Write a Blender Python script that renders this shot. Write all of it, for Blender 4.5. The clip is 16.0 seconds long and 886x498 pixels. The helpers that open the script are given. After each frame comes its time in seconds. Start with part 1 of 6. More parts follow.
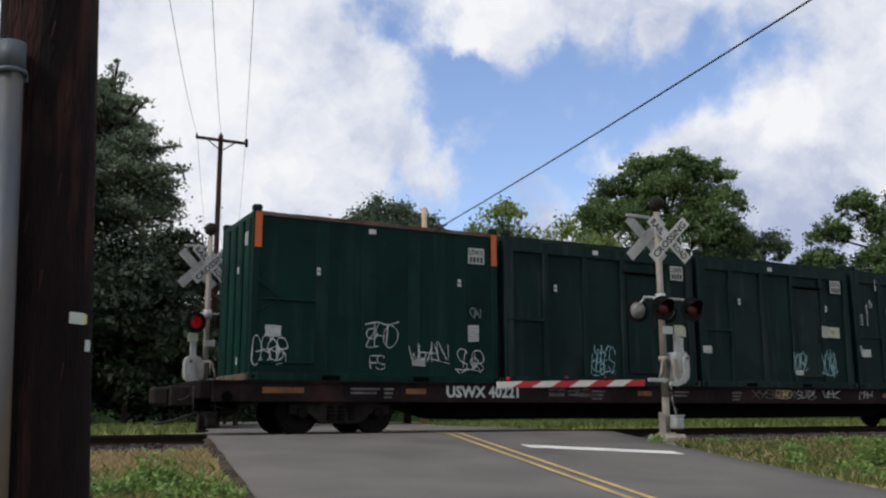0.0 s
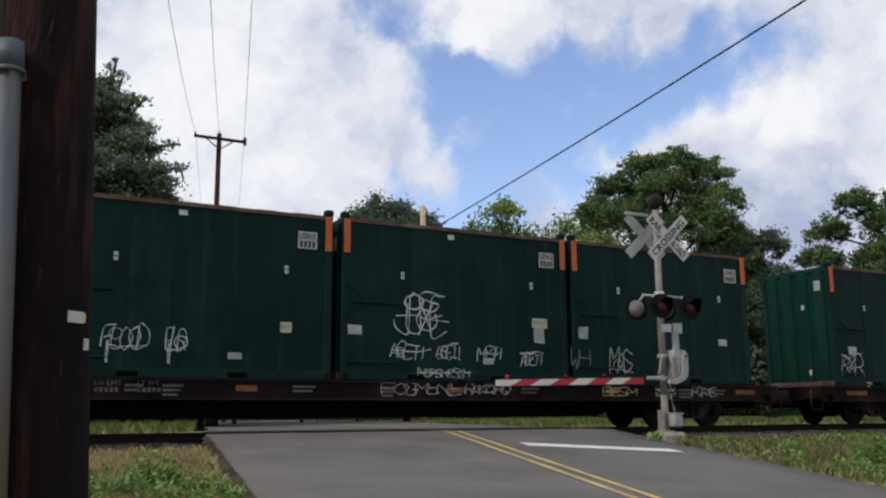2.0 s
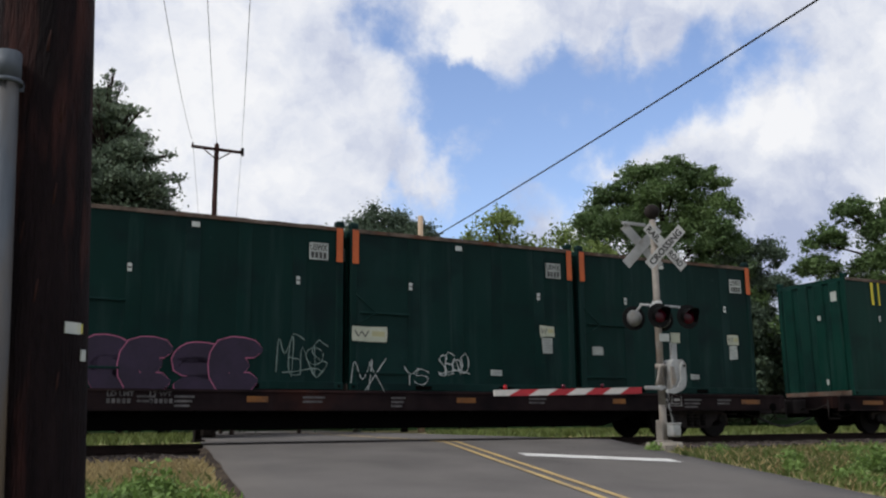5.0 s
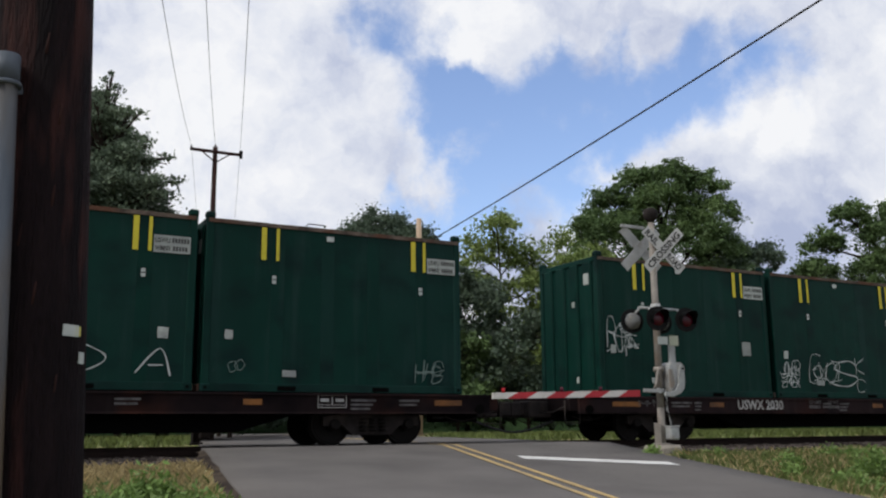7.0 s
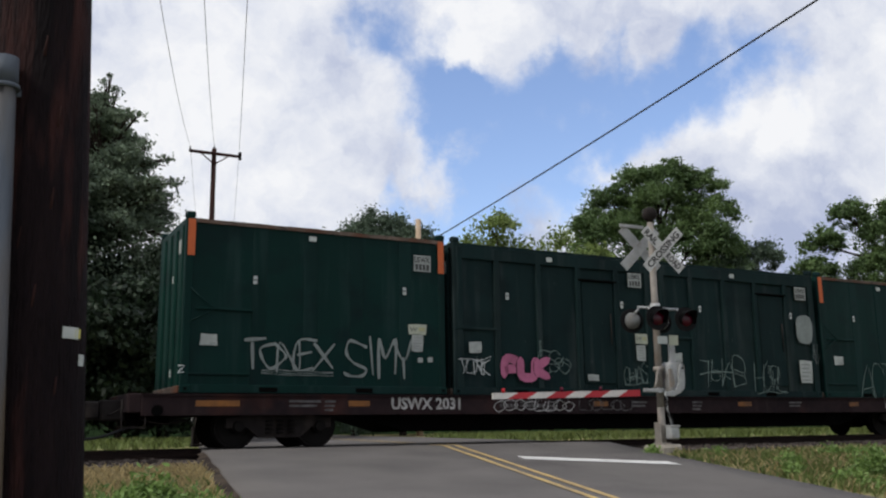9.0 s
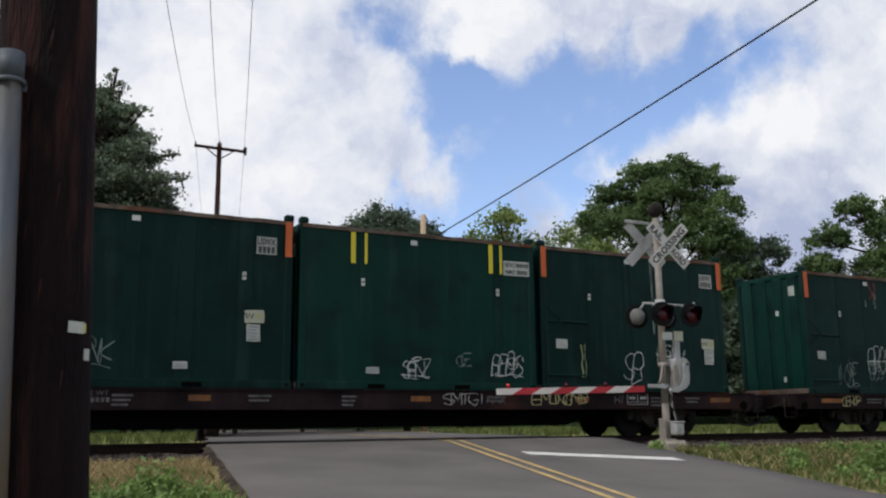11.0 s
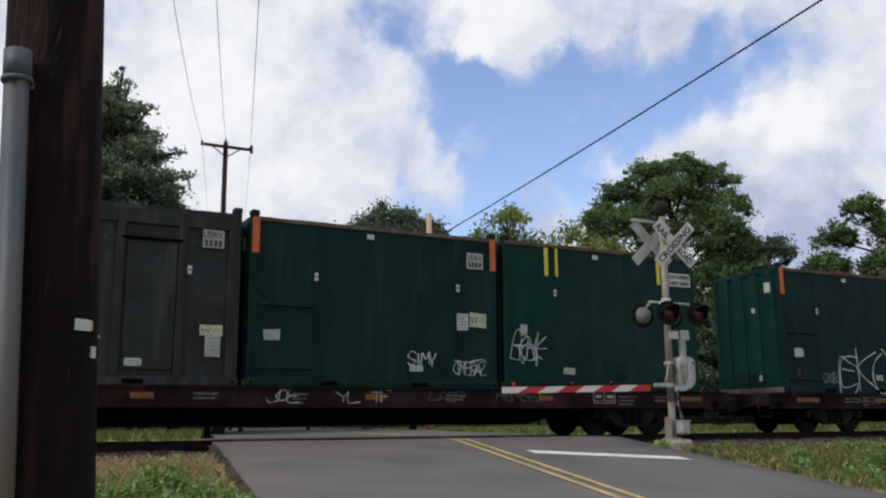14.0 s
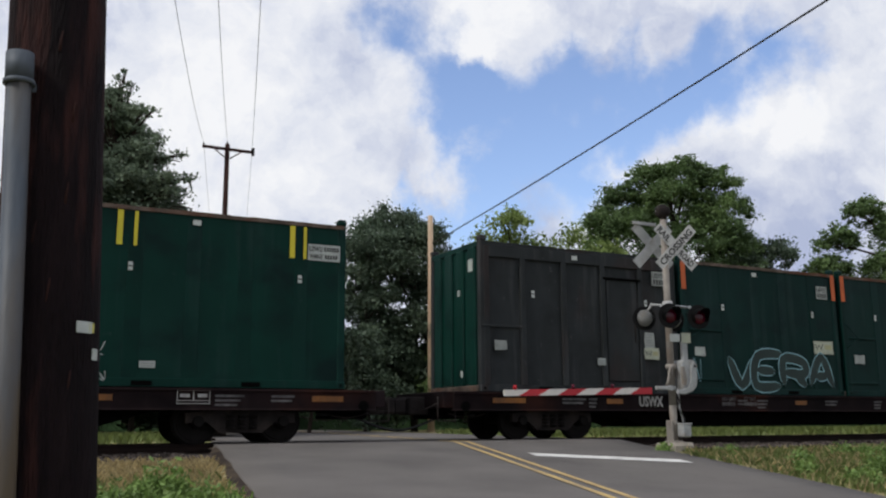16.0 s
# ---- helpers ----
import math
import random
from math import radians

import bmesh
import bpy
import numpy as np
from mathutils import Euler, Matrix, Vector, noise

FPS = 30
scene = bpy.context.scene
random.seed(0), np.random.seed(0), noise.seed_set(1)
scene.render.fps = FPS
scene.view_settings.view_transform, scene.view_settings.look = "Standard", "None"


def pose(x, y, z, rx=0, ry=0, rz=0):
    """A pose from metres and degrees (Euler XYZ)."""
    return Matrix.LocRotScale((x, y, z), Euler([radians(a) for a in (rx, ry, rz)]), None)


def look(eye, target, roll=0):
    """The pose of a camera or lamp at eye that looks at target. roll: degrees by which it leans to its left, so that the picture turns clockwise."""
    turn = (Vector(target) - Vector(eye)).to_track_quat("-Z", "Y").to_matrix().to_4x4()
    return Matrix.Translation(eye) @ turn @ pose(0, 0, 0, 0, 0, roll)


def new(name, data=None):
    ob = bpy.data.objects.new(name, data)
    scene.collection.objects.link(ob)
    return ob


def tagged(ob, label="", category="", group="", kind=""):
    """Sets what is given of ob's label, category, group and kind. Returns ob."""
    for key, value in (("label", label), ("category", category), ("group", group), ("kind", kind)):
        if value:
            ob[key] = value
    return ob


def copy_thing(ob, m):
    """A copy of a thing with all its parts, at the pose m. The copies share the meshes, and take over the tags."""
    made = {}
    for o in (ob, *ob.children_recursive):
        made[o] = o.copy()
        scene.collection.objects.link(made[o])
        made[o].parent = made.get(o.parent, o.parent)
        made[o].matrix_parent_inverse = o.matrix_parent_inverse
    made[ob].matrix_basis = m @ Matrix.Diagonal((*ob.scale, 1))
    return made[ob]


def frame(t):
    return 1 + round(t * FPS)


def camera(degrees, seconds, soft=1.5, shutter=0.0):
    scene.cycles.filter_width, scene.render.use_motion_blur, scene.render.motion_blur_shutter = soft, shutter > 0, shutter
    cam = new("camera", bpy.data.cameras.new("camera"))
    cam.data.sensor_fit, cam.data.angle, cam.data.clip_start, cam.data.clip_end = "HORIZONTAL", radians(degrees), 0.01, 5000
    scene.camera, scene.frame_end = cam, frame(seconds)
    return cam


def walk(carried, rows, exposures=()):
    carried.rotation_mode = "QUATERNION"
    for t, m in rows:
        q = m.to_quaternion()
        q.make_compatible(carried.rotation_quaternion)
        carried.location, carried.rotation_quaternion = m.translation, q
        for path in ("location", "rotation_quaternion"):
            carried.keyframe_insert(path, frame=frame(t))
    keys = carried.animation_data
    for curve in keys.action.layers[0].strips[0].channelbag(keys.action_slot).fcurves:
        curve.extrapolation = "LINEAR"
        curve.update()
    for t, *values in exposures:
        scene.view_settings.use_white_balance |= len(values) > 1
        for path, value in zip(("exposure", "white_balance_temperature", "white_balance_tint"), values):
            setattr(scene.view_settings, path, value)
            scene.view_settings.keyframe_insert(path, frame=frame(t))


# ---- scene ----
# World: the track runs along x at y = 0, rail tops at z = 0; the viewer stands at y = -20.

# ---- camera and walk ----
cam = camera(51.84, 16.0, soft=2.2)
EYE = (0.0, -20.126, 0.36)
TURNS = [(0, 10.41, -0.25, 27.58), (0.5, 10.38, -0.27, 27.6), (1, 10.36, -0.28, 27.65), (1.5, 10.31, -0.26, 27.71),
         (2, 10.3, -0.34, 27.66), (2.5, 10.41, -0.32, 27.59), (3, 10.45, -0.3, 27.57), (3.5, 10.49, -0.4, 27.47),
         (4, 10.65, -0.43, 27.59), (6.5, 11.1, -0.51, 27.94), (7, 11.1, -0.46, 27.92), (7.5, 11.04, -0.51, 27.87),
         (8, 11.14, -0.68, 27.96), (8.5, 11.13, -0.69, 28.0), (9, 11.14, -0.74, 27.96), (11.5, 10.73, -0.53, 27.51),
         (12, 10.61, -0.55, 27.39), (12.5, 10.52, -0.48, 27.34), (13, 10.41, -0.42, 27.16), (13.5, 10.56, -0.42, 27.23),
         (14, 10.76, -0.38, 27.27), (14.5, 10.8, -0.34, 27.29), (15, 10.83, -0.3, 27.23), (15.5, 10.83, -0.26, 27.14),
         (16, 10.92, -0.32, 27.18)]
walk(cam, [(t, pose(*EYE, 90 + p, 0, -y) @ pose(0, 0, 0, 0, 0, r)) for t, p, r, y in TURNS])
scene.view_settings.exposure = 0.0

# ---- world and sun ----
SUN_FROM = Vector((-0.92, -0.12, 1.0)).normalized()


def make_world():
    w = bpy.data.worlds.new("sky")
    w.use_nodes = True
    scene.world = w
    nt = w.node_tree
    nt.nodes.clear()
    N, L = nt.nodes.new, nt.links.new
    co = N("ShaderNodeTexCoord")
    sky = N("ShaderNodeTexSky")
    sky.sky_type, sky.sun_disc = "NISHITA", False
    sky.sun_elevation = math.asin(SUN_FROM.z)
    sky.sun_rotation = math.atan2(SUN_FROM.x, SUN_FROM.y)
    sky.ozone_density = 2.2
    bg1 = N("ShaderNodeBackground")
    bg1.inputs[1].default_value = 0.19
    tint = N("ShaderNodeMix"); tint.data_type, tint.blend_type = "RGBA", "MULTIPLY"
    tint.inputs[0].default_value, tint.inputs[7].default_value = 1.0, (1.02, 0.97, 1.03, 1)
    L(sky.outputs[0], tint.inputs[6]); L(tint.outputs[2], bg1.inputs[0])
    # clouds: a warped direction, gaps of blue between them
    n1 = N("ShaderNodeTexNoise")
    n1.inputs["Scale"].default_value, n1.inputs["Detail"].default_value, n1.inputs["Roughness"].default_value = 4.5, 10, 0.62
    L(co.outputs["Generated"], n1.inputs["Vector"])
    sub = N("ShaderNodeVectorMath"); sub.operation = "SUBTRACT"; sub.inputs[1].default_value = (0.5, 0.5, 0.5)
    L(n1.outputs["Color"], sub.inputs[0])
    sc = N("ShaderNodeVectorMath"); sc.operation = "SCALE"; sc.inputs["Scale"].default_value = 0.17
    L(sub.outputs[0], sc.inputs[0])
    add = N("ShaderNodeVectorMath"); add.operation = "ADD"
    L(co.outputs["Generated"], add.inputs[0]); L(sc.outputs[0], add.inputs[1])

    def fields(spots):
        """The strongest of several soft round fields on the sky."""
        last = None
        for c, r0, r1, v in spots:
            d = N("ShaderNodeVectorMath"); d.operation = "DISTANCE"; d.inputs[1].default_value = c
            L(add.outputs[0], d.inputs[0])
            m = N("ShaderNodeMapRange"); m.interpolation_type = "SMOOTHSTEP"
            m.inputs[1].default_value, m.inputs[2].default_value, m.inputs[3].default_value, m.inputs[4].default_value = r0, r1, v, 0
            L(d.outputs["Value"], m.inputs[0])
            if last:
                mx = N("ShaderNodeMath"); mx.operation = "MAXIMUM"
                L(last.outputs[0], mx.inputs[0]); L(m.outputs[0], mx.inputs[1]); last = mx
            else:
                last = m
        return last

    gaps = fields([((0.540, 0.775, 0.327), 0.06, 0.13, 1.0), ((0.470, 0.822, 0.318), 0.04, 0.10, 1.0), ((0.595, 0.728, 0.340), 0.05, 0.12, 1.0), ((0.645, 0.678, 0.350), 0.02, 0.11, 0.85),
                   ((0.470, 0.840, 0.262), 0.04, 0.11, 1.0), ((0.421, 0.836, 0.352), 0.01, 0.09, 0.85), ((0.377, 0.829, 0.412), 0.0, 0.09, 0.75), ((0.433, 0.807, 0.402), 0.0, 0.07, 0.55),
                   ((0.568, 0.783, 0.254), 0.02, 0.10, 0.85), ((0.532, 0.810, 0.236), 0.02, 0.10, 0.8), ((0.415, 0.875, 0.245), 0.0, 0.07, 0.75), ((0.700, 0.620, 0.360), 0.0, 0.10, 0.8), ((0.405, 0.878, 0.240), 0.01, 0.06, 0.9), ((0.345, 0.838, 0.420), 0.0, 0.06, 0.7),
                   ((0.05, 0.93, 0.36), 0.0, 0.07, 0.5), ((0.62, 0.75, 0.23), 0.0, 0.08, 0.6)])
    tongues = fields([((0.452, 0.849, 0.275), 0.0, 0.055, 0.75), ((0.430, 0.858, 0.282), 0.0, 0.05, 0.7), ((0.488, 0.776, 0.394), 0.0, 0.065, 0.75), ((0.556, 0.722, 0.408), 0.0, 0.065, 0.75),
                      ((0.606, 0.690, 0.392), 0.0, 0.05, 0.7), ((0.452, 0.800, 0.386), 0.0, 0.045, 0.5)])
    less = N("ShaderNodeMath"); less.operation = "SUBTRACT"
    L(gaps.outputs[0], less.inputs[0]); L(tongues.outputs[0], less.inputs[1])
    n3 = N("ShaderNodeTexNoise")
    n3.inputs["Scale"].default_value, n3.inputs["Detail"].default_value, n3.inputs["Roughness"].default_value = 13.0, 9, 0.6
    L(co.outputs["Generated"], n3.inputs["Vector"])
    edge = N("ShaderNodeMath"); edge.operation = "MULTIPLY_ADD"; edge.inputs[1].default_value = 1.5
    L(n3.outputs[0], edge.inputs[0]); L(less.outputs[0], edge.inputs[2])
    clear = N("ShaderNodeMapRange"); clear.interpolation_type = "SMOOTHSTEP"
    clear.inputs[1].default_value, clear.inputs[2].default_value = 1.02, 1.68
    L(edge.outputs[0], clear.inputs[0])
    # cloud tone: billows lit on top, lavender grey bases, one bright cumulus
    n2 = N("ShaderNodeTexNoise")
    n2.inputs["Scale"].default_value, n2.inputs["Detail"].default_value, n2.inputs["Roughness"].default_value = 8.0, 10, 0.56
    L(add.outputs[0], n2.inputs["Vector"])
    grey = fields([((0.722, 0.577, 0.381), 0.0, 0.16, 0.06), ((0.637, 0.658, 0.403), 0.0, 0.11, 0.04), ((0.769, 0.598, 0.225), 0.0, 0.12, 0.12), ((0.680, 0.690, 0.250), 0.0, 0.08, 0.08)])
    tone = N("ShaderNodeMath"); tone.operation = "SUBTRACT"
    L(n2.outputs[0], tone.inputs[0]); L(grey.outputs[0], tone.inputs[1])
    bright = fields([((0.726, 0.624, 0.291), 0.01, 0.05, 0.25), ((0.690, 0.655, 0.300), 0.0, 0.04, 0.15), ((0.20, 0.945, 0.25), 0.0, 0.16, 0.10)])
    tone2 = N("ShaderNodeMath"); tone2.operation = "ADD"
    L(tone.outputs[0], tone2.inputs[0]); L(bright.outputs[0], tone2.inputs[1])
    ramp = N("ShaderNodeValToRGB")
    e = ramp.color_ramp.elements
    e[0].position, e[0].color = 0.32, (0.46, 0.52, 0.71, 1)
    e[1].position, e[1].color = 0.64, (0.96, 0.97, 1.0, 1)
    mid = e.new(0.50); mid.color = (0.77, 0.805, 0.90, 1)
    L(tone2.outputs[0], ramp.inputs[0])
    bg2 = N("ShaderNodeBackground")
    bg2.inputs[1].default_value = 0.95
    L(ramp.outputs[0], bg2.inputs[0])
    mix = N("ShaderNodeMixShader")
    L(clear.outputs[0], mix.inputs[0]); L(bg2.outputs[0], mix.inputs[1]); L(bg1.outputs[0], mix.inputs[2])
    out = N("ShaderNodeOutputWorld")
    L(mix.outputs[0], out.inputs[0])


make_world()
sun = new("sun", bpy.data.lights.new("sun", "SUN"))
sun.data.energy, sun.data.angle, sun.data.color = 2.25, radians(12), (1.0, 0.95, 0.86)
sun.matrix_world = look(SUN_FROM * 60, (0, 0, 0))


# ---- materials ----
def mat(name, a, b=None, rough=0.7, metal=0.0, scale=3.0, fine=40.0, bump=0.2, stretch=(1, 1, 1), dirt=None, dirt_at=(0.55, 0.75), rnd=0.0, glow=None, detail=6, spec=0.3, streak=None):
    """Two colours mixed by a coarse and a fine grain, an optional dirt colour in patches, and a fine relief."""
    m = bpy.data.materials.new(name)
    m.use_nodes = True
    nt = m.node_tree
    N, L = nt.nodes.new, nt.links.new
    bs = nt.nodes["Principled BSDF"]
    bs.inputs["Roughness"].default_value, bs.inputs["Metallic"].default_value = rough, metal
    bs.inputs["Specular IOR Level"].default_value = spec
    b = b or tuple(c * 0.75 for c in a)
    co = N("ShaderNodeTexCoord")
    mp = N("ShaderNodeMapping"); mp.inputs["Scale"].default_value = stretch
    L(co.outputs["Object"], mp.inputs[0])
    info = N("ShaderNodeObjectInfo")
    off = N("ShaderNodeVectorMath"); off.operation = "ADD"
    L(mp.outputs[0], off.inputs[0])
    k = N("ShaderNodeMath"); k.operation = "MULTIPLY"; k.inputs[1].default_value = 37.0
    L(info.outputs["Random"], k.inputs[0]); L(k.outputs[0], off.inputs[1])
    n1 = N("ShaderNodeTexNoise"); n1.inputs["Scale"].default_value, n1.inputs["Detail"].default_value = scale, detail
    n2 = N("ShaderNodeTexNoise"); n2.inputs["Scale"].default_value, n2.inputs["Detail"].default_value = fine, 4
    for n in (n1, n2):
        L(off.outputs[0], n.inputs["Vector"])
    ad = N("ShaderNodeMath"); ad.operation = "MULTIPLY_ADD"; ad.inputs[1].default_value = 0.45
    L(n2.outputs[0], ad.inputs[0]); L(n1.outputs[0], ad.inputs[2])
    mr = N("ShaderNodeMapRange"); mr.inputs[1].default_value, mr.inputs[2].default_value = 0.5, 0.95
    L(ad.outputs[0], mr.inputs[0])
    mx = N("ShaderNodeMix"); mx.data_type = "RGBA"
    mx.inputs[6].default_value, mx.inputs[7].default_value = (*a, 1), (*b, 1)
    L(mr.outputs[0], mx.inputs[0])
    col = mx.outputs[2]
    if dirt:
        n3 = N("ShaderNodeTexNoise"); n3.inputs["Scale"].default_value, n3.inputs["Detail"].default_value = scale * 0.6, 9
        o2 = N("ShaderNodeVectorMath"); o2.operation = "ADD"; o2.inputs[1].default_value = (7.3, 2.1, 4.7)
        L(off.outputs[0], o2.inputs[0]); L(o2.outputs[0], n3.inputs["Vector"])
        m3 = N("ShaderNodeMapRange"); m3.inputs[1].default_value, m3.inputs[2].default_value = dirt_at
        L(n3.outputs[0], m3.inputs[0])
        x3 = N("ShaderNodeMix"); x3.data_type = "RGBA"; x3.inputs[7].default_value = (*dirt, 1)
        L(m3.outputs[0], x3.inputs[0]); L(col, x3.inputs[6])
        col = x3.outputs[2]
    if streak:
        # run-down streaks and small chips
        for sc, hi, lo, amount, tone in (((4.2, 4.2, 0.35), 0.76, 0.54, 0.55, streak[0]), ((9.0, 9.0, 7.0), 0.78, 0.68, 0.8, streak[0]), ((0.9, 0.9, 1.3), 0.72, 0.50, 0.8, streak[1])):
            ms = N("ShaderNodeMapping"); ms.inputs["Scale"].default_value = sc
            ns = N("ShaderNodeTexNoise"); ns.inputs["Scale"].default_value, ns.inputs["Detail"].default_value = 1.0, 7
            so = N("ShaderNodeVectorMath"); so.operation = "ADD"
            L(co.outputs["Object"], ms.inputs[0]); L(ms.outputs[0], so.inputs[0]); L(k.outputs[0], so.inputs[1]); L(so.outputs[0], ns.inputs["Vector"])
            rs = N("ShaderNodeMapRange"); rs.inputs[1].default_value, rs.inputs[2].default_value, rs.inputs[4].default_value = lo, hi, amount
            L(ns.outputs[0], rs.inputs[0])
            xs = N("ShaderNodeMix"); xs.data_type = "RGBA"; xs.inputs[7].default_value = (*tone, 1)
            L(rs.outputs[0], xs.inputs[0]); L(col, xs.inputs[6])
            col = xs.outputs[2]
    if rnd:
        hv = N("ShaderNodeHueSaturation")
        rr = N("ShaderNodeMapRange"); rr.inputs[3].default_value, rr.inputs[4].default_value = 1 - rnd, 1 + rnd
        geo = N("ShaderNodeNewGeometry")
        sm = N("ShaderNodeMath"); sm.operation = "ADD"
        L(geo.outputs["Random Per Island"], sm.inputs[0]); L(info.outputs["Random"], sm.inputs[1])
        fr = N("ShaderNodeMath"); fr.operation = "FRACT"
        L(sm.outputs[0], fr.inputs[0]); L(fr.outputs[0], rr.inputs[0]); L(rr.outputs[0], hv.inputs["Value"]); L(col, hv.inputs["Color"])
        col = hv.outputs[0]
    L(col, bs.inputs["Base Color"])
    if bump:
        bp = N("ShaderNodeBump"); bp.inputs["Strength"].default_value, bp.inputs["Distance"].default_value = bump, 0.02
        L(n2.outputs[0], bp.inputs["Height"]); L(bp.outputs[0], bs.inputs["Normal"])
    if glow:
        bs.inputs["Emission Color"].default_value, bs.inputs["Emission Strength"].default_value = (*glow[:3], 1), glow[3]
    return m


M = {}
M["green"] = mat("green_paint", (0.0023, 0.0204, 0.0172), (0.0016, 0.0141, 0.0123), 0.55, scale=0.5, fine=2.2, bump=0.25, stretch=(1, 1, 0.6), dirt=(0.0088, 0.0273, 0.0264), dirt_at=(0.48, 0.82), spec=0.08, streak=((0.0176, 0.0370, 0.0361), (0.0026, 0.0099, 0.0107)))
# paint of the striped containers; elsewhere a lighter green for sunlit ends
M["green_new_and_lit"] = mat("fresh_green_paint_and_sunlit_ends", (0.0026, 0.0285, 0.0212), (0.0019, 0.0205, 0.0158), 0.5, scale=0.5, fine=2.0, bump=0.25, stretch=(1, 1, 0.6), dirt=(0.0088, 0.0308, 0.0273), dirt_at=(0.50, 0.86), spec=0.08, streak=((0.0158, 0.0387, 0.0352), (0.0022, 0.0104, 0.0106)))
M["grey_green"] = mat("faded_grey_green_paint", (0.0082, 0.0218, 0.0220), (0.0056, 0.0150, 0.0156), 0.65, scale=0.7, fine=3.0, bump=0.05, stretch=(1, 1, 0.4), dirt=(0.026, 0.032, 0.031), dirt_at=(0.52, 0.82), spec=0.07, streak=((0.040, 0.050, 0.050), (0.0055, 0.012, 0.013)))
M["grey_old"] = mat("weathered_dark_grey_paint", (0.0285, 0.0325, 0.0345), (0.0185, 0.0212, 0.0228), 0.7, scale=0.9, fine=4.0, bump=0.08, stretch=(1, 1, 0.6), dirt=(0.034, 0.021, 0.019), dirt_at=(0.54, 0.74), spec=0.12, streak=((0.075, 0.080, 0.082), (0.014, 0.016, 0.017)))
M["rust_rim"] = mat("rusty_rim", (0.150, 0.115, 0.095), (0.045, 0.036, 0.030), 0.85, scale=2.5, fine=12, bump=0.3, dirt=(0.10, 0.045, 0.028), dirt_at=(0.48, 0.66), spec=0.1)
M["sill"] = mat("brown_car_paint", (0.0215, 0.0135, 0.0140), (0.0100, 0.0075, 0.0085), 0.8, scale=0.7, fine=6, bump=0.1, rnd=0.4, dirt=(0.055, 0.021, 0.015), dirt_at=(0.58, 0.75), spec=0.05, streak=((0.030, 0.022, 0.022), (0.0045, 0.004, 0.005)))
# near-black: the shade beneath the cars is put into this colour
M["under"] = mat("shade_black_steel", (0.003, 0.003, 0.003), (0.002, 0.002, 0.002), 0.9, scale=2, fine=12, bump=0.2, spec=0.02)
M["wheel"] = mat("wheel_steel", (0.009, 0.0075, 0.007), (0.005, 0.0045, 0.004), 0.7, scale=4, fine=18, spec=0.1)
# dusty truck castings; also the painted shade on the far signal's foot
M["truck"] = mat("dusty_steel_and_shade", (0.027, 0.023, 0.022), (0.013, 0.011, 0.011), 0.8, scale=3, fine=14, dirt=(0.052, 0.042, 0.036), dirt_at=(0.50, 0.76), spec=0.08)
M["orange"] = mat("orange_paint", (0.48, 0.105, 0.028), (0.36, 0.08, 0.025), 0.6, scale=2, fine=12, bump=0.05)
M["yellow"] = mat("yellow_tape", (0.58, 0.50, 0.03), (0.46, 0.40, 0.03), 0.5, scale=2, fine=12, bump=0.03)
M["amber"] = mat("amber_reflector", (0.24, 0.09, 0.015), (0.07, 0.03, 0.012), 0.5, scale=2, fine=10, bump=0.03)
M["sticker"] = mat("weathered_sticker", (0.37, 0.40, 0.375), (0.24, 0.26, 0.25), 0.6, scale=4, fine=20, bump=0.03, rnd=0.2)
M["buck"] = mat("dull_white_sheeting", (0.44, 0.445, 0.44), (0.32, 0.325, 0.32), 0.6, scale=3, fine=20, bump=0.03)
M["white"] = mat("white_sticker", (0.50, 0.53, 0.51), (0.33, 0.36, 0.35), 0.6, scale=3, fine=20, bump=0.03)
M["dull_white"] = mat("worn_white_lettering", (0.42, 0.42, 0.41), (0.20, 0.19, 0.18), 0.7, scale=4, fine=25, bump=0.02)
M["faint"] = mat("faded_lettering", (0.125, 0.12, 0.12), (0.03, 0.027, 0.028), 0.7, scale=6, fine=25, bump=0.02)
M["pale_sticker"] = mat("pale_sticker", (0.40, 0.42, 0.33), (0.28, 0.30, 0.24), 0.6, scale=3, fine=20, bump=0.03)
M["dull_yellow"] = mat("faded_yellow_print", (0.36, 0.35, 0.19), (0.28, 0.28, 0.18), 0.6, bump=0.02)
M["print_grey"] = mat("grey_print", (0.17, 0.18, 0.18), (0.24, 0.25, 0.25), 0.6, bump=0)
M["soil"] = mat("dark_gritty_soil", (0.050, 0.040, 0.034), (0.026, 0.021, 0.019), 0.95, scale=2.5, fine=30, bump=0.8, dirt=(0.095, 0.075, 0.055), dirt_at=(0.52, 0.72), spec=0.05)
M["ink"] = mat("dark_print", (0.03, 0.03, 0.03), (0.05, 0.05, 0.05), 0.6, bump=0)
SPRAY = {"white": (0.50, 0.53, 0.52), "grey": (0.16, 0.22, 0.20), "cream": (0.21, 0.215, 0.145), "black": (0.007, 0.007, 0.011), "purple": (0.022, 0.012, 0.034), "dark": (0.016, 0.034, 0.031), "mist": (0.21, 0.24, 0.23),
         "pink": (0.42, 0.12, 0.22), "red": (0.30, 0.02, 0.045), "blue": (0.22, 0.40, 0.45), "lime": (0.38, 0.42, 0.22), "gold": (0.44, 0.40, 0.20)}
for k, c in SPRAY.items():
    M["spray_" + k] = mat("spray_paint_" + k, c, tuple(v * 0.6 for v in c), 0.6, scale=2, fine=14, bump=0.02)
M["asphalt"] = mat("worn_asphalt", (0.142, 0.132, 0.127), (0.094, 0.088, 0.086), 0.92, scale=0.6, fine=85, bump=0.5, dirt=(0.138, 0.129, 0.122), dirt_at=(0.5, 0.8), spec=0.12)
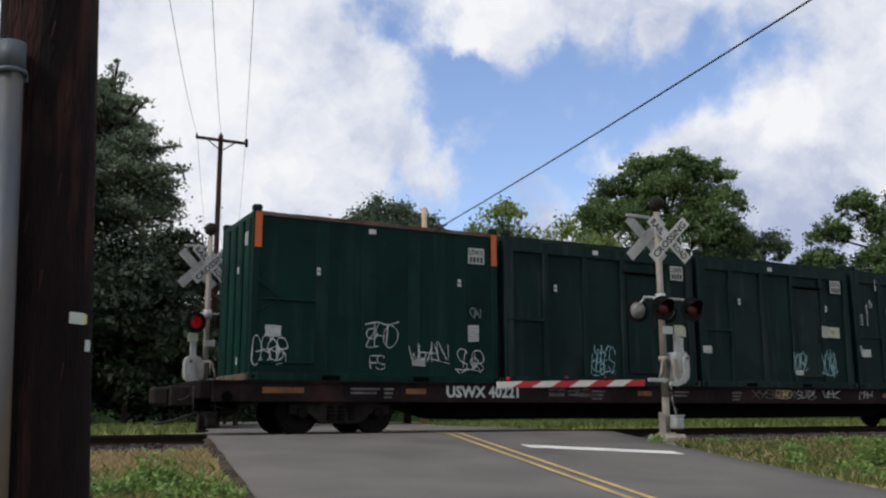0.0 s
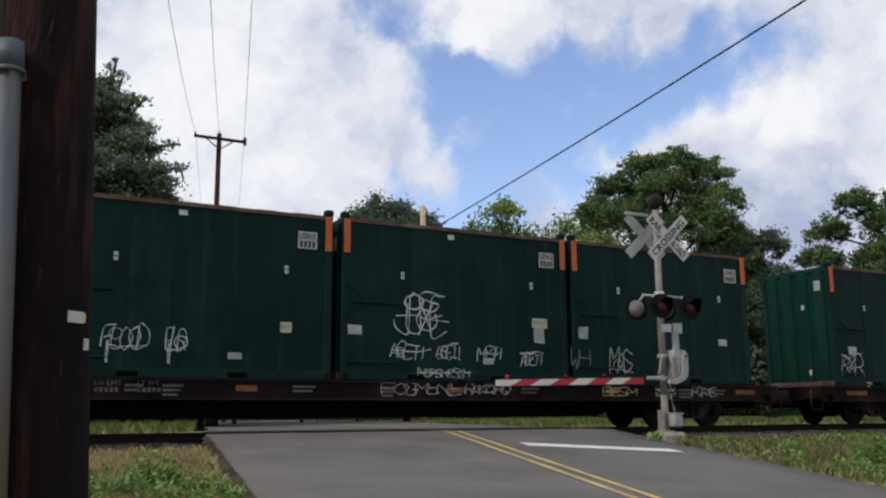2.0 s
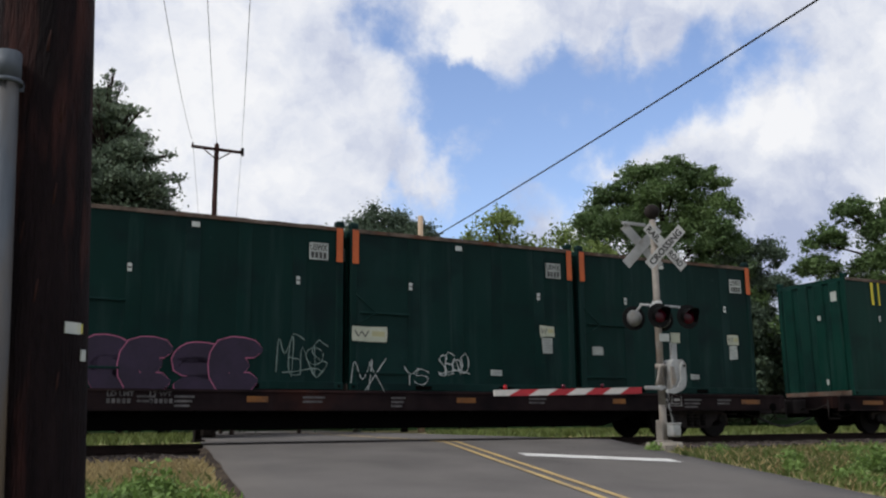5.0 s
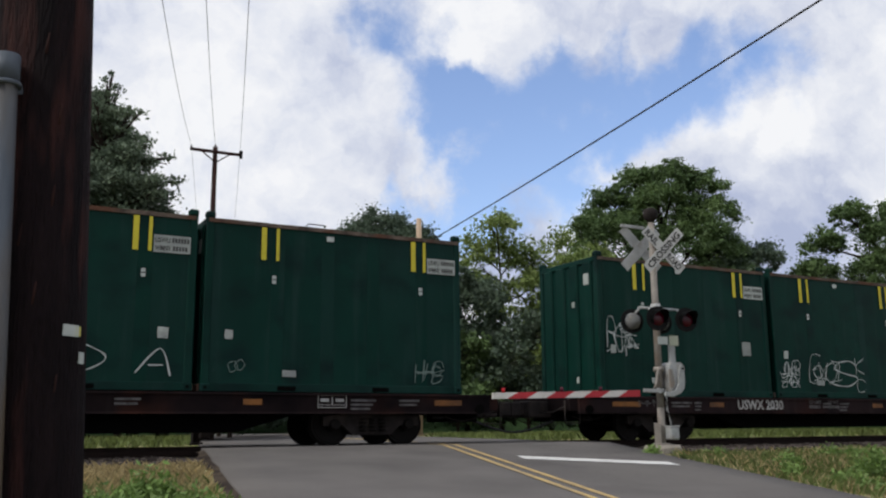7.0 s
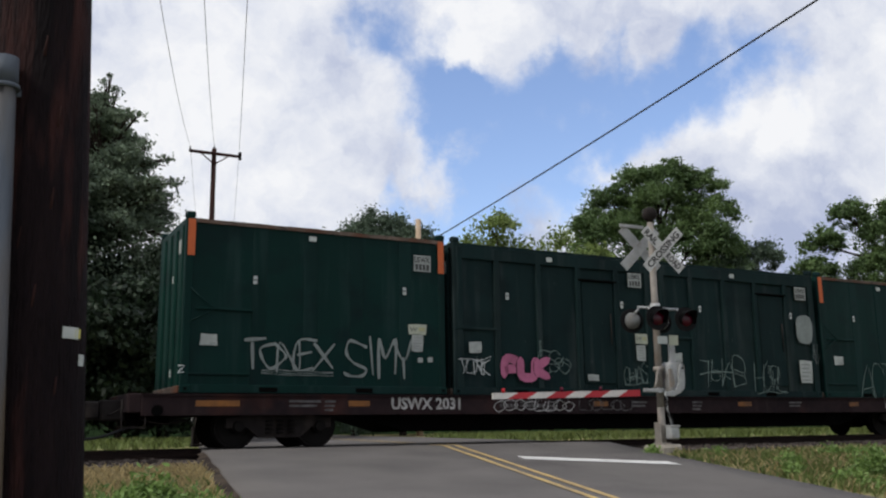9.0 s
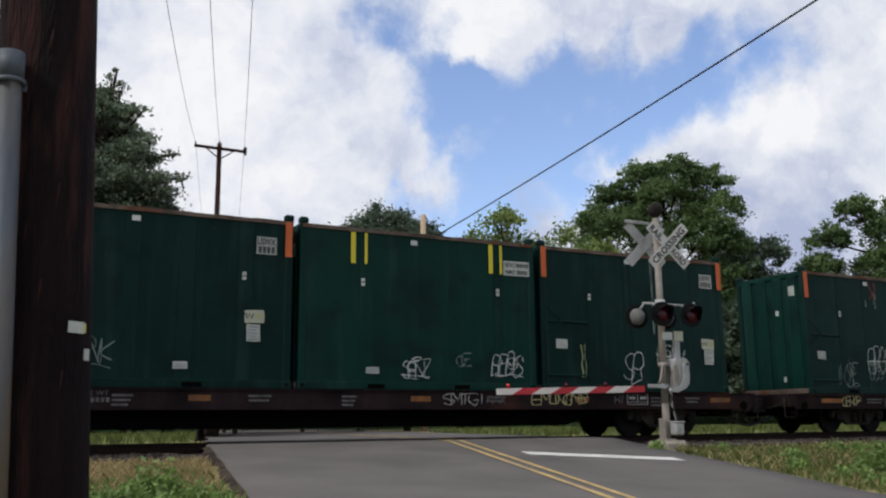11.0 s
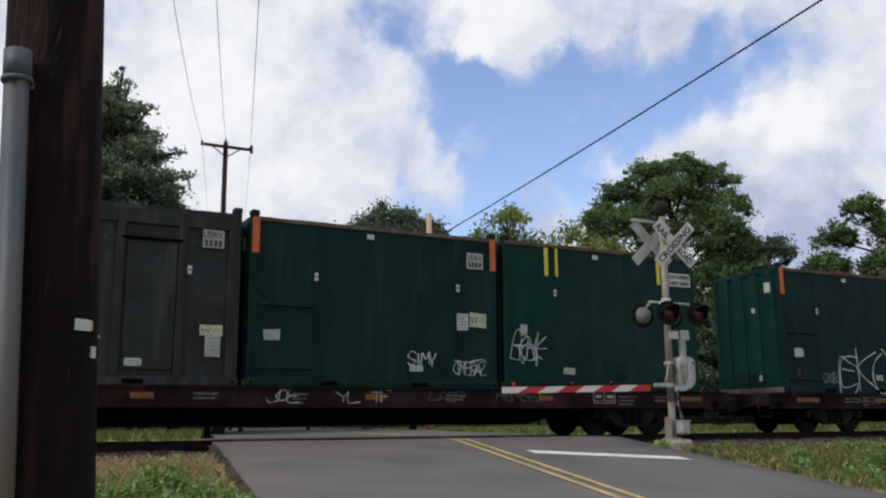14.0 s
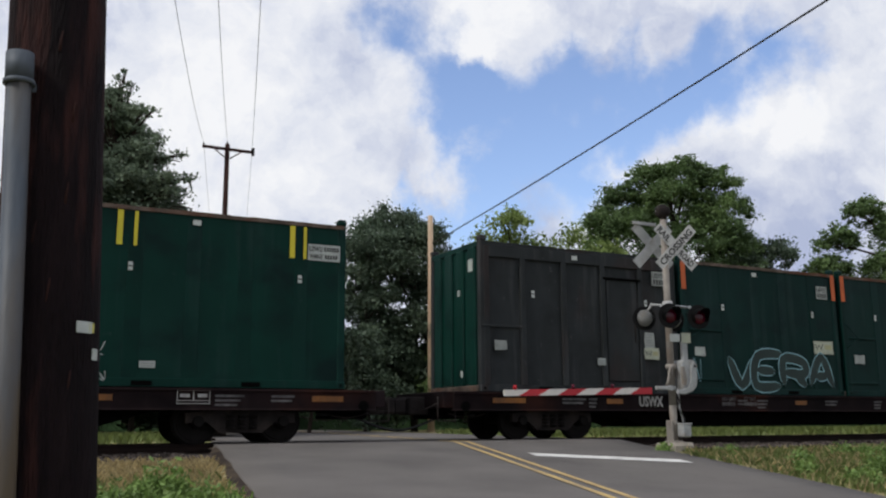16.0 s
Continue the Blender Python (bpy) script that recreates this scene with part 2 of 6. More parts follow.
M["line_yellow"] = mat("yellow_road_paint", (0.50, 0.36, 0.14), (0.32, 0.23, 0.11), 0.8, scale=2, fine=30, bump=0.1, dirt=(0.20, 0.16, 0.11), dirt_at=(0.5, 0.75))
M["line_white"] = mat("white_road_paint", (0.66, 0.66, 0.64), (0.46, 0.46, 0.45), 0.8, scale=2, fine=30, bump=0.1, dirt=(0.3, 0.29, 0.28), dirt_at=(0.6, 0.85))
M["ground"] = mat("grassy_soil", (0.20, 0.19, 0.085), (0.28, 0.225, 0.125), 0.95, scale=0.5, fine=9, bump=0.5, dirt=(0.115, 0.15, 0.05), dirt_at=(0.45, 0.7), spec=0.1)
M["ballast"] = mat("crushed_stone", (0.092, 0.078, 0.070), (0.034, 0.028, 0.026), 0.95, scale=6, fine=45, bump=0.7, rnd=0.5, spec=0.1)
M["rail"] = mat("brown_rail_steel", (0.018, 0.011, 0.009), (0.010, 0.007, 0.006), 0.8, scale=4, fine=25, spec=0.1)
M["tie"] = mat("creosoted_timber", (0.016, 0.012, 0.010), (0.009, 0.0075, 0.0065), 0.9, scale=4, fine=25, stretch=(3, 0.5, 1), spec=0.05)
M["pole"] = mat("dark_creosoted_pole_wood", (0.0160, 0.0098, 0.0112), (0.0060, 0.0044, 0.0056), 0.8, scale=3.2, fine=22, bump=1.0, stretch=(6.0, 6.0, 0.8), dirt=(0.060, 0.024, 0.021), dirt_at=(0.53, 0.70), detail=9, spec=0.08)
M["pole_far"] = mat("brown_pole_wood", (0.042, 0.019, 0.016), (0.026, 0.013, 0.012), 0.85, scale=2, fine=9, stretch=(3, 3, 0.3), spec=0.1)
M["pale_pole"] = mat("pale_weathered_pole", (0.46, 0.36, 0.26), (0.34, 0.24, 0.16), 0.85, scale=1.2, fine=9, stretch=(3, 3, 0.3), dirt=(0.25, 0.14, 0.08))
M["galv"] = mat("galvanised_conduit", (0.090, 0.106, 0.128), (0.052, 0.062, 0.078), 0.55, 0.1, scale=4, fine=24, bump=0.10, stretch=(2, 2, 0.4), dirt=(0.085, 0.064, 0.042), dirt_at=(0.47, 0.68), spec=0.2)
M["silver"] = mat("aluminium_paint", (0.37, 0.38, 0.38), (0.25, 0.26, 0.26), 0.5, 0.1, scale=4, fine=25, bump=0.06, dirt=(0.20, 0.17, 0.14), dirt_at=(0.55, 0.8))
M["mast"] = mat("weathered_mast_paint", (0.275, 0.252, 0.225), (0.175, 0.158, 0.14), 0.6, 0.05, scale=3, fine=20, bump=0.06, dirt=(0.22, 0.15, 0.10), dirt_at=(0.56, 0.80))
M["black"] = mat("matt_black_metal", (0.006, 0.006, 0.007), (0.009, 0.009, 0.009), 0.7, bump=0.05, spec=0.1)
M["lens"] = mat("red_glass_lens", (0.075, 0.002, 0.014), (0.04, 0.001, 0.008), 0.2, bump=0, spec=0.3)
M["lens_lit"] = mat("lit_red_lens", (0.26, 0.008, 0.014), None, 0.2, bump=0, glow=(1.0, 0.03, 0.04, 0.07))
M["gate_red"] = mat("red_gate_sheeting", (0.42, 0.025, 0.035), (0.32, 0.02, 0.03), 0.5, bump=0.03)
M["gate_white"] = mat("white_gate_sheeting", (0.62, 0.60, 0.56), (0.5, 0.48, 0.45), 0.5, bump=0.03)
M["concrete"] = mat("concrete", (0.30, 0.27, 0.23), (0.20, 0.18, 0.15), 0.9, scale=3, fine=25, bump=0.3)
M["bank"] = mat("wooded_bank", (0.030, 0.055, 0.022), (0.015, 0.03, 0.012), 0.95, scale=0.4, fine=2, bump=0.8, spec=0.05)
M["cable"] = mat("black_cable", (0.012, 0.012, 0.014), (0.02, 0.02, 0.02), 0.6, bump=0)
M["cable_grey"] = mat("bare_wire", (0.26, 0.27, 0.29), (0.20, 0.20, 0.22), 0.5, 0.2, bump=0)
M["bark"] = mat("bark", (0.05, 0.037, 0.03), (0.025, 0.02, 0.017), 0.95, scale=3, fine=18, bump=0.6, stretch=(2, 2, 0.4), spec=0.1)
M["yellow_tag"] = mat("yellow_tag", (0.50, 0.46, 0.10), (0.4, 0.37, 0.1), 0.5, bump=0.02)


def leaf_mat(name, a, b, rnd=0.35):
    m = mat(name, a, b, 0.55, scale=0.35, fine=2.0, bump=0, rnd=rnd)
    nt = m.node_tree
    bs = nt.nodes["Principled BSDF"]
    tr = nt.nodes.new("ShaderNodeBsdfTranslucent")
    mx = nt.nodes.new("ShaderNodeMixShader"); mx.inputs[0].default_value = 0.3
    src = bs.inputs["Base Color"].links[0].from_socket
    nt.links.new(src, tr.inputs[0])
    nt.links.new(bs.outputs[0], mx.inputs[1]); nt.links.new(tr.outputs[0], mx.inputs[2])
    nt.links.new(mx.outputs[0], nt.nodes["Material Output"].inputs[0])
    return m


M["leaf_dark"] = leaf_mat("dark_green_leaves", (0.104, 0.146, 0.094), (0.046, 0.072, 0.048), 0.26)
M["leaf_grey"] = leaf_mat("grey_green_leaves", (0.160, 0.210, 0.138), (0.078, 0.110, 0.074), 0.30)
M["leaf_deep"] = leaf_mat("deep_green_leaves", (0.036, 0.058, 0.030), (0.013, 0.023, 0.013), 0.4)
M["leaf_mid"] = leaf_mat("green_leaves", (0.140, 0.212, 0.076), (0.056, 0.100, 0.040), 0.36)
M["leaf_light"] = leaf_mat("yellow_green_leaves", (0.22, 0.28, 0.085), (0.13, 0.19, 0.055))
M["grass"] = leaf_mat("grass_blades", (0.230, 0.285, 0.098), (0.150, 0.200, 0.065), 0.35)
M["dry"] = leaf_mat("dry_grass_blades", (0.60, 0.49, 0.275), (0.44, 0.36, 0.19), 0.30)
M["weed"] = leaf_mat("weed_leaves", (0.205, 0.300, 0.085), (0.120, 0.200, 0.052))


# ---- mesh helpers ----
def part(name, bm, material, parent=None, label=""):
    me = bpy.data.meshes.new(name)
    bm.to_mesh(me)
    bm.free()
    me.materials.append(M[material])
    ob = new(name, me)
    ob.parent = parent
    return tagged(ob, label)


def box(bm, x0, x1, y0, y1, z0, z1, bevel=0.0):
    vs = [bm.verts.new((x, y, z)) for x in (x0, x1) for y in (y0, y1) for z in (z0, z1)]
    fs = [bm.faces.new([vs[i] for i in q]) for q in ((0, 1, 3, 2), (4, 6, 7, 5), (0, 4, 5, 1), (2, 3, 7, 6), (0, 2, 6, 4), (1, 5, 7, 3))]
    if bevel:
        es = list({e for f in fs for e in f.edges})
        bmesh.ops.bevel(bm, geom=es, offset=bevel, segments=1, affect="EDGES", profile=0.5)
    return bm


def bx(*a, bevel=0.0):
    return box(bmesh.new(), *a, bevel=bevel)


def tube(bm, p0, p1, r0, r1=None, n=12, caps=True):
    r1 = r0 if r1 is None else r1
    p0, p1 = Vector(p0), Vector(p1)
    q = (p1 - p0).to_track_quat("Z", "Y")
    a, b = [], []
    for i in range(n):
        d = q @ Vector((math.cos(2 * math.pi * i / n), math.sin(2 * math.pi * i / n), 0))
        a.append(bm.verts.new(p0 + d * r0)); b.append(bm.verts.new(p1 + d * r1))
    for i in range(n):
        f = bm.faces.new((a[i], a[(i + 1) % n], b[(i + 1) % n], b[i])); f.smooth = True
    if caps:
        bm.faces.new(a[::-1]); bm.faces.new(b)
    return bm


def tb(*a, **k):
    return tube(bmesh.new(), *a, **k)


def pipe_path(pts, r, n=6):
    """One continuous round bar along the points."""
    bm = bmesh.new()
    rings = []
    for k, p in enumerate(pts):
        d = (Vector(pts[min(k + 1, len(pts) - 1)]) - Vector(pts[max(k - 1, 0)])).normalized()
        q = d.to_track_quat("Z", "Y")
        rings.append([bm.verts.new(Vector(p) + q @ Vector((math.cos(2 * math.pi * i / n) * r, math.sin(2 * math.pi * i / n) * r, 0))) for i in range(n)])
    for a, b in zip(rings, rings[1:]):
        off = min(range(n), key=lambda o: sum((a[i].co - b[(i + o) % n].co).length for i in range(n)))
        for i in range(n):
            f = bm.faces.new((a[i], a[(i + 1) % n], b[(i + 1 + off) % n], b[(i + off) % n])); f.smooth = True
    bm.faces.new(rings[0][::-1]); bm.faces.new(rings[-1])
    return bm


def prism(outline, y0, y1, bm=None):
    """An outline in x and z, made solid from y0 to y1."""
    bm = bm or bmesh.new()
    a = [bm.verts.new((x, y0, z)) for x, z in outline]
    b = [bm.verts.new((x, y1, z)) for x, z in outline]
    n = len(a)
    bm.faces.new(a); bm.faces.new(b[::-1])
    for i in range(n):
        bm.faces.new((a[i], b[i], b[(i + 1) % n], a[(i + 1) % n]))
    bmesh.ops.recalc_face_normals(bm, faces=bm.faces[:])
    return bm


def smooth_line(pts, closed=False, per=5):
    out = []
    n = len(pts)
    rng_ = range(n if closed else n - 1)
    for i in rng_:
        g = lambda k: pts[k % n] if closed else pts[min(n - 1, max(0, k))]
        p0, p1, p2, p3 = g(i - 1), g(i), g(i + 1), g(i + 2)
        for j in range(per):
            t = j / per
            out.append(tuple(0.5 * (2 * b + (c - a) * t + (2 * a - 5 * b + 4 * c - d) * t * t + (3 * b - a - 3 * c + d) * t ** 3) for a, b, c, d in zip(p0, p1, p2, p3)))
    out.append(out[0] if closed else pts[-1])
    return out


def empty(name, label="", category="", group="", kind=""):
    ob = new(name)
    ob.empty_display_size = 0.2
    return tagged(ob, label, category, group, kind)


def lettering(name, text, size, m, material, parent, depth=0.002, spacing=1.0, width=None):
    """Words in the built-in font as a mesh; m places them, reading along x with z up."""
    cu = bpy.data.curves.new(name, "FONT")
    cu.body, cu.size, cu.extrude, cu.space_character, cu.resolution_u = text, size, depth, spacing, 2
    cu.offset = size * 0.03
    tmp = bpy.data.objects.new(name, cu)
    scene.collection.objects.link(tmp)
    dg = bpy.context.evaluated_depsgraph_get()
    me = bpy.data.meshes.new_from_object(tmp.evaluated_get(dg))
    bpy.data.objects.remove(tmp)
    if width:
        xs = [v.co.x for v in me.vertices]
        k = width / (max(xs) - min(xs))
        x0 = min(xs)
        for v in me.vertices:
            v.co.x = (v.co.x - x0) * k
    me.transform(m @ pose(0, 0, 0, 90, 0, 0))
    me.materials.clear()
    me.materials.append(M[material])
    ob = new(name, me)
    ob.parent = parent
    return ob


# ---- ground, road, track ----
def fall(y):
    """The road falls away gently from the crossing towards the viewer."""
    t = max(0.0, -2.5 - y)
    return -0.0714 * min(t, 18.0) - 0.012 * max(0.0, min(t - 18.0, 30))


def ground_z(x, y):
    z = fall(y) - 0.05
    a = abs(y)
    if a < 4.6:
        z -= 0.33 * min(1.0, max(0.0, (4.6 - a) / 1.8))
    return z


def make_ground():
    xs = [-1500, -500, -150, -60] + [-30 + 1.0 * i for i in range(91)] + [75, 100, 180, 500, 1500]
    ys = [-1500, -400, -100, -50, -36, -30] + [-26 + 0.5 * i for i in range(120)] + [38, 44, 60, 100, 300, 1500]
    bm = bmesh.new()
    rows = []
    for y in ys:
        rows.append([bm.verts.new((x, y, ground_z(x, y) + 0.03 * noise.noise(Vector((x * 0.6, y * 0.6, 0))))) for x in xs])
    for r0, r1 in zip(rows, rows[1:]):
        for i in range(len(xs) - 1):
            f = bm.faces.new((r0[i], r0[i + 1], r1[i + 1], r1[i])); f.smooth = True
    g = part("ground", bm, "ground")
    tagged(g, "green and dry grass verge beside the railway", "ground", kind="structure")


def road_left(y):
    return 4.2 + 0.165 * (y + 2.7) if y < -2 else 4.32 + 0.22 * (y + 2)


def road_right(y):
    return 13.75 + 0.27 * (y + 2.3) if y < -2.3 else 13.75 + 0.235 * (y + 2.3)


def road_mid(y):
    return 9.82 + 0.244 * (y + 1)


def make_road():
    bm = bmesh.new()
    ys = [-60, -40, -30, -24, -21] + [-19 + 0.5 * i for i in range(76)] + [22, 28, 36, 46, 60, 90]
    rows = []
    for y in ys:
        w = 0.05 * noise.noise(Vector((y * 1.7, 3, 0)))
        xl, xr = road_left(y) + w, road_right(y) - w * 1.5
        rows.append([bm.verts.new((xl + (xr - xl) * k / 12, y, fall(y) + 0.006 * noise.noise(Vector((k, y * 0.5, 1))))) for k in range(13)])
    base = []
    for r0, r1 in zip(rows, rows[1:]):
        for i in range(12):
            f = bm.faces.new((r0[i], r0[i + 1], r1[i + 1], r1[i])); f.smooth = True
    for e in (0, 12):
        low = [bm.verts.new((r[e].co.x + (-0.15 if e == 0 else 0.15), r[e].co.y, r[e].co.z - 0.45)) for r in rows]
        for j in range(len(rows) - 1):
            q = (rows[j][e], rows[j + 1][e], low[j + 1], low[j])
            bm.faces.new(q if e == 0 else q[::-1])
    r = part("road", bm, "asphalt")
    tagged(r, "worn grey two-lane asphalt road over a crossing", "road", kind="structure")
    # gritty shoulder where the asphalt breaks off
    b2 = bmesh.new()
    L = []
    for i in range(56):
        y = -16.0 + 0.25 * i
        w = 0.20 + 0.14 * noise.noise(Vector((y * 1.3, 8, 0)))
        xl = road_left(y) + 0.05 * noise.noise(Vector((y * 1.7, 3, 0))) + 0.03
        L.append([b2.verts.new((xl - w * f, y, max(fall(y) - 0.012 - 0.05 * f, ground_z(xl - w, y) + 0.02))) for f in (0, 0.5, 1)])
    for a, b in zip(L, L[1:]):
        for k in (0, 1):
            b2.faces.new((a[k + 1], a[k], b[k], b[k + 1]))
    part("shoulder", b2, "soil", r, "dark gritty soil along the road edge")
    # double yellow line, broken at the rails
    for off in (-0.145, 0.145):
        for name, ya, yb in (("centre_line", -40.0, -1.05), ("centre_line", 1.2, 40.0)):
            b2 = bmesh.new()
            n = int((yb - ya) / 0.5)
            L = []
            for i in range(n + 1):
                y = ya + (yb - ya) * i / n
                x = road_mid(y) + off
                L.append((b2.verts.new((x - 0.055, y, fall(y) + 0.010)), b2.verts.new((x + 0.055, y, fall(y) + 0.010))))
            for a, b in zip(L, L[1:]):
                b2.faces.new((a[0], a[1], b[1], b[0]))
            part(name, b2, "line_yellow", r, "worn yellow centre line")
    b2 = bmesh.new()
    a, b = Vector((9.54, -5.03, 0)), Vector((11.78, -6.72, 0))
    back = Vector((-0.16, -0.55, 0))
    k = 10
    L = []
    for i in range(k + 1):
        p = a.lerp(b, i / k)
        q = p + back
        L.append([b2.verts.new((v.x, v.y, fall(v.y) + 0.011)) for v in (p, q)])
    for u, v in zip(L, L[1:]):
        b2.faces.new((u[1], v[1], v[0], u[0]))
    part("stop_line", b2, "line_white", r, "white stop line")
    # cracks in the surface and small dark spots
    rnd = random.Random(5)
    for k in range(7):
        y = rnd.uniform(-12, -2)
        x = rnd.uniform(road_left(y) + 0.4, road_right(y) - 0.4)
        pts = [(x, y)]
        for _ in range(9):
            x += rnd.uniform(-0.12, 0.12) + (0.22 if k % 3 == 0 else 0.03)
            y += rnd.uniform(-0.04, 0.06) + (0.0 if k % 3 == 0 else 0.24)
            pts.append((x, y))
        b3 = bmesh.new()
        L = []
        for x_, y_ in pts:
            w = rnd.uniform(0.002, 0.005)
            L.append((b3.verts.new((x_ - w, y_ - w, fall(y_) + 0.009)), b3.verts.new((x_ + w, y_ + w, fall(y_) + 0.009))))
        for p, q in zip(L, L[1:]):
            b3.faces.new((p[0], p[1], q[1], q[0]))
        part("crack", b3, "tie", r)


def make_track():
    bed = bmesh.new()
    prof = [(-3.6, -0.46), (-2.3, -0.21), (-1.0, -0.19), (1.0, -0.19), (2.3, -0.21), (3.6, -0.46)]
    xs = [-160 + 2.0 * i for i in range(191)]
    rows = [[bed.verts.new((x, y + 0.08 * noise.noise(Vector((x, y, 2))), z + 0.05 * noise.noise(Vector((x * 0.7, y * 2, 5))))) for y, z in prof] for x in xs]
    for a, b in zip(rows, rows[1:]):
        for i in range(5):
            bed.faces.new((a[i], b[i], b[i + 1], a[i + 1]))
    tagged(part("ballast_bed", bed, "ballast"), "grey crushed stone ballast bed under the track", "ballast", kind="structure")
    # stones, each a small uneven block
    rng = np.random.default_rng(4)
    base = np.array([(-1, -1, -.7), (1, -1, -.6), (1, 1, -.7), (-1, 1, -.6), (-.8, -.7, .7), (.7, -.8, .8), (.8, .7, .6), (-.7, .8, .7)])
    quads = np.array([(0, 3, 2, 1), (4, 5, 6, 7), (0, 1, 5, 4), (1, 2, 6, 5), (2, 3, 7, 6), (3, 0, 4, 7)])
    n = 9000
    x = rng.uniform(-6, 40, n); y = np.where(rng.random(n) < 0.8, rng.uniform(-4.5, -1.2, n), rng.uniform(0, 3.6, n))
    keep = (x < 3.8) | (x > 13.7)
    x, y = x[keep], y[keep]
    z = np.interp(y, [p[0] for p in prof], [p[1] for p in prof]) + 0.01
    z = np.where(y < -3.5, np.maximum(z, [ground_z(0, v) for v in y]) + 0.01, z)
    s = rng.uniform(0.02, 0.055, len(x))
    v = (base[None] * s[:, None, None] * rng.uniform(0.6, 1.3, (len(x), 8, 1)))
    a = rng.uniform(0, 6.28, len(x))
    c, sn = np.cos(a)[:, None], np.sin(a)[:, None]
    v = np.stack([v[..., 0] * c - v[..., 1] * sn, v[..., 0] * sn + v[..., 1] * c, v[..., 2]], 2) + np.stack([x, y, z], 1)[:, None]
    f = (quads[None] + 8 * np.arange(len(x))[:, None, None]).reshape(-1, 4)
    me = bpy.data.meshes.new("ballast_stones")
    me.from_pydata(v.reshape(-1, 3).tolist(), [], f.tolist())
    me.materials.append(M["ballast"])
    tagged(new("ballast_stones", me), "loose grey ballast stones beside the rails", "stones", kind="stuff")
    prof_r = [(-0.07, -0.17), (0.07, -0.17), (0.07, -0.155), (0.012, -0.13), (0.012, -0.045), (0.036, -0.035), (0.036, -0.004), (0.030, 0.0), (-0.030, 0.0), (-0.036, -0.004), (-0.036, -0.035), (-0.012, -0.045), (-0.012, -0.13), (-0.07, -0.155)]
    track = empty("railway_track", "brown steel rails on dark timber ties", "railway track", kind="structure")
    for y in (-0.7525, 0.7525):
        bm = bmesh.new()
        A = [bm.verts.new((-160, y + p, q)) for p, q in prof_r]
        B = [bm.verts.new((220, y + p, q)) for p, q in prof_r]
        for i in range(len(A)):
            bm.faces.new((A[i], B[i], B[(i + 1) % len(A)], A[(i + 1) % len(A)]))
        part("rail", bm, "rail", track)
    tie = bx(-0.115, 0.115, -1.3, 1.3, -0.33, -0.172, bevel=0.012)
    first = part("tie", tie, "tie", track)
    i = 0
    x = -14.0
    while x < 44:
        if x < 3.6 or x > 14.2:
            o = first if i == 0 else new("tie", first.data)
            o.parent = track
            o.location = (x, 0.03 * math.sin(i * 7.1), 0.006 * math.sin(i * 3.3))
            i += 1
        x += 0.53


make_ground()
make_road()
make_track()


# ---- vegetation ----
def leaf_mesh(name, centres, size, rng, flat=0.0, long=1.6):
    """Small folded leaves at the given centres, turned at random."""
    n = len(centres)
    u = rng.normal(size=(n, 3)); u /= np.linalg.norm(u, axis=1)[:, None]
    w = rng.normal(size=(n, 3)); w[:, 2] += flat
    v = np.cross(u, w); v /= np.linalg.norm(v, axis=1)[:, None]
    k = np.cross(u, v)
    s = (size * rng.uniform(0.6, 1.35, n))[:, None]
    a = centres - u * s * long * 0.5
    b = centres + u * s * long * 0.5
    c = centres + v * s * 0.42 + k * s * 0.12
    d = centres - v * s * 0.42 + k * s * 0.12
    verts = np.stack([a, c, b, d], 1).reshape(-1, 3)
    me = bpy.data.meshes.new(name)
    me.vertices.add(4 * n); me.vertices.foreach_set("co", verts.ravel())
    me.loops.add(4 * n); me.loops.foreach_set("vertex_index", np.arange(4 * n))
    me.polygons.add(n); me.polygons.foreach_set("loop_start", np.arange(0, 4 * n, 4))
    me.update(calc_edges=True)
    return me


def clumps(blobs, rng, per=26, sub=0.34):
    """Leaf centres: every blob carries clumps near its shell, each clump a cloud of leaves."""
    out = []
    for x, y, z, r, n in blobs:
        m = max(3, int(n / per))
        d = rng.normal(size=(m, 3)); d /= np.linalg.norm(d, axis=1)[:, None]
        d[:, 2] = np.where(d[:, 2] < -0.4, -d[:, 2] * 0.6, d[:, 2])
        rad = r * rng.uniform(0.55, 1.08, m) ** 0.7
        cc = np.array((x, y, z)) + d * rad[:, None] * np.array((1, 1, 0.85))
        cr = r * sub * rng.uniform(0.35, 1.35, m)
        off = rng.normal(size=(m, per, 3)) * (cr[:, None, None] * np.array((0.6, 0.6, 0.38)))
        out.append((cc[:, None] + off).reshape(-1, 3))
    return np.concatenate(out)


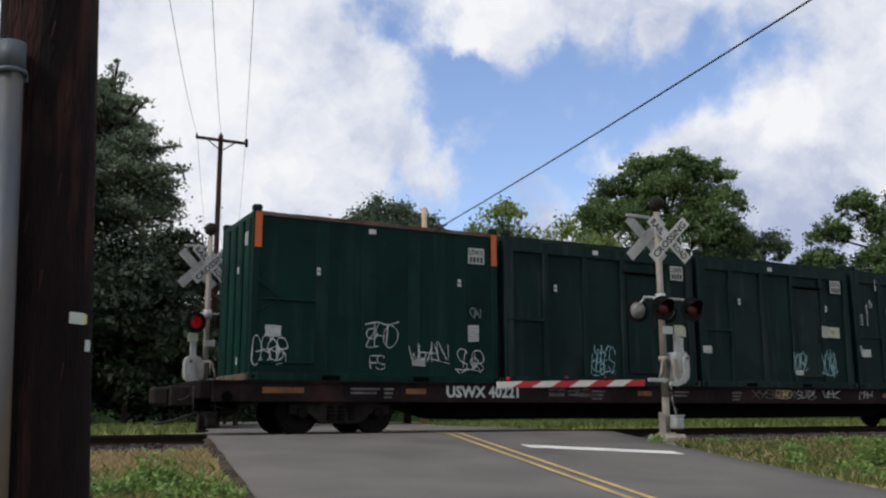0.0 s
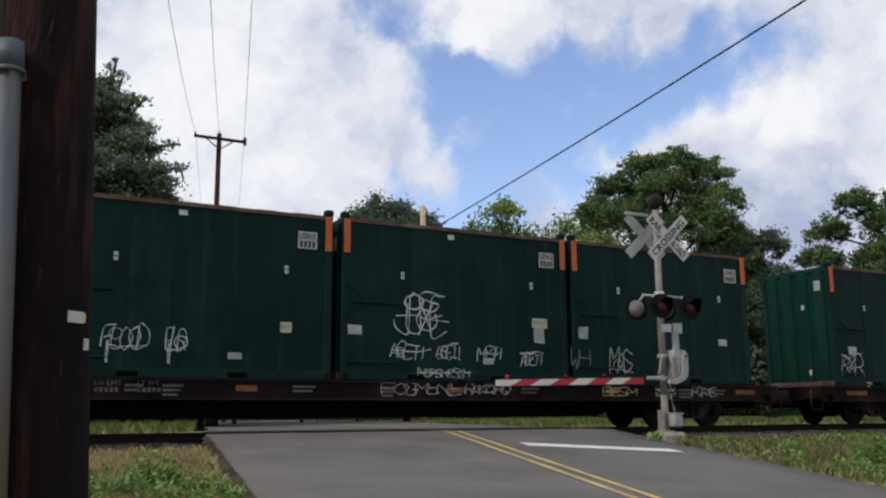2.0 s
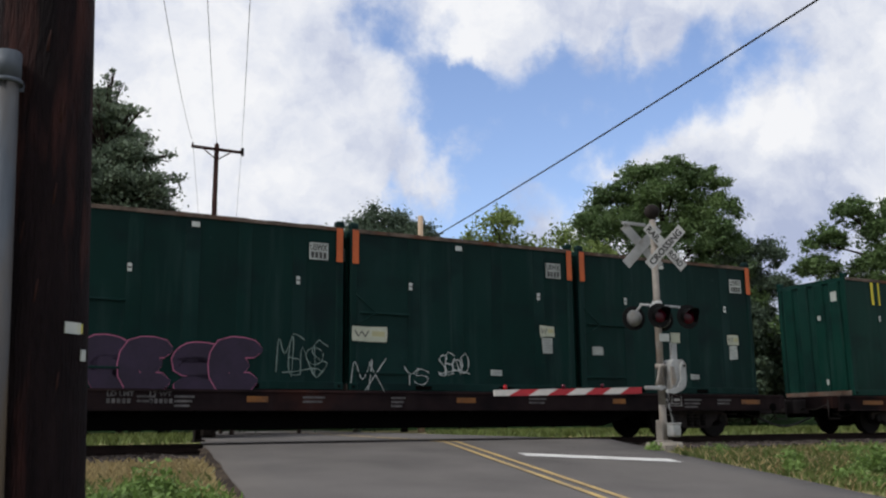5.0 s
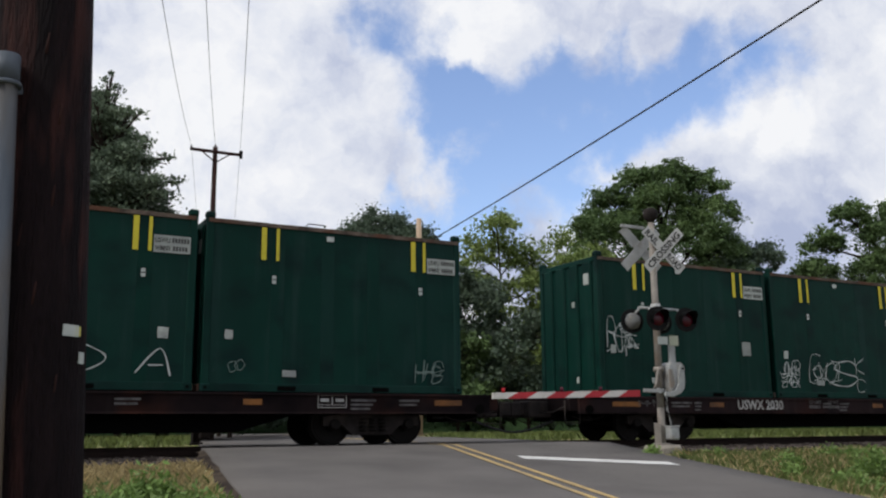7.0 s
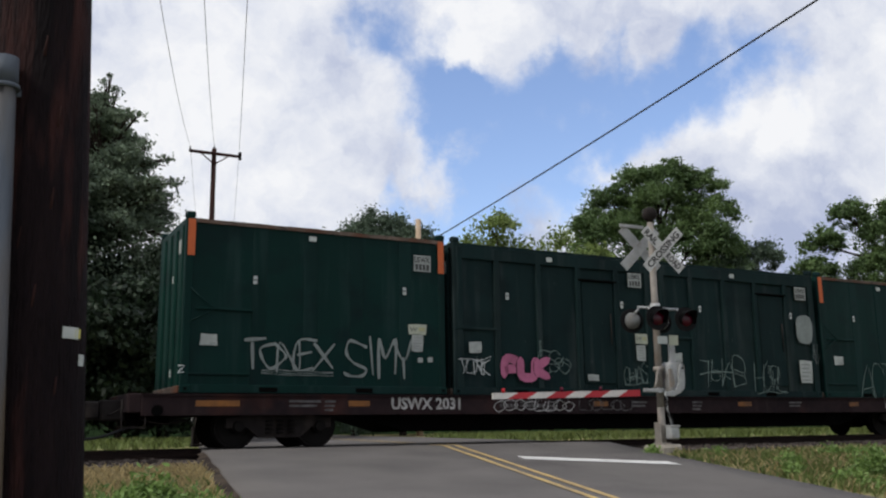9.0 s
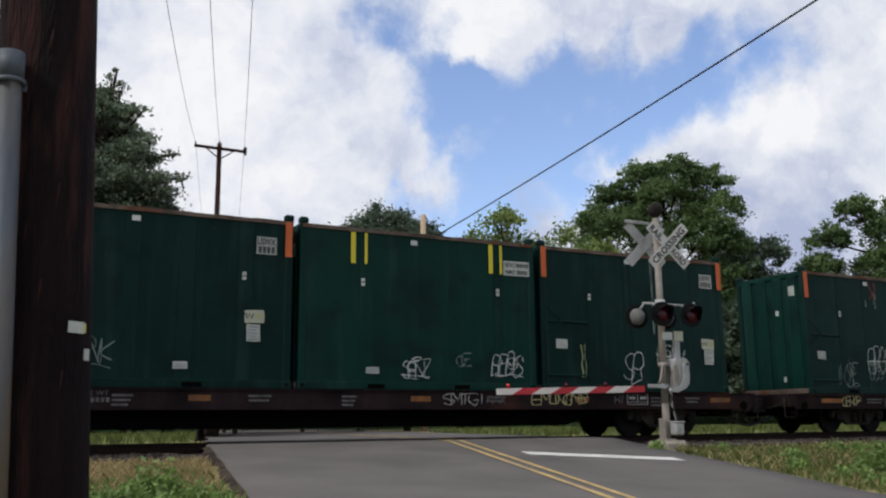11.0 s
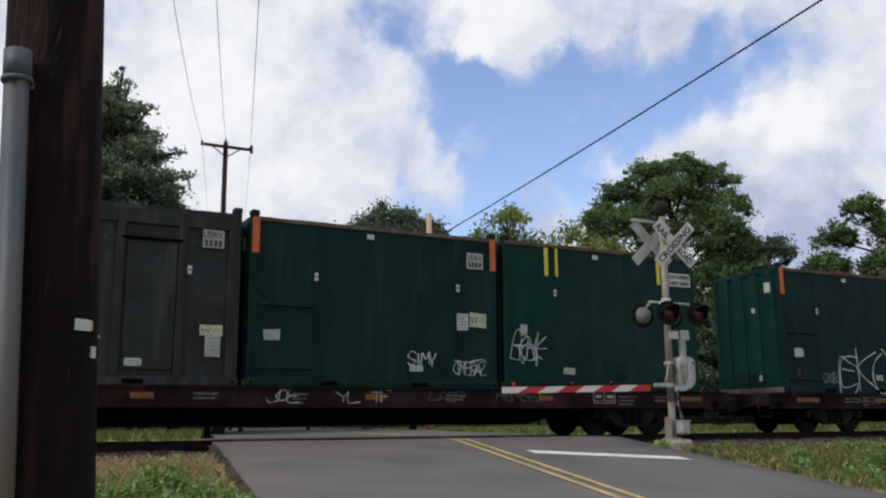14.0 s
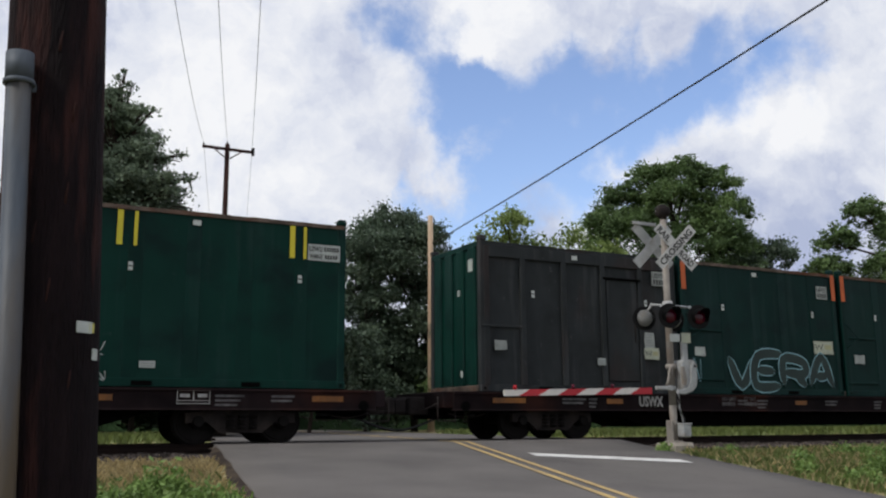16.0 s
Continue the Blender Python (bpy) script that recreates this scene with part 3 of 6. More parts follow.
def tree(base, blobs, leaf, size, seed, label, name="tree", trunk=0.25, per=44, sub=0.30, category="tree", spread=1.18):
    """A tapered trunk with limbs to every part of the crown, and the crown's leaves. Blobs are in the tree's own space."""
    rng = np.random.default_rng(seed)
    root = empty(name, label, category)
    root.location = base
    blobs = [(x * spread, y * spread, z * 1.055, r * 1.0, n) for x, y, z, r, n in blobs]
    bm = bmesh.new()
    top = max(b[2] for b in blobs)
    tx = sum(b[0] for b in blobs) / len(blobs)
    ty = sum(b[1] for b in blobs) / len(blobs)
    path = [Vector((0, 0, -0.3))]
    for i in range(1, 6):
        f = i / 5
        path.append(Vector((tx * f + 0.15 * math.sin(seed + i), ty * f + 0.15 * math.cos(seed * 2 + i), top * 0.9 * f)))
    for i in range(5):
        tube(bm, path[i], path[i + 1], trunk * (1 - i / 6), trunk * (1 - (i + 1) / 6), n=8, caps=False)
    for x, y, z, r, n in blobs:
        f = min(0.85, max(0.12, (z - r * 0.9) / (top * 0.9)))
        k = int(f * 5)
        s = path[k].lerp(path[min(5, k + 1)], f * 5 - k)
        e = Vector((x, y, z))
        mid = s.lerp(e, 0.5) + Vector((0, 0, -0.1 * r))
        tube(bm, s, mid, trunk * 0.34, trunk * 0.22, n=6, caps=False)
        tube(bm, mid, e, trunk * 0.22, trunk * 0.08, n=6, caps=False)
        for _ in range(5):
            d = Vector(rng.normal(size=3)).normalized() * r * 0.9
            tube(bm, mid.lerp(e, 0.6), e + d, trunk * 0.1, trunk * 0.03, n=5, caps=False)
    part("trunk", bm, "bark", root)
    me = leaf_mesh("crown", clumps(blobs, rng, per, sub), size * 1.12, rng, flat=1.3)
    me.materials.append(M[leaf])
    cr = new("crown", me)
    cr.parent = root
    return root


def blob_crown(spec, n):
    """Splits leaves over blobs by their surface."""
    tot = sum(r * r for *_, r in spec)
    return [(x, y, z, r, n * r * r / tot) for x, y, z, r in spec]


def rand_blobs(seed, w, d, z0, z1, count, r):
    rnd = random.Random(seed)
    out = []
    for i in range(count):
        z = z0 + (z1 - z0) * (i + 0.5) / count
        k = math.sqrt(max(0.06, 1 - ((z - (z0 + (z1 - z0) * 0.42)) / ((z1 - z0) * 0.62)) ** 2))
        a = i * 2.4 + rnd.uniform(-0.5, 0.5)
        q = rnd.uniform(0.35, 0.95) * k
        out.append((math.cos(a) * w * q, math.sin(a) * d * q, z, r * rnd.uniform(0.7, 1.25)))
    return out


# the tall dark tree with a feathery top, and the thicket round it
FEATHER = random.Random(31)
spray = []
for k in range(95):
    f = FEATHER.random() ** 0.75
    z = 12.55 - 5.6 * f
    reach = min((0.75 + 0.62 * (12.3 - z)) * FEATHER.uniform(0.3, 1.0) ** 0.7, 2.25)
    a, rise = FEATHER.uniform(0, 6.283), FEATHER.uniform(-0.1, 0.45)
    for m in (0.4, 0.7, 1.0):
        spray.append((0.75 + reach * m * math.cos(a), -0.4 + reach * m * math.sin(a), z + rise * reach * m - 0.12 * reach * m * m, (0.62 - 0.36 * m) * (0.55 + 0.7 * f)))
spray += [(0.85, -0.4, 13.2, 0.10), (0.75, -0.4, 12.9, 0.18), (1.1, -0.4, 12.7, 0.2), (0.85, -0.4, 12.3, 0.3), (0.2, -0.4, 12.2, 0.22),
          (0.3, -0.4, 8.0, 1.1), (1.7, -0.4, 7.5, 1.0), (1.2, -0.6, 6.6, 1.4), (-1.0, -0.4, 7.4, 1.3), (2.3, -0.5, 6.2, 1.0), (-0.5, -0.6, 5.6, 1.5), (1.6, -0.7, 5.2, 1.3)]
tree((3.3, 15.7, -0.05), blob_crown(spray, 74000), "leaf_grey", 0.088, 3, "tall grey-green tree with a feathery crown", trunk=0.24, sub=0.95, per=12)
BUSH = "dense dark green overgrown thicket behind the railway"
for i, (x, y, h, w, n) in enumerate([(3.0, 14.6, 7.0, 2.6, 24000), (6.9, 15.6, 6.6, 1.9, 13000), (1.3, 13.3, 5.6, 2.4, 20000), (4.8, 11.9, 4.6, 2.2, 20000), (10.9, 20.9, 7.1, 2.2, 14000), (15.6, 25.5, 7.6, 2.6, 14000), (8.2, 13.3, 3.0, 1.6, 6000),
                                      (7.6, 17.5, 4.2, 1.9, 7000), (-2.3, 15.7, 6.5, 2.6, 9000), (13.0, 31.0, 8.2, 2.8, 13000), (11.0, 27.0, 7.2, 2.4, 9000)]):
    tree((x, y, -0.05), blob_crown(rand_blobs(20 + i, w, w * 0.8, 0.6, h, 11, w * 0.52), n), "leaf_deep" if i not in (4, 5) else "leaf_dark", 0.14, 40 + i, BUSH, name="bush", trunk=0.12, category="bush", sub=0.4)
# the denser tree behind the pale pole
tree((24.5, 31.6, -0.05), blob_crown(rand_blobs(61, 3.6, 3.0, 1.2, 12.2, 18, 1.9), 68000), "leaf_dark", 0.13, 62, "dense dark green tree behind the crossing", trunk=0.25)
tree((20.9, 30.6, -0.05), blob_crown(rand_blobs(58, 2.3, 2.2, 0.6, 10.6, 16, 1.5), 34000), "leaf_dark", 0.13, 59, "dark green tree filling the gap beside the far road", trunk=0.2)
tree((28.4, 30.5, -0.05), blob_crown(rand_blobs(63, 2.6, 2.2, 0.8, 9.0, 13, 1.6), 15000), "leaf_dark", 0.16, 64, "dark green tree beside the far road", trunk=0.2)
# thin yellow-green trees
tree((34.1, 35.5, -0.05), blob_crown(rand_blobs(65, 3.4, 2.6, 2.0, 14.6, 17, 1.5), 12000), "leaf_light", 0.19, 66, "thin yellow-green tree with open crown", trunk=0.2, sub=0.5)
tree((38.0, 35.2, -0.05), blob_crown(rand_blobs(67, 2.6, 2.2, 2.0, 12.9, 14, 1.4), 9000), "leaf_light", 0.19, 68, "thin yellow-green tree with open crown", trunk=0.2, sub=0.5)
# the big rounded tree and a lighter one at its flank
tree((33.4, 24.2, -0.05), blob_crown(rand_blobs(77, 2.0, 1.8, 1.5, 10.4, 14, 1.4), 20000), "leaf_light", 0.14, 78, "yellow-green tree beside the large one", trunk=0.2, sub=0.4)
tree((39.5, 24.6, -0.05), blob_crown([(-1.2, 0.6, 15.2, 1.5), (0.8, -1.2, 15.3, 1.5), (2.2, -2.2, 14.8, 1.3), (-2.6, 1.6, 13.8, 1.5), (0, -0.6, 13.4, 2.3), (2.6, -2.6, 13.0, 1.5), (-3.6, 2.2, 12.3, 1.5), (-2.4, 1.0, 11.6, 2.2),
     (1.4, -1.8, 11.0, 2.5), (2.7, -2.7, 10.6, 1.6), (-4.0, 2.4, 9.9, 1.6), (-1.6, 0.4, 9.0, 2.4), (3.2, -3.2, 9.2, 1.2), (1.8, -2.0, 8.2, 2.3), (-4.0, 2.0, 7.4, 2.0), (3.3, -3.4, 7.2, 1.6), (0, -1, 6.0, 2.4)], 130000),
     "leaf_mid", 0.112, 70, "large rounded green tree", trunk=0.42, sub=0.25, per=80, spread=0.98)
tree((43.7, 21.6, -0.05), blob_crown(rand_blobs(71, 2.8, 2.4, 1.0, 10.4, 14, 1.6), 52000), "leaf_dark", 0.13, 72, "dark green tree in the row", trunk=0.2)
tree((51.3, 16.6, -0.05), blob_crown([(-1.2, 1.2, 12.6, 1.3), (0.4, -0.6, 12.9, 1.2), (1.8, -2, 12.4, 1.4), (-2.4, 2.2, 11.0, 1.3), (0.2, 0, 11.2, 1.9), (2.6, -2.6, 10.6, 1.8), (-2.8, 2.6, 9.2, 1.4), (0, 0.4, 9.0, 2.2), (3, -3, 8.4, 2), (-2, 1.6, 7, 2), (1.6, -1.4, 6.4, 2.4)], 95000),
     "leaf_mid", 0.112, 74, "large green tree with open branches", trunk=0.35, sub=0.25, per=80)
for i, (x, y, h, w) in enumerate([(30.5, 26.6, 6.5, 2.6), (35.0, 24.0, 6.6, 2.6), (39.5, 19.8, 6.0, 2.6), (45.4, 16.2, 6.6, 2.8), (52.1, 12.7, 7.0, 3.0), (59.7, 10.2, 8.5, 3.2), (56.8, 15.7, 11.0, 3.4), (26.5, 28.0, 5.5, 2.2)]):
    tree((x, y, -0.05), blob_crown(rand_blobs(80 + i, w, w * 0.8, 0.6, h, 12, w * 0.5), 9000), "leaf_mid" if i % 2 else "leaf_dark", 0.18, 90 + i, "leafy green undergrowth below the trees", name="bush", trunk=0.12, category="bush", sub=0.4)


def far_woods():
    rng = np.random.default_rng(9)
    pts = []
    for i in range(150):
        a = rng.uniform(-0.7, 1.5)
        r = rng.uniform(62, 95)
        x, y = r * math.sin(a), -18 + r * math.cos(a)
        h = rng.uniform(5, 9)
        if y < 6:
            continue
        pts.append((x, y, h * 0.5, h * 0.5, 260))
    c = clumps(pts, rng, 20, 0.5)
    c[:, 2] = np.abs(c[:, 2])
    me = leaf_mesh("far_woods", c, 0.7, rng)
    me.materials.append(M["leaf_dark"])
    tagged(new("far_woods", me), "distant belt of dark green woods", "woods", kind="stuff")


far_woods()


def far_bank():
    """A low wooded rise that closes the distance behind the trees."""
    bm = bmesh.new()
    rows = []
    for i in range(121):
        a = -1.2 + 3.2 * i / 120
        row = []
        for r, h in ((78, -0.4), (84, 2.6), (92, 5.2), (120, 6.0), (170, 3.0)):
            z = h * (1 + 0.35 * noise.noise(Vector((a * 9, r * 0.05, 4)))) + (0.8 * noise.noise(Vector((a * 40, r, 1))) if h > 0 else 0)
            row.append(bm.verts.new((r * math.sin(a), -20 + r * math.cos(a), z)))
        rows.append(row)
    for p, q in zip(rows, rows[1:]):
        for k in range(4):
            f = bm.faces.new((p[k], p[k + 1], q[k + 1], q[k])); f.smooth = True
    tagged(part("backdrop", bm, "bank"), "dark wooded rise in the distance", "backdrop", kind="structure")


far_bank()


def blades(name, pts, h, w, material, seed, label, category="grass"):
    """Bent grass blades, one triangle pair each."""
    rng = np.random.default_rng(seed)
    n = len(pts)
    a = rng.uniform(0, 6.283, n)
    hh = h * rng.uniform(0.5, 1.4, n)
    d = np.stack([np.cos(a), np.sin(a), np.zeros(n)], 1)
    s = np.stack([-np.sin(a), np.cos(a), np.zeros(n)], 1) * w
    up = np.array((0, 0, 1.0))
    b0, b1 = pts - s, pts + s
    m0 = pts + d * (hh * 0.18)[:, None] + up * (hh * 0.6)[:, None]
    t0 = pts + d * (hh * rng.uniform(0.3, 0.8, n))[:, None] + up * hh[:, None]
    v = np.stack([b0, b1, m0 + s * 0.6, t0, m0 - s * 0.6], 1).reshape(-1, 3)
    me = bpy.data.meshes.new(name)
    me.vertices.add(5 * n); me.vertices.foreach_set("co", v.ravel())
    me.loops.add(5 * n); me.loops.foreach_set("vertex_index", np.arange(5 * n))
    me.polygons.add(n); me.polygons.foreach_set("loop_start", np.arange(0, 5 * n, 5))
    me.update(calc_edges=True)
    me.materials.append(M[material])
    return tagged(new(name, me), label, category, kind="stuff")


def scatter(n, seed, x0, x1, y0, y1, test):
    rng = np.random.default_rng(seed)
    x, y = rng.uniform(x0, x1, n), rng.uniform(y0, y1, n)
    k = np.array([test(a, b) for a, b in zip(x, y)])
    x, y = x[k], y[k]
    return np.stack([x, y, [ground_z(a, b) - 0.01 for a, b in zip(x, y)]], 1)


def verge_left(x, y):
    return x < road_left(y) - 0.30 + 0.25 * noise.noise(Vector((x * 2, y * 2, 0))) and y < -5.4 + 0.4 * noise.noise(Vector((x, 0, 0)))


def verge_right(x, y):
    return x > road_right(y) + 0.05 + 0.35 * noise.noise(Vector((x, y, 0))) and y < -5.3 + 0.5 * noise.noise(Vector((x * 1.3, 7, 0)))


blades("dry_grass", scatter(44000, 1, -4, 4.4, -12.0, -4.2, verge_left), 0.15, 0.006, "dry", 2, "dry straw-coloured grass beside the road")
blades("verge_grass", scatter(8000, 3, -4, 4.4, -14.0, -7.5, verge_left), 0.17, 0.010, "grass", 4, "green grass on the near verge")
blades("verge_grass", scatter(90000, 5, 10, 36, -14, -3.8, verge_right), 0.125, 0.007, "grass", 6, "green grass along the road edge")
blades("dry_grass", scatter(24000, 7, 10, 40, -16, -3.8, verge_right), 0.15, 0.008, "dry", 8, "dry grass mixed into the verge")
blades("far_grass", scatter(34000, 9, -6, 60, 4.2, 16, lambda x, y: not road_left(y) < x < road_right(y)), 0.22, 0.02, "grass", 10, "sunlit green grass beyond the track")


def weed(x, y, h, w, n, seed, material="weed"):
    rng = np.random.default_rng(seed)
    root = empty("weed_clump", "leafy green weeds growing in the verge", "weeds", group="roadside weeds")
    root.location = (x, y, ground_z(x, y))
    bm = bmesh.new()
    pts = []
    for i in range(n):
        a, r = rng.uniform(0, 6.28), w * math.sqrt(rng.random())
        p = Vector((r * math.cos(a), r * math.sin(a), -0.02))
        hh = h * rng.uniform(0.45, 1.1) * (1 - 0.45 * (r / w) ** 2)
        q = p + Vector((rng.normal() * 0.12 * hh, rng.normal() * 0.12 * hh, hh))
        tube(bm, p, q, 0.006, 0.002, n=4, caps=False)
        for k in range(38):
            f = rng.uniform(0.1, 1.0)
            pts.append(np.array(p.lerp(q, f)) + rng.normal(size=3) * 0.05)
    tagged(part("stem", bm, "weed", root), kind="stuff")
    me = leaf_mesh("leaves", np.array(pts), 0.043, rng, flat=0.8, long=2.1)
    me.materials.append(M[material])
    o = new("leaves", me)
    o.parent = root


for i, (x, y, h, w, n) in enumerate([(2.05, -9.3, 0.48, 0.30, 44), (1.6, -9.6, 0.36, 0.4, 40), (1.1, -9.6, 0.28, 0.35, 26), (2.3, -10.1, 0.36, 0.45, 40), (0.6, -9.9, 0.32, 0.4, 24),
                                      (12.7, -9.9, 0.22, 0.3, 26), (12.15, -10.8, 0.22, 0.30, 14), (12.8, -10.9, 0.34, 0.35, 22), (14.2, -5.5, 0.16, 0.25, 14), (17.0, -6.6, 0.22, 0.4, 24), (14.0, -7.6, 0.26, 0.22, 20), (12.9, -5.0, 0.2, 0.2, 12), (12.5, -9.0, 0.28, 0.24, 14), (13.7, -9.6, 0.62, 0.34, 40), (16.4, -6.5, 0.30, 0.3, 16)]):
    weed(x, y, h, w, n, 300 + i)


# ---- poles and wires ----
def near_pole():
    p = empty("utility_pole", "dark creosoted wooden utility pole with a grey conduit", "utility pole")
    base, top = Vector((0.282, -16.95, -1.25)), Vector((-0.14, -16.95, 9.3))
    bm = bmesh.new()
    n, rows = 28, 60
    R = []
    for j in range(rows + 1):
        f = j / rows
        c = base.lerp(top, f)
        r = 0.163 - 0.035 * f
        R.append([bm.verts.new(c + Vector((math.cos(a), math.sin(a), 0)) * r * (1 + 0.012 * noise.noise(Vector((math.cos(a) * 3, math.sin(a) * 3, j * 0.08))))) for a in [2 * math.pi * i / n for i in range(n)]])
    for a, b in zip(R, R[1:]):
        for i in range(n):
            q = bm.faces.new((a[i], a[(i + 1) % n], b[(i + 1) % n], b[i])); q.smooth = True
    bm.faces.new(R[-1])
    part("shaft", bm, "pole", p)
    at = lambda z: Vector((0.108 - 0.040 * (z - 0.13), -17.118, z))
    c = part("conduit", tb(at(-1.2), at(1.45), 0.036, n=20), "galv", p, "grey galvanised conduit")
    bm = tb(at(1.425), at(1.515), 0.042, n=20)
    tube(bm, at(1.412), at(1.426), 0.047, n=20)
    part("coupling", bm, "galv", c)
    for z in (1.418, -0.1):
        q = at(z)
        bm = bx(q.x - 0.02, q.x + 0.085, q.y + 0.03, q.y + 0.05, z - 0.012, z + 0.012)
        part("strap", bm, "galv", c)
    # small plates on the side of the shaft
    d = Vector((0.60, -0.80, 0)).normalized()
    for z, w, h, m, lab in ((0.667, 0.060, 0.036, "white", "white and yellow tag"), (0.585, 0.028, 0.036, "white", "small white tag")):
        c = base.lerp(top, (z + 1.25) / 10.55)
        bm = bx(-w / 2, w / 2, -0.002, 0.002, -h / 2, h / 2)
        bm.transform(Matrix.Translation(c + (d * 0.1585 if w > 0.03 else Vector((0.83, -0.56, 0)) * 0.1585)) @ Matrix.Rotation(math.atan2(d.x, -d.y) if w > 0.03 else 0.98, 4, "Z"))
        t = part("tag", bm, m, p, lab)
    c = base.lerp(top, (0.667 + 1.25) / 10.55)
    d2 = Vector((0.74, -0.67, 0)).normalized()
    bm = bx(-0.012, 0.012, -0.002, 0.002, -0.015, 0.015)
    bm.transform(Matrix.Translation(c + d2 * 0.1595) @ Matrix.Rotation(math.atan2(d2.x, -d2.y), 4, "Z"))
    part("tag", bm, "yellow_tag", p, "yellow end of the tag")
    bm = bx(top.x - 1.2, top.x + 1.2, -17.14, -17.04, 8.84, 8.96, bevel=0.01)
    part("crossarm", bm, "pole_far", p)
    # splinters
    for k, (z, a) in enumerate(((0.20, -1.80), (1.05, -1.4), (0.46, -1.25), (0.92, -2.0), (1.32, -1.3), (0.03, -1.45), (0.74, -1.7), (1.55, -1.6))):
        c = base.lerp(top, (z + 1.25) / 10.55)
        q = c + Vector((math.cos(a), math.sin(a), 0)) * 0.151
        bm = tb(q, q + Vector((0.006, -0.006, 0.07)), 0.006, 0.002, n=5)
        part("splinter", bm, "pole_far", p)


near_pole()


def far_pole(x, y, h, material, name, label, arm=True, r=0.14, lean=0.0, z0=-0.3):
    p = empty(name, label, "utility pole")
    p.location = (x, y, 0)
    bm = bmesh.new()
    tube(bm, (lean, 0, z0), (0, 0, h), r, r * 0.75, n=14)
    part("shaft", bm, material, p)
    if arm:
        part("crossarm", bx(-1.13, 1.13, -0.2, -0.09, h - 0.33, h - 0.21, bevel=0.01), material, p)
        for s in (-1, 1):
            part("brace", tb((s * 0.62, -0.17, h - 0.32), (0, -0.12, h - 0.75), 0.028, n=6), material, p)
        for dx, dz in ((-1.08, -0.21), (1.08, -0.21), (0, 0)):
            bm = tb((dx, -0.14 if dz else 0, h + dz), (dx, -0.14 if dz else 0, h + dz + 0.12), 0.045, 0.03, n=8)
            part("insulator", bm, "black", p)
        bm = tb((1.10, -0.24, h - 0.45), (1.10, -0.24, h - 0.1), 0.07, n=10)
        part("fuse_holder", bm, "black", p)
    return p


far_pole(9.30, 18.97, 12.70, "pole_far", "utility_pole", "brown wooden utility pole with a crossarm", lean=0.0)
far_pole(18.4, 55.0, 12.8, "pole_far", "utility_pole", "distant brown wooden utility pole with a crossarm")
far_pole(23.55, 27.35, 12.6, "pale_pole", "utility_pole", "pale weathered wooden pole beside the far road", arm=False, r=0.2)


def wire(a, b, sag, r, material, label):
    a, b = Vector(a), Vector(b)
    n = 28
    pts = [a.lerp(b, i / n) - Vector((0, 0, sag * 4 * (i / n) * (1 - i / n))) for i in range(n + 1)]
    tagged(part("overhead_wire", pipe_path(pts, r, 6), material), label, "wire", group="overhead wires")


for na, fa, nb in (((-0.80, -17.09, 8.97), (8.22, 18.83, 12.61), (17.32, 54.86, 12.7)), ((0.12, -16.95, 9.3), (9.30, 18.97, 12.82), (18.4, 55.0, 12.9)), ((0.94, -17.09, 8.97), (10.38, 18.83, 12.61), (19.48, 54.86, 12.7))):
    wire(na, fa, 0.95, 0.0085, "cable_grey", "thin grey overhead power wire")
    wire(fa, nb, 0.5, 0.008, "cable_grey", "thin grey overhead power wire")
wire((23.6, 27.3, 10.9), (21.1, -4.3, 12.45), 0.12, 0.032, "cable", "thick black overhead cable")


# ---- crossing signals ----
def lamp_head(parent, x, y, z, face, lens):
    """A hooded flasher: round black shield, lens and visor, facing the given heading (degrees; 0 looks to -y)."""
    m = Matrix.Translation((x, y, z)) @ Matrix.Rotation(radians(face), 4, "Z")
    bm = tb((0, 0.02, 0), (0, 0.0, 0), 0.27, n=24)
    bm.transform(m)
    head = part("lamp_shield", bm, "black", parent, "round black lamp shield")
    bm = bmesh.new()
    bmesh.ops.create_uvsphere(bm, u_segments=18, v_segments=9, radius=0.16)
    for v in bm.verts:
        v.co.y = v.co.y * 0.3 - 0.01
    for f in bm.faces:
        f.smooth = True
    bm.transform(m)
    part("lens", bm, lens, head, "round red lens")
    bm = bmesh.new()
    n = 18
    a0, a1 = radians(-35), radians(215)
    L = []
    for i in range(n + 1):
        a = a0 + (a1 - a0) * i / n
        reach = 0.12 + 0.22 * max(0, math.sin(a))
        L.append([bm.verts.new((0.18 * math.cos(a), -0.0, 0.18 * math.sin(a))), bm.verts.new((0.175 * math.cos(a), -reach, 0.175 * math.sin(a) - 0.01))])
    for p, q in zip(L, L[1:]):
        bm.faces.new((p[0], p[1], q[1], q[0]))
    bmesh.ops.solidify(bm, geom=bm.faces[:], thickness=0.006)
    bm.transform(m)
    part("visor", bm, "black", head)
    bm = bmesh.new()
    bmesh.ops.create_uvsphere(bm, u_segments=18, v_segments=9, radius=0.185)
    for v in bm.verts:
        v.co.y = abs(v.co.y) * 0.9 + 0.015
    for f in bm.faces:
        f.smooth = True
    bm.transform(m)
    part("lamp_housing", bm, "silver", head, "grey domed lamp housing")


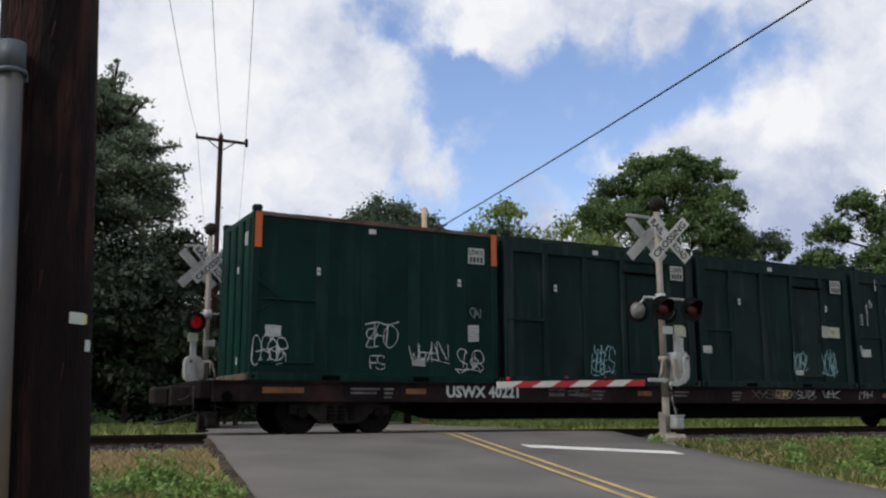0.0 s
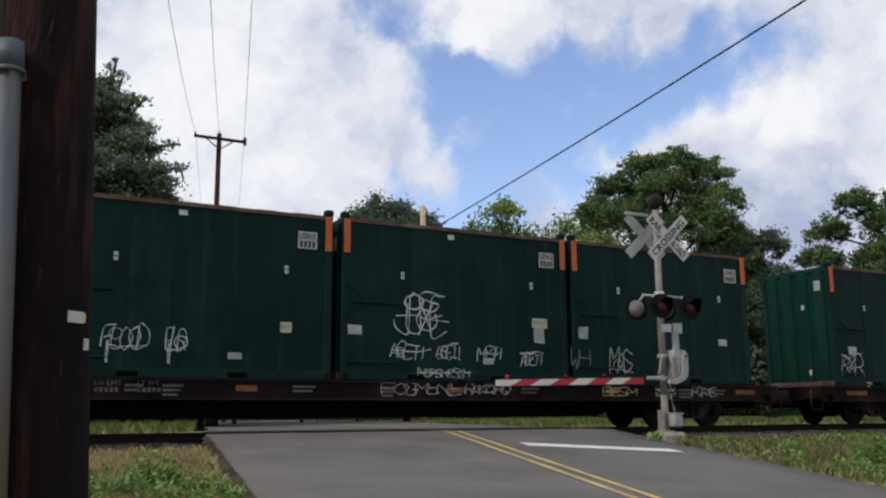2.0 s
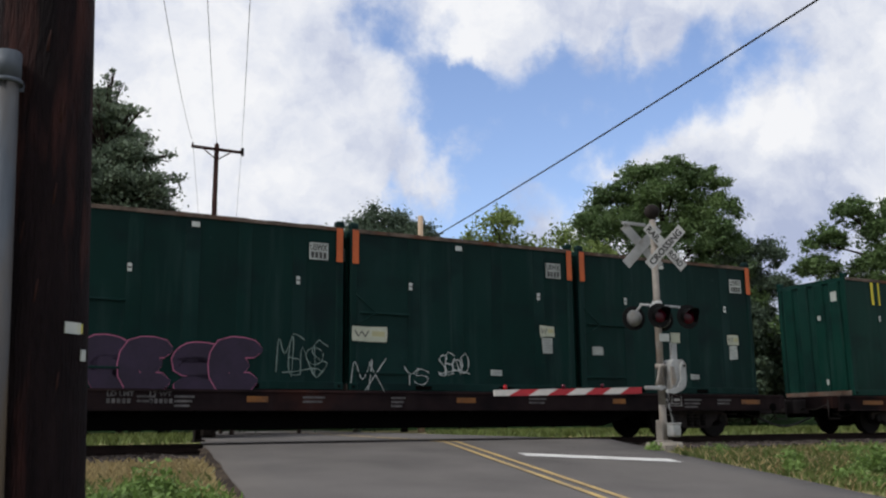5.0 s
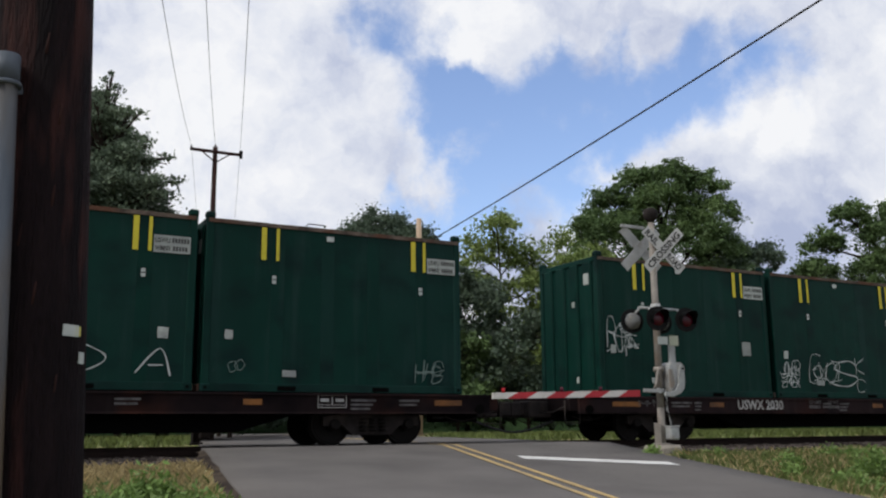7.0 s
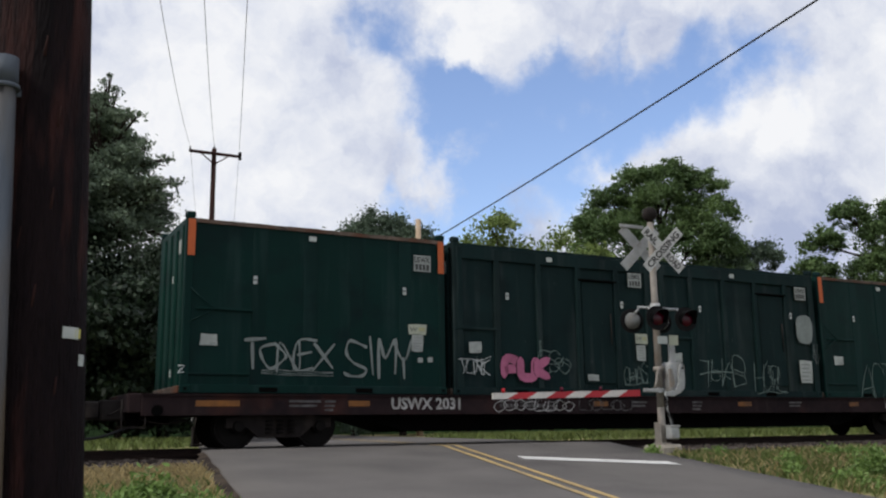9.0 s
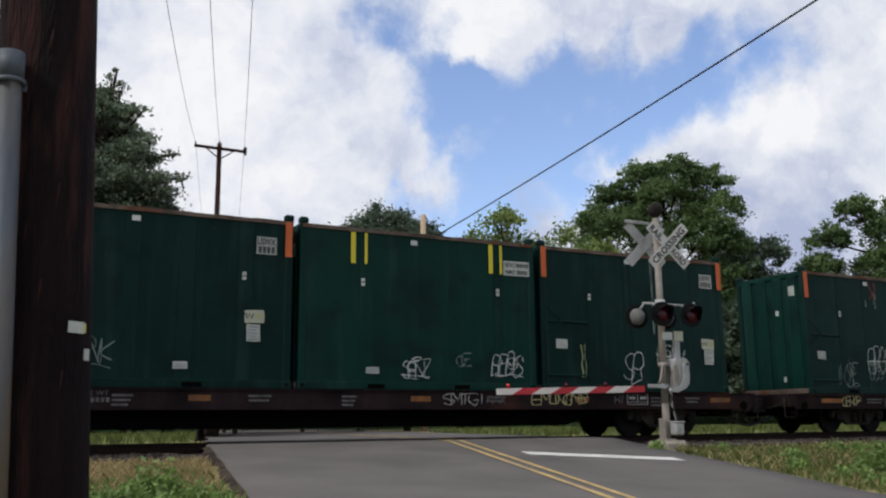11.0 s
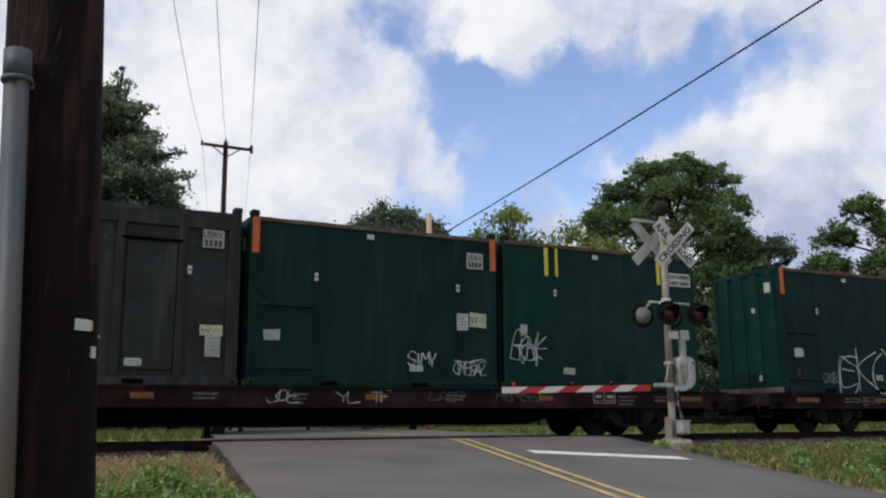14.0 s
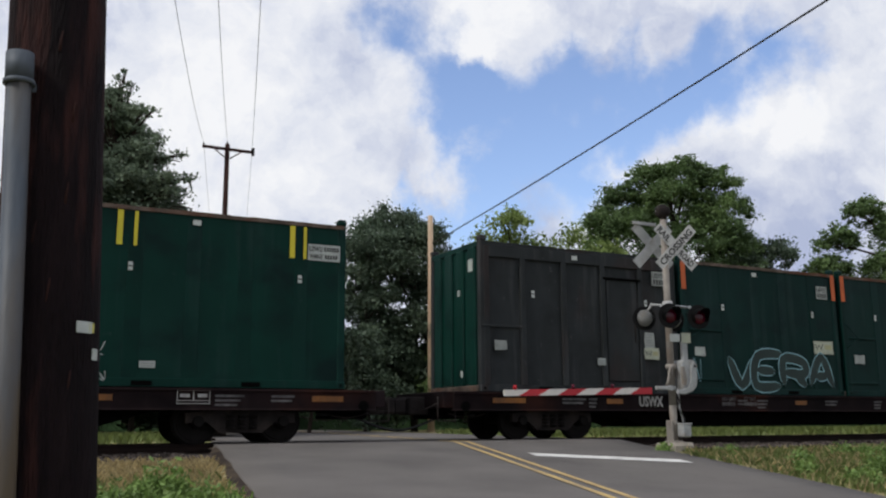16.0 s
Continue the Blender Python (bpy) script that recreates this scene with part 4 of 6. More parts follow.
def crossbuck(parent, x, y, z, face, words, Lh=0.64):
    m = Matrix.Translation((x, y, z)) @ Matrix.Rotation(radians(face), 4, "Z")
    Wh = 0.118
    for tilt, yy, back in ((-45, -0.006, False), (45, 0.006, True)):
        bm = bx(-Lh, Lh, -0.004, 0.004, -Wh, Wh, bevel=0.002)
        mm = m @ Matrix.Translation((0, yy, 0)) @ Matrix.Rotation(radians(tilt), 4, "Y")
        bm.transform(mm)
        b = part("blade", bm, "buck" if words else "silver", parent, "white crossbuck blade with black letters" if words else "grey back of a crossbuck blade")
        if words:
            if back:
                for txt, w, x0 in (("RAIL", 0.38, -0.58), ("ROAD", 0.42, 0.15)):
                    lettering("lettering", txt, 0.21, mm @ Matrix.Translation((x0, -0.0055, -0.075)), "ink", b, width=w)
            else:
                lettering("lettering", "CROSSING", 0.21, mm @ Matrix.Translation((-0.56, -0.0055, -0.075)), "ink", b, width=1.12)


def gate_arm(parent, tip, hub, lit):
    """Tapered striped arm from the hub to the tip, with small lamps on top."""
    a, b = Vector(hub), Vector(tip)
    d = (b - a).normalized()
    side = Vector((0, 0, 1)).cross(d).normalized()
    up = d.cross(side).normalized()
    if up.z < 0:
        up = -up
    L = (b - a).length
    arm = None
    n = 8
    for i in range(n):
        s0, s1 = L * i / n, L * (i + 1) / n
        bm = bmesh.new()
        vs = []
        for s, sl in ((s0, 0 if i == 0 else 1), (s1, 0 if i == n - 1 else 1)):
            h = 0.068 - 0.008 * s / L
            for k, u in ((-1, -1), (1, -1), (1, 1), (-1, 1)):
                vs.append(bm.verts.new(a + d * (s - sl * 0.13 * u) + side * 0.02 * k + up * h * u))
        for q in ((3, 2, 1, 0), (4, 5, 6, 7), (0, 1, 5, 4), (1, 2, 6, 5), (2, 3, 7, 6), (3, 0, 4, 7)):
            bm.faces.new([vs[j] for j in q])
        bmesh.ops.recalc_face_normals(bm, faces=bm.faces[:])
        ob = part("gate_arm" if arm is None else "stripe", bm, "gate_red" if i % 2 == 0 else "gate_white", arm or parent, "" if arm is None else ("red stripe" if i % 2 == 0 else "white stripe"))
        arm = arm or ob
    for k, s in enumerate((L * 0.93, L * 0.55, L * 0.28)):
        p = a + d * s + up * 0.06
        bm = tb(p, p + up * 0.09, 0.04, 0.035, n=10)
        part("gate_lamp", bm, "lens_lit" if k == lit else "lens", arm, "small red gate lamp")


def signal(x, y, z, height, lamps, bucks, arm, label, mechanism, sunk=0.0):
    """Crossing signal: concrete foot, junction base, mast, bell, crossbucks, flashers and gate."""
    s = empty("crossing_signal", label, "railroad signal", group="crossing signals")
    # a sunk signal gets a dark foot and lower mast: shade put into colour
    bm = bx(x - 0.33, x + 0.33, y - 0.32, y + 0.32, z - 0.4, z + 0.11 - sunk, bevel=0.06)
    for v in bm.verts:
        v.co += Vector((noise.noise(v.co * 3.1), noise.noise(v.co * 2.7), noise.noise(v.co * 4.3))) * 0.035
    part("foundation", bm, "concrete" if not sunk else "truck", s, "chipped concrete foot")
    bm = bx(x - 0.13, x - 0.09, y - 0.10, y + 0.10, z + 0.08, z + 0.58, bevel=0.008)
    box(bm, x - 0.15, x + 0.13, y - 0.14, y + 0.14, z + 0.08, z + 0.15, bevel=0.012)
    part("mast_base", bm, "mast" if not sunk else "truck", s)
    bm = bx(x + 0.02, x + 0.28, y - 0.26, y - 0.06, z + 0.22, z + 0.50, bevel=0.03)
    jb = part("junction_box", bm, "silver" if not sunk else "truck", s, "grey junction box at the foot of the mast")
    part("box_lid", bx(x + 0.01, x + 0.29, y - 0.27, y - 0.05, z + 0.485, z + 0.52, bevel=0.01), "silver" if not sunk else "truck", jb)
    part("mast", tb((x, y, z + 0.9), (x, y, z + height), 0.078, 0.068, n=16), "mast", s)
    part("mast_foot", tb((x, y, z + 0.1), (x, y, z + 0.9), 0.080, 0.078, n=16), "mast" if not sunk else "truck", s)
    bm = tb((x, y, z + height), (x, y, z + height + 0.08), 0.05, n=10)
    bmesh.ops.create_uvsphere(bm, u_segments=16, v_segments=10, radius=0.17, matrix=Matrix.Translation((x, y, z + height + 0.19)))
    part("bell", bm, "truck", s, "dark round bell")
    for b in bucks:
        crossbuck(s, *b)
    zl = lamps[0][2]
    bm = tb((min(l[0] for l in lamps) - 0.05, y, zl + 0.26), (max(l[0] for l in lamps) + 0.05, y, zl + 0.26), 0.028, n=8)
    tube(bm, (x, y, zl + 0.12), (x, y, zl + 0.36), 0.11, n=12)
    for l in lamps:
        tube(bm, (l[0], y, zl + 0.26), (l[0], l[1] + 0.03, zl + 0.05), 0.024, n=6)
    part("lamp_bar", bm, "silver", s)
    for l in lamps:
        lamp_head(s, *l)
    mz, side = mechanism
    # gate mechanism: rounded case beside the mast, a bent counterweight arm before it
    at = lambda u, d, w: Vector((x + side * u, y + d, z + mz + w))
    o = [(0.12, -0.14), (0.40, -0.13), (0.53, -0.02), (0.56, 0.16), (0.55, 0.46), (0.48, 0.56), (0.20, 0.56), (0.12, 0.48)]
    bm = prism([(x + side * u, z + mz + w) for u, w in o], y - 0.22, y + 0.10)
    bmesh.ops.bevel(bm, geom=bm.edges[:], offset=0.02, segments=2, affect="EDGES")
    c = part("gate_mechanism", bm, "silver", s, "grey gate mechanism case")
    part("hub_cap", tb(at(0.43, -0.27, 0.42), at(0.43, -0.21, 0.42), 0.075, 0.06, n=14), "silver", c)
    part("bolt_cap", tb(at(0.43, -0.29, 0.42), at(0.43, -0.26, 0.42), 0.03, n=10), "truck", c)
    bm = prism([(x + side * u, z + mz + w) for u, w in ((0.48, 0.44), (0.40, 0.50), (0.34, 0.40), (0.31, 0.10), (0.22, -0.04), (0.10, -0.08), (-0.06, -0.09), (-0.08, -0.17), (0.14, -0.19), (0.33, -0.12), (0.42, 0.06))], y - 0.28, y - 0.225)
    part("counterweight_arm", bm, "silver", c)
    bm = prism([(x + side * u, z + mz + w) for u, w in ((0.08, 0.40), (0.15, 0.40), (0.20, 0.12), (0.17, 0.0), (0.10, 0.0), (0.08, 0.12))], y - 0.27, y - 0.225)
    part("link_plate", bm, "mast", c)
    bm = pipe_path([at(-0.04, -0.14, 0.44), at(-0.15, -0.15, 0.38), at(-0.22, -0.15, 0.10), at(-0.26, -0.13, -0.02)], 0.026, 8)
    tube(bm, at(-0.10, -0.14, 0.40), at(-0.09, -0.14, 0.08), 0.02, n=8)
    part("gate_link", bm, "mast", c)
    bm = bx(*sorted((x + side * 0.0, x + side * -0.56)), y - 0.16, y - 0.10, z + mz - 0.10, z + mz - 0.02, bevel=0.012)
    tube(bm, at(-0.14, -0.17, -0.06), at(-0.14, -0.08, -0.06), 0.06, n=12)
    part("arm_bracket", bm, "silver", c)
    part("clamp", tb(at(0, 0, 0.36), at(0, 0, 0.46), 0.115, n=14), "mast", c)
    riser = part("riser", bx(*sorted((x + side * 0.26, x + side * 0.42)), y - 0.10, y - 0.03, z + mz + 0.55, z + mz + 0.96, bevel=0.01), "silver", s)
    part("sign_plate", bx(*sorted((x + side * 0.24, x + side * 0.50)), y - 0.125, y - 0.105, z + mz + 0.93, z + mz + 1.15, bevel=0.004), "pale_sticker", riser, "pale green-white plate")
    pts = [at(0.02, -0.12, -0.20), at(0.05, -0.16, -0.34), at(-0.02, -0.17, -0.46), at(0.08, -0.17, -0.58), at(0.16, -0.16, -0.70), at(0.19, -0.13, -0.80)]
    part("cable", pipe_path(smooth_line([tuple(q) for q in pts], per=4), 0.018, 8), "cable", s, "black cable to the junction box")
    part("conduit", pipe_path([at(0.10, -0.08, -0.14), at(0.11, -0.08, -0.5), at(0.16, -0.1, -0.62), at(0.17, -0.12, -0.78)], 0.024, 8), "silver", s)
    part("sign_plate", bx(x - 0.07, x + 0.20, y - 0.12, y - 0.10, z + 2.27, z + 2.44, bevel=0.003), "white", s, "small white plate")
    part("cross_arm", bx(x - 0.60, x + 0.06, y + 0.30, y + 0.36, z + 4.93, z + 5.0, bevel=0.008), "silver", s)
    tip, hub, lit = arm
    gate_arm(s, tip, hub, lit)
    return s


signal(13.57, -4.56, -0.15, 5.02,
       [(13.36, -4.86, 2.66, -12, "lens"), (14.18, -4.86, 2.67, -12, "lens"), (13.14, -4.26, 2.65, 165, "lens"), (13.96, -4.26, 2.66, 165, "lens")],
       [(13.74, -4.74, 4.23, -10, True), (13.54, -4.20, 4.33, 172, False)],
       ((9.26, -4.66, 0.965), (12.92, -4.66, 1.05), 0), "grey crossing signal with crossbuck, red flashers and lowered gate", (1.32, 1))
signal(5.53, 3.80, -0.10, 5.2,
       [(5.18, 3.5, 2.77, 4, "lens_lit"), (5.95, 3.5, 2.80, 4, "lens")],
       [(5.55, 3.66, 4.31, 8, True), (5.3, 4.1, 4.25, 185, False)],
       ((9.6, 3.8, 1.15), (6.05, 3.8, 1.21), 1), "grey crossing signal beyond the track with a lit red lamp", (1.45, -1), 0.24)


# ---- the train ----
PITCH, LONG, TALL, DECK = 6.25, 6.06, 3.64, 1.126
FACE = -1.329      # paint lies just proud of the side posts


def plate(parent, name, xf, zf, w, h, material="white", bars=0, label="", y=FACE):
    x, z = xf * LONG, zf * TALL
    p = part(name, bx(x - w / 2, x + w / 2, y - 0.004, y, z - h / 2, z + h / 2), material, parent, label)
    for i in range(bars):
        zz = z + h * (0.30 - 0.6 * i / max(1, bars - 1) if bars > 1 else 0)
        bm = bx(x - w * 0.40, x + w * (0.40 - 0.12 * (i % 2)), y - 0.007, y - 0.004, zz - h * 0.09, zz + h * 0.09)
        part("print", bm, "ink", p)
    return p


def cells(bm, x0, x1, z0, z1, n, y):
    """A row of dark blocks that stand for small code letters."""
    w = (x1 - x0) / n
    for i in range(n):
        box(bm, x0 + w * (i + 0.14), x0 + w * (i + 0.86), y - 0.003, y, z0, z1)
    return bm


def container(kind, paint, label):
    c = empty("waste_container", label, "container", "containers on the train")
    dark = kind == "dark"
    for s in (-1, 1):
        face = 1.265 if dark else 1.30
        bm = bx(0.08, LONG - 0.08, *sorted((s * face, s * (face - 0.03))), 0.14, TALL - 0.1)
        part("side_wall", bm, paint, c)
        posts = (0.03, 0.20, 0.40, 0.60, 0.80, 0.97) if dark else (0.26, 0.45, 0.63, 0.83)
        for f in posts:
            w = 0.075 if dark else 0.15
            pr = 0.040 if dark else 0.009 if kind == "orange" else 0.004
            x = f * LONG
            bm = bx(x - w, x + w, *sorted((s * face, s * (1.30 + pr))), 0.16, TALL - 0.12, bevel=0.003 if not dark else 0.012)
            part("side_post", bm, paint, c)
        if dark:
            part("top_rail", bx(0.1, LONG - 0.1, *sorted((s * face, s * 1.336)), TALL - 0.40, TALL - 0.11, bevel=0.012), paint, c)
        bm = bx(0.1, LONG - 0.1, *sorted((s * 1.20, s * 1.325)), 0.0, 0.17, bevel=0.008)
        sill = part("bottom_sill", bm, paint, c)
        for f in (0.30, 0.66):
            part("fork_pocket", bx(f * LONG - 0.2, f * LONG + 0.2, *sorted((s * 1.24, s * 1.332)), 0.025, 0.12), "under", sill, "dark fork pocket")
        bm = bmesh.new()
        # rim with dents and hangers
        k = 14
        for i in range(k):
            x0, x1 = 0.05 + (LONG - 0.1) * i / k, 0.05 + (LONG - 0.1) * (i + 1) / k
            dz = 0.018 * noise.noise(Vector((i * 1.3, s, len(label))))
            box(bm, x0, x1, *sorted((s * 1.22, s * 1.335)), TALL - 0.11 + dz * 0.3, TALL - 0.025 + dz)
        part("top_rim", bm, "rust_rim" if kind != "dark" else paint, c, "rusty top rim" if not dark else "")
    for x, s in ((0.0, -1), (LONG, 1)):
        bm = bx(*sorted((x - s * 0.04, x - s * 0.09)), -1.25, 1.25, 0.1, TALL - 0.15)
        # ends lighter than darker sides: the sun on them is put into the colour
        tone = "green_new_and_lit" if not dark or paint == "grey_old" else paint
        e = part("end_wall", bm, tone, c, "green end wall" if tone != paint else "")
        for y in (-0.90, -0.30, 0.30, 0.90):
            bm = bx(*sorted((x - s * 0.06, x + s * 0.02)), y - 0.19, y + 0.19, 0.10, TALL - 0.12, bevel=0.035)
            part("end_rib", bm, tone, e)
        bm = bx(*sorted((x - s * 0.10, x + s * 0.01)), -1.2, 1.2, TALL - 0.16, TALL - 0.02, bevel=0.015)
        part("top_rim", bm, tone, c)
        bm = bx(*sorted((x - s * 0.10, x + s * 0.05)), -1.24, 1.24, 0.0, 0.15, bevel=0.015)
        part("end_sill", bm, "rust_rim", c)
        for y in (-1.245, 1.245):
            bm = bx(*sorted((x, x - s * 0.17)), y - 0.08, y + 0.08, 0, TALL, bevel=0.02)
            box(bm, *sorted((x + s * 0.012, x - s * 0.19)), y - 0.092, y + 0.092, TALL - 0.02, TALL + 0.12, bevel=0.03)
            part("corner_post", bm, paint, c)
    bm = bmesh.new()
    n = 16
    rows = []
    for i in range(n + 1):
        x = 0.08 + (LONG - 0.16) * i / n
        rows.append([bm.verts.new((x, -1.22 + 2.44 * j / 8, TALL - 0.09 + 0.05 * noise.noise(Vector((i * 0.7, j * 0.7, 3))) + 0.08 * math.sin(math.pi * j / 8))) for j in range(9)])
    for a, b in zip(rows, rows[1:]):
        for j in range(8):
            bm.faces.new((a[j], b[j], b[j + 1], a[j + 1]))
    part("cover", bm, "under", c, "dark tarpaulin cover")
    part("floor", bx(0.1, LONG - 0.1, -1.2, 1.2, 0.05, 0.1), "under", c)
    # plates that all of them carry
    for f, g, w, h in ((0.245, 0.655, 0.085, 0.17), (0.825, 0.645, 0.085, 0.17), (0.455, 0.93, 0.17, 0.11)):
        plate(c, "small_plate", f, g, w, h, bars=1 if h > w else 0, y=-1.3475 if dark else FACE)
    # corner castings with their slots, and the welded lip under the rim
    for x in (0.09, LONG - 0.09):
        part("corner_casting", bx(x - 0.1, x + 0.1, -1.345, -1.2, 0.0, 0.16, bevel=0.012), paint, c)
        part("slot", bx(x - 0.03, x + 0.03, -1.349, -1.33, 0.05, 0.11), "under", c, "dark casting slot")
    if kind == "striped":
        for f in (0.205, 0.256, 0.795, 0.842):
            w = 0.056 if f in (0.205, 0.795) else 0.034
            part("yellow_stripe", bx(f * LONG - w, f * LONG + w, FACE - 0.004, FACE, TALL * 0.77, TALL * 0.965), "yellow", c, "yellow reflective stripe")
        x, z = 0.855 * LONG, TALL * 0.815
        p = plate(c, "code_plate", 0.915, 0.815, 0.74, 0.36, "sticker", label="white plate with two lines of black code")
        lettering("lettering", "USWU", 0.15, Matrix.Translation((x + 0.02, FACE - 0.0055, z + 0.025)), "ink", p, depth=0.001, width=0.30)
        lettering("lettering", "WMNY", 0.15, Matrix.Translation((x + 0.02, FACE - 0.0055, z - 0.145)), "ink", p, depth=0.001, width=0.32)
        bm = cells(bmesh.new(), x + 0.35, x + 0.71, z + 0.03, z + 0.13, 6, FACE - 0.004)
        cells(bm, x + 0.37, x + 0.68, z - 0.14, z - 0.04, 5, FACE - 0.004)
        tagged(part("print", bm, "ink", p), kind="stuff")
        part("grab_iron", pipe_path([Vector(q) for q in ((2.2, -1.27, TALL), (2.25, -1.27, TALL + 0.06), (2.6, -1.27, TALL + 0.06), (2.65, -1.27, TALL))], 0.012), "truck", c)
    else:
        if not dark:
            for f in (0.018, 0.982):
                part("orange_stripe", bx(f * LONG - 0.075, f * LONG + 0.075, -1.347, -1.338, TALL * 0.775, TALL * 0.985), "orange", c, "orange corner stripe")
            bm = pipe_path([Vector(q) for q in ((0.12, -1.335, 2.15), (0.62, -1.345, 1.72), (1.35, -1.335, 1.70))], 0.011)
            tube(bm, (0.1, -1.335, 1.42), (0.62, -1.345, 1.72), 0.011, n=6)
            part("door_rod", bm, "green", c, "latch rods")
            part("hinge_ledge", bx(0.25, 1.45, -1.345, -1.30, 1.70, 1.75, bevel=0.01), "green", c)
            part("hinge_ledge", bx(0.15, 1.40, -1.345, -1.30, 0.36, 0.41, bevel=0.01), "green", c)
        else:
            bm = bx(0.62 * LONG, 0.785 * LONG, -1.305, -1.265, 0.30, TALL * 0.80, bevel=0.015)
            d = part("side_door", bm, paint, c, "flush side door")
            part("door_header", bx(0.60 * LONG, 0.80 * LONG, -1.37, -1.27, TALL * 0.80, TALL * 0.80 + 0.05, bevel=0.01), "under", d, "dark door header")
            part("handle", tb((0.765 * LONG, -1.33, 1.3), (0.765 * LONG, -1.33, 2.1), 0.014, n=8), "truck", d)
            part("belt_rail", bx(0.05, 0.2 * LONG, -1.345, -1.30, TALL * 0.42, TALL * 0.42 + 0.06, bevel=0.01), paint, c)
        # marking: a line of letters over a line of code blocks
        x, z, y = 0.865 * LONG, TALL * 0.835, -1.3475 if dark else FACE
        p = plate(c, "code_plate", 0.9015, 0.832, 0.44, 0.38, "sticker", label="white plate with black marking", y=y)
        lettering("lettering", "USWX", 0.19, Matrix.Translation((x + 0.02, y - 0.0055, z + 0.01)), "ink", p, depth=0.001, width=0.40)
        tagged(part("print", cells(bmesh.new(), x + 0.03, x + 0.41, z - 0.17, z - 0.03, 4, y - 0.004), "ink", p), kind="stuff")
    # plates on the end
    for y, z, w, h in ((-0.90, 0.84, 0.22, 0.30), (-0.30, 0.67, 0.12, 0.15), (-0.42, 0.12, 0.10, 0.16)):
        part("end_plate", bx(-0.030, -0.0205, y - w / 2, y + w / 2, TALL * z - h / 2, TALL * z + h / 2), "sticker", c)
    return c


# ---- spray paint ----
def ribbon(bm, line, w, y):
    L = []
    for i, (x, z) in enumerate(line):
        a, b = line[max(0, i - 1)], line[min(len(line) - 1, i + 1)]
        dx, dz = b[0] - a[0], b[1] - a[1]
        k = math.hypot(dx, dz) or 1
        ww = w * (0.75 + 0.25 * math.sin(i * 0.9))
        L.append((bm.verts.new((x - dz / k * ww, y, z + dx / k * ww)), bm.verts.new((x + dz / k * ww, y, z - dx / k * ww))))
    for p, q in zip(L, L[1:]):
        bm.faces.new((p[0], p[1], q[1], q[0]))


# single-stroke letters on a grid five wide and seven high; "|" lifts the can
LETTERS = {"A": "00 26 40|12 32", "B": "00 06 36 44 33 03|33 41 30 00", "C": "45 36 16 04 02 10 30 41", "D": "00 06 26 44 42 20 00", "E": "46 06 00 40|03 33", "F": "46 06 00|03 33",
           "G": "45 36 16 04 02 10 30 42 22", "H": "06 00|46 40|03 43", "I": "26 20", "J": "46 41 30 10 02", "K": "06 00|46 03 40", "L": "06 00 40", "M": "00 06 23 46 40", "N": "00 06 40 46",
           "O": "26 04 02 20 42 44 26", "P": "00 06 36 44 33 03", "Q": "26 04 02 20 42 44 26|22 40", "R": "00 06 36 44 33 03|23 40", "S": "45 36 16 04 23 42 30 10 01", "T": "06 46|26 20",
           "U": "06 01 20 41 46", "V": "06 20 46", "W": "06 10 23 30 46", "X": "06 40|46 00", "Y": "06 23 46|23 20", "Z": "06 46 00 40", " ": ""}


def strokes(r, text, x, z, w, h, jostle=0.10, over=1.28):
    """The lines of a word that fills the box, slanted and jostled like handwriting."""
    cw = w / len(text)
    slant = r.uniform(0.0, 0.18)
    out = []
    for i, ch in enumerate(text):
        k, dz, hh = r.uniform(0.82, 1.02) * over, r.uniform(-0.05, 0.07) * h, h * r.uniform(0.85, 1.05)
        for line in LETTERS[ch].split("|"):
            pts = [(int(q[0]) / 4, int(q[1]) / 6) for q in line.split()]
            if len(pts) > 1:
                out.append([(x + cw * i + cw * k * (u + r.uniform(-jostle, jostle)) + slant * hh * (v - 0.5), z + dz + hh * (v + r.uniform(-jostle, jostle))) for u, v in pts])
    return out


def surface(c, j):
    """The plane in which paint and stickers lie: the old ribbed boxes have prouder posts."""
    return -1.3475 if FLEET[c][2][j] in "de" else FACE


def scrawl(c, j, text, x, z, w, h, color, thick=0.0125):
    """A quick word in one line width, with an overspray flourish under some."""
    r = random.Random("%d %d %s %.2f" % (c, j, text, x))
    bm = bmesh.new()
    y = surface(c, j)
    lines = strokes(r, text, x, z, w * 0.95, h)
    if len(text) > 2 and thick < 0.02:
        # a swash through or under the word
        v = r.choice((-0.06, 0.08, 0.5, 1.02))
        lines.append([(x + w * r.uniform(-0.08, 0.1), z + h * (v + r.uniform(-0.1, 0.1))), (x + w * r.uniform(0.3, 0.5), z + h * (v + r.uniform(-0.15, 0.1))), (x + w * r.uniform(0.6, 0.8), z + h * (v + r.uniform(-0.1, 0.15))), (x + w * r.uniform(0.9, 1.1), z + h * (v + r.uniform(-0.2, 0.2)))])
        a, cu, cv, q = r.uniform(0, 6), r.uniform(0.2, 0.8), r.uniform(0.3, 0.8), r.uniform(0.18, 0.3)
        lines.append([(x + w * cu + h * q * 1.1 * math.cos(a + m), z + h * cv + h * q * math.sin(a + m)) for m in range(7)])
    for k, line in enumerate(lines):
        ribbon(bm, smooth_line(line), thick * r.uniform(0.75, 1.15), y - 0.0007 * (k % 4))
    tagged(part("graffiti", bm, "spray_" + color, FLEET[c][1][j], "%s sprayed scrawl" % color), kind="stuff")


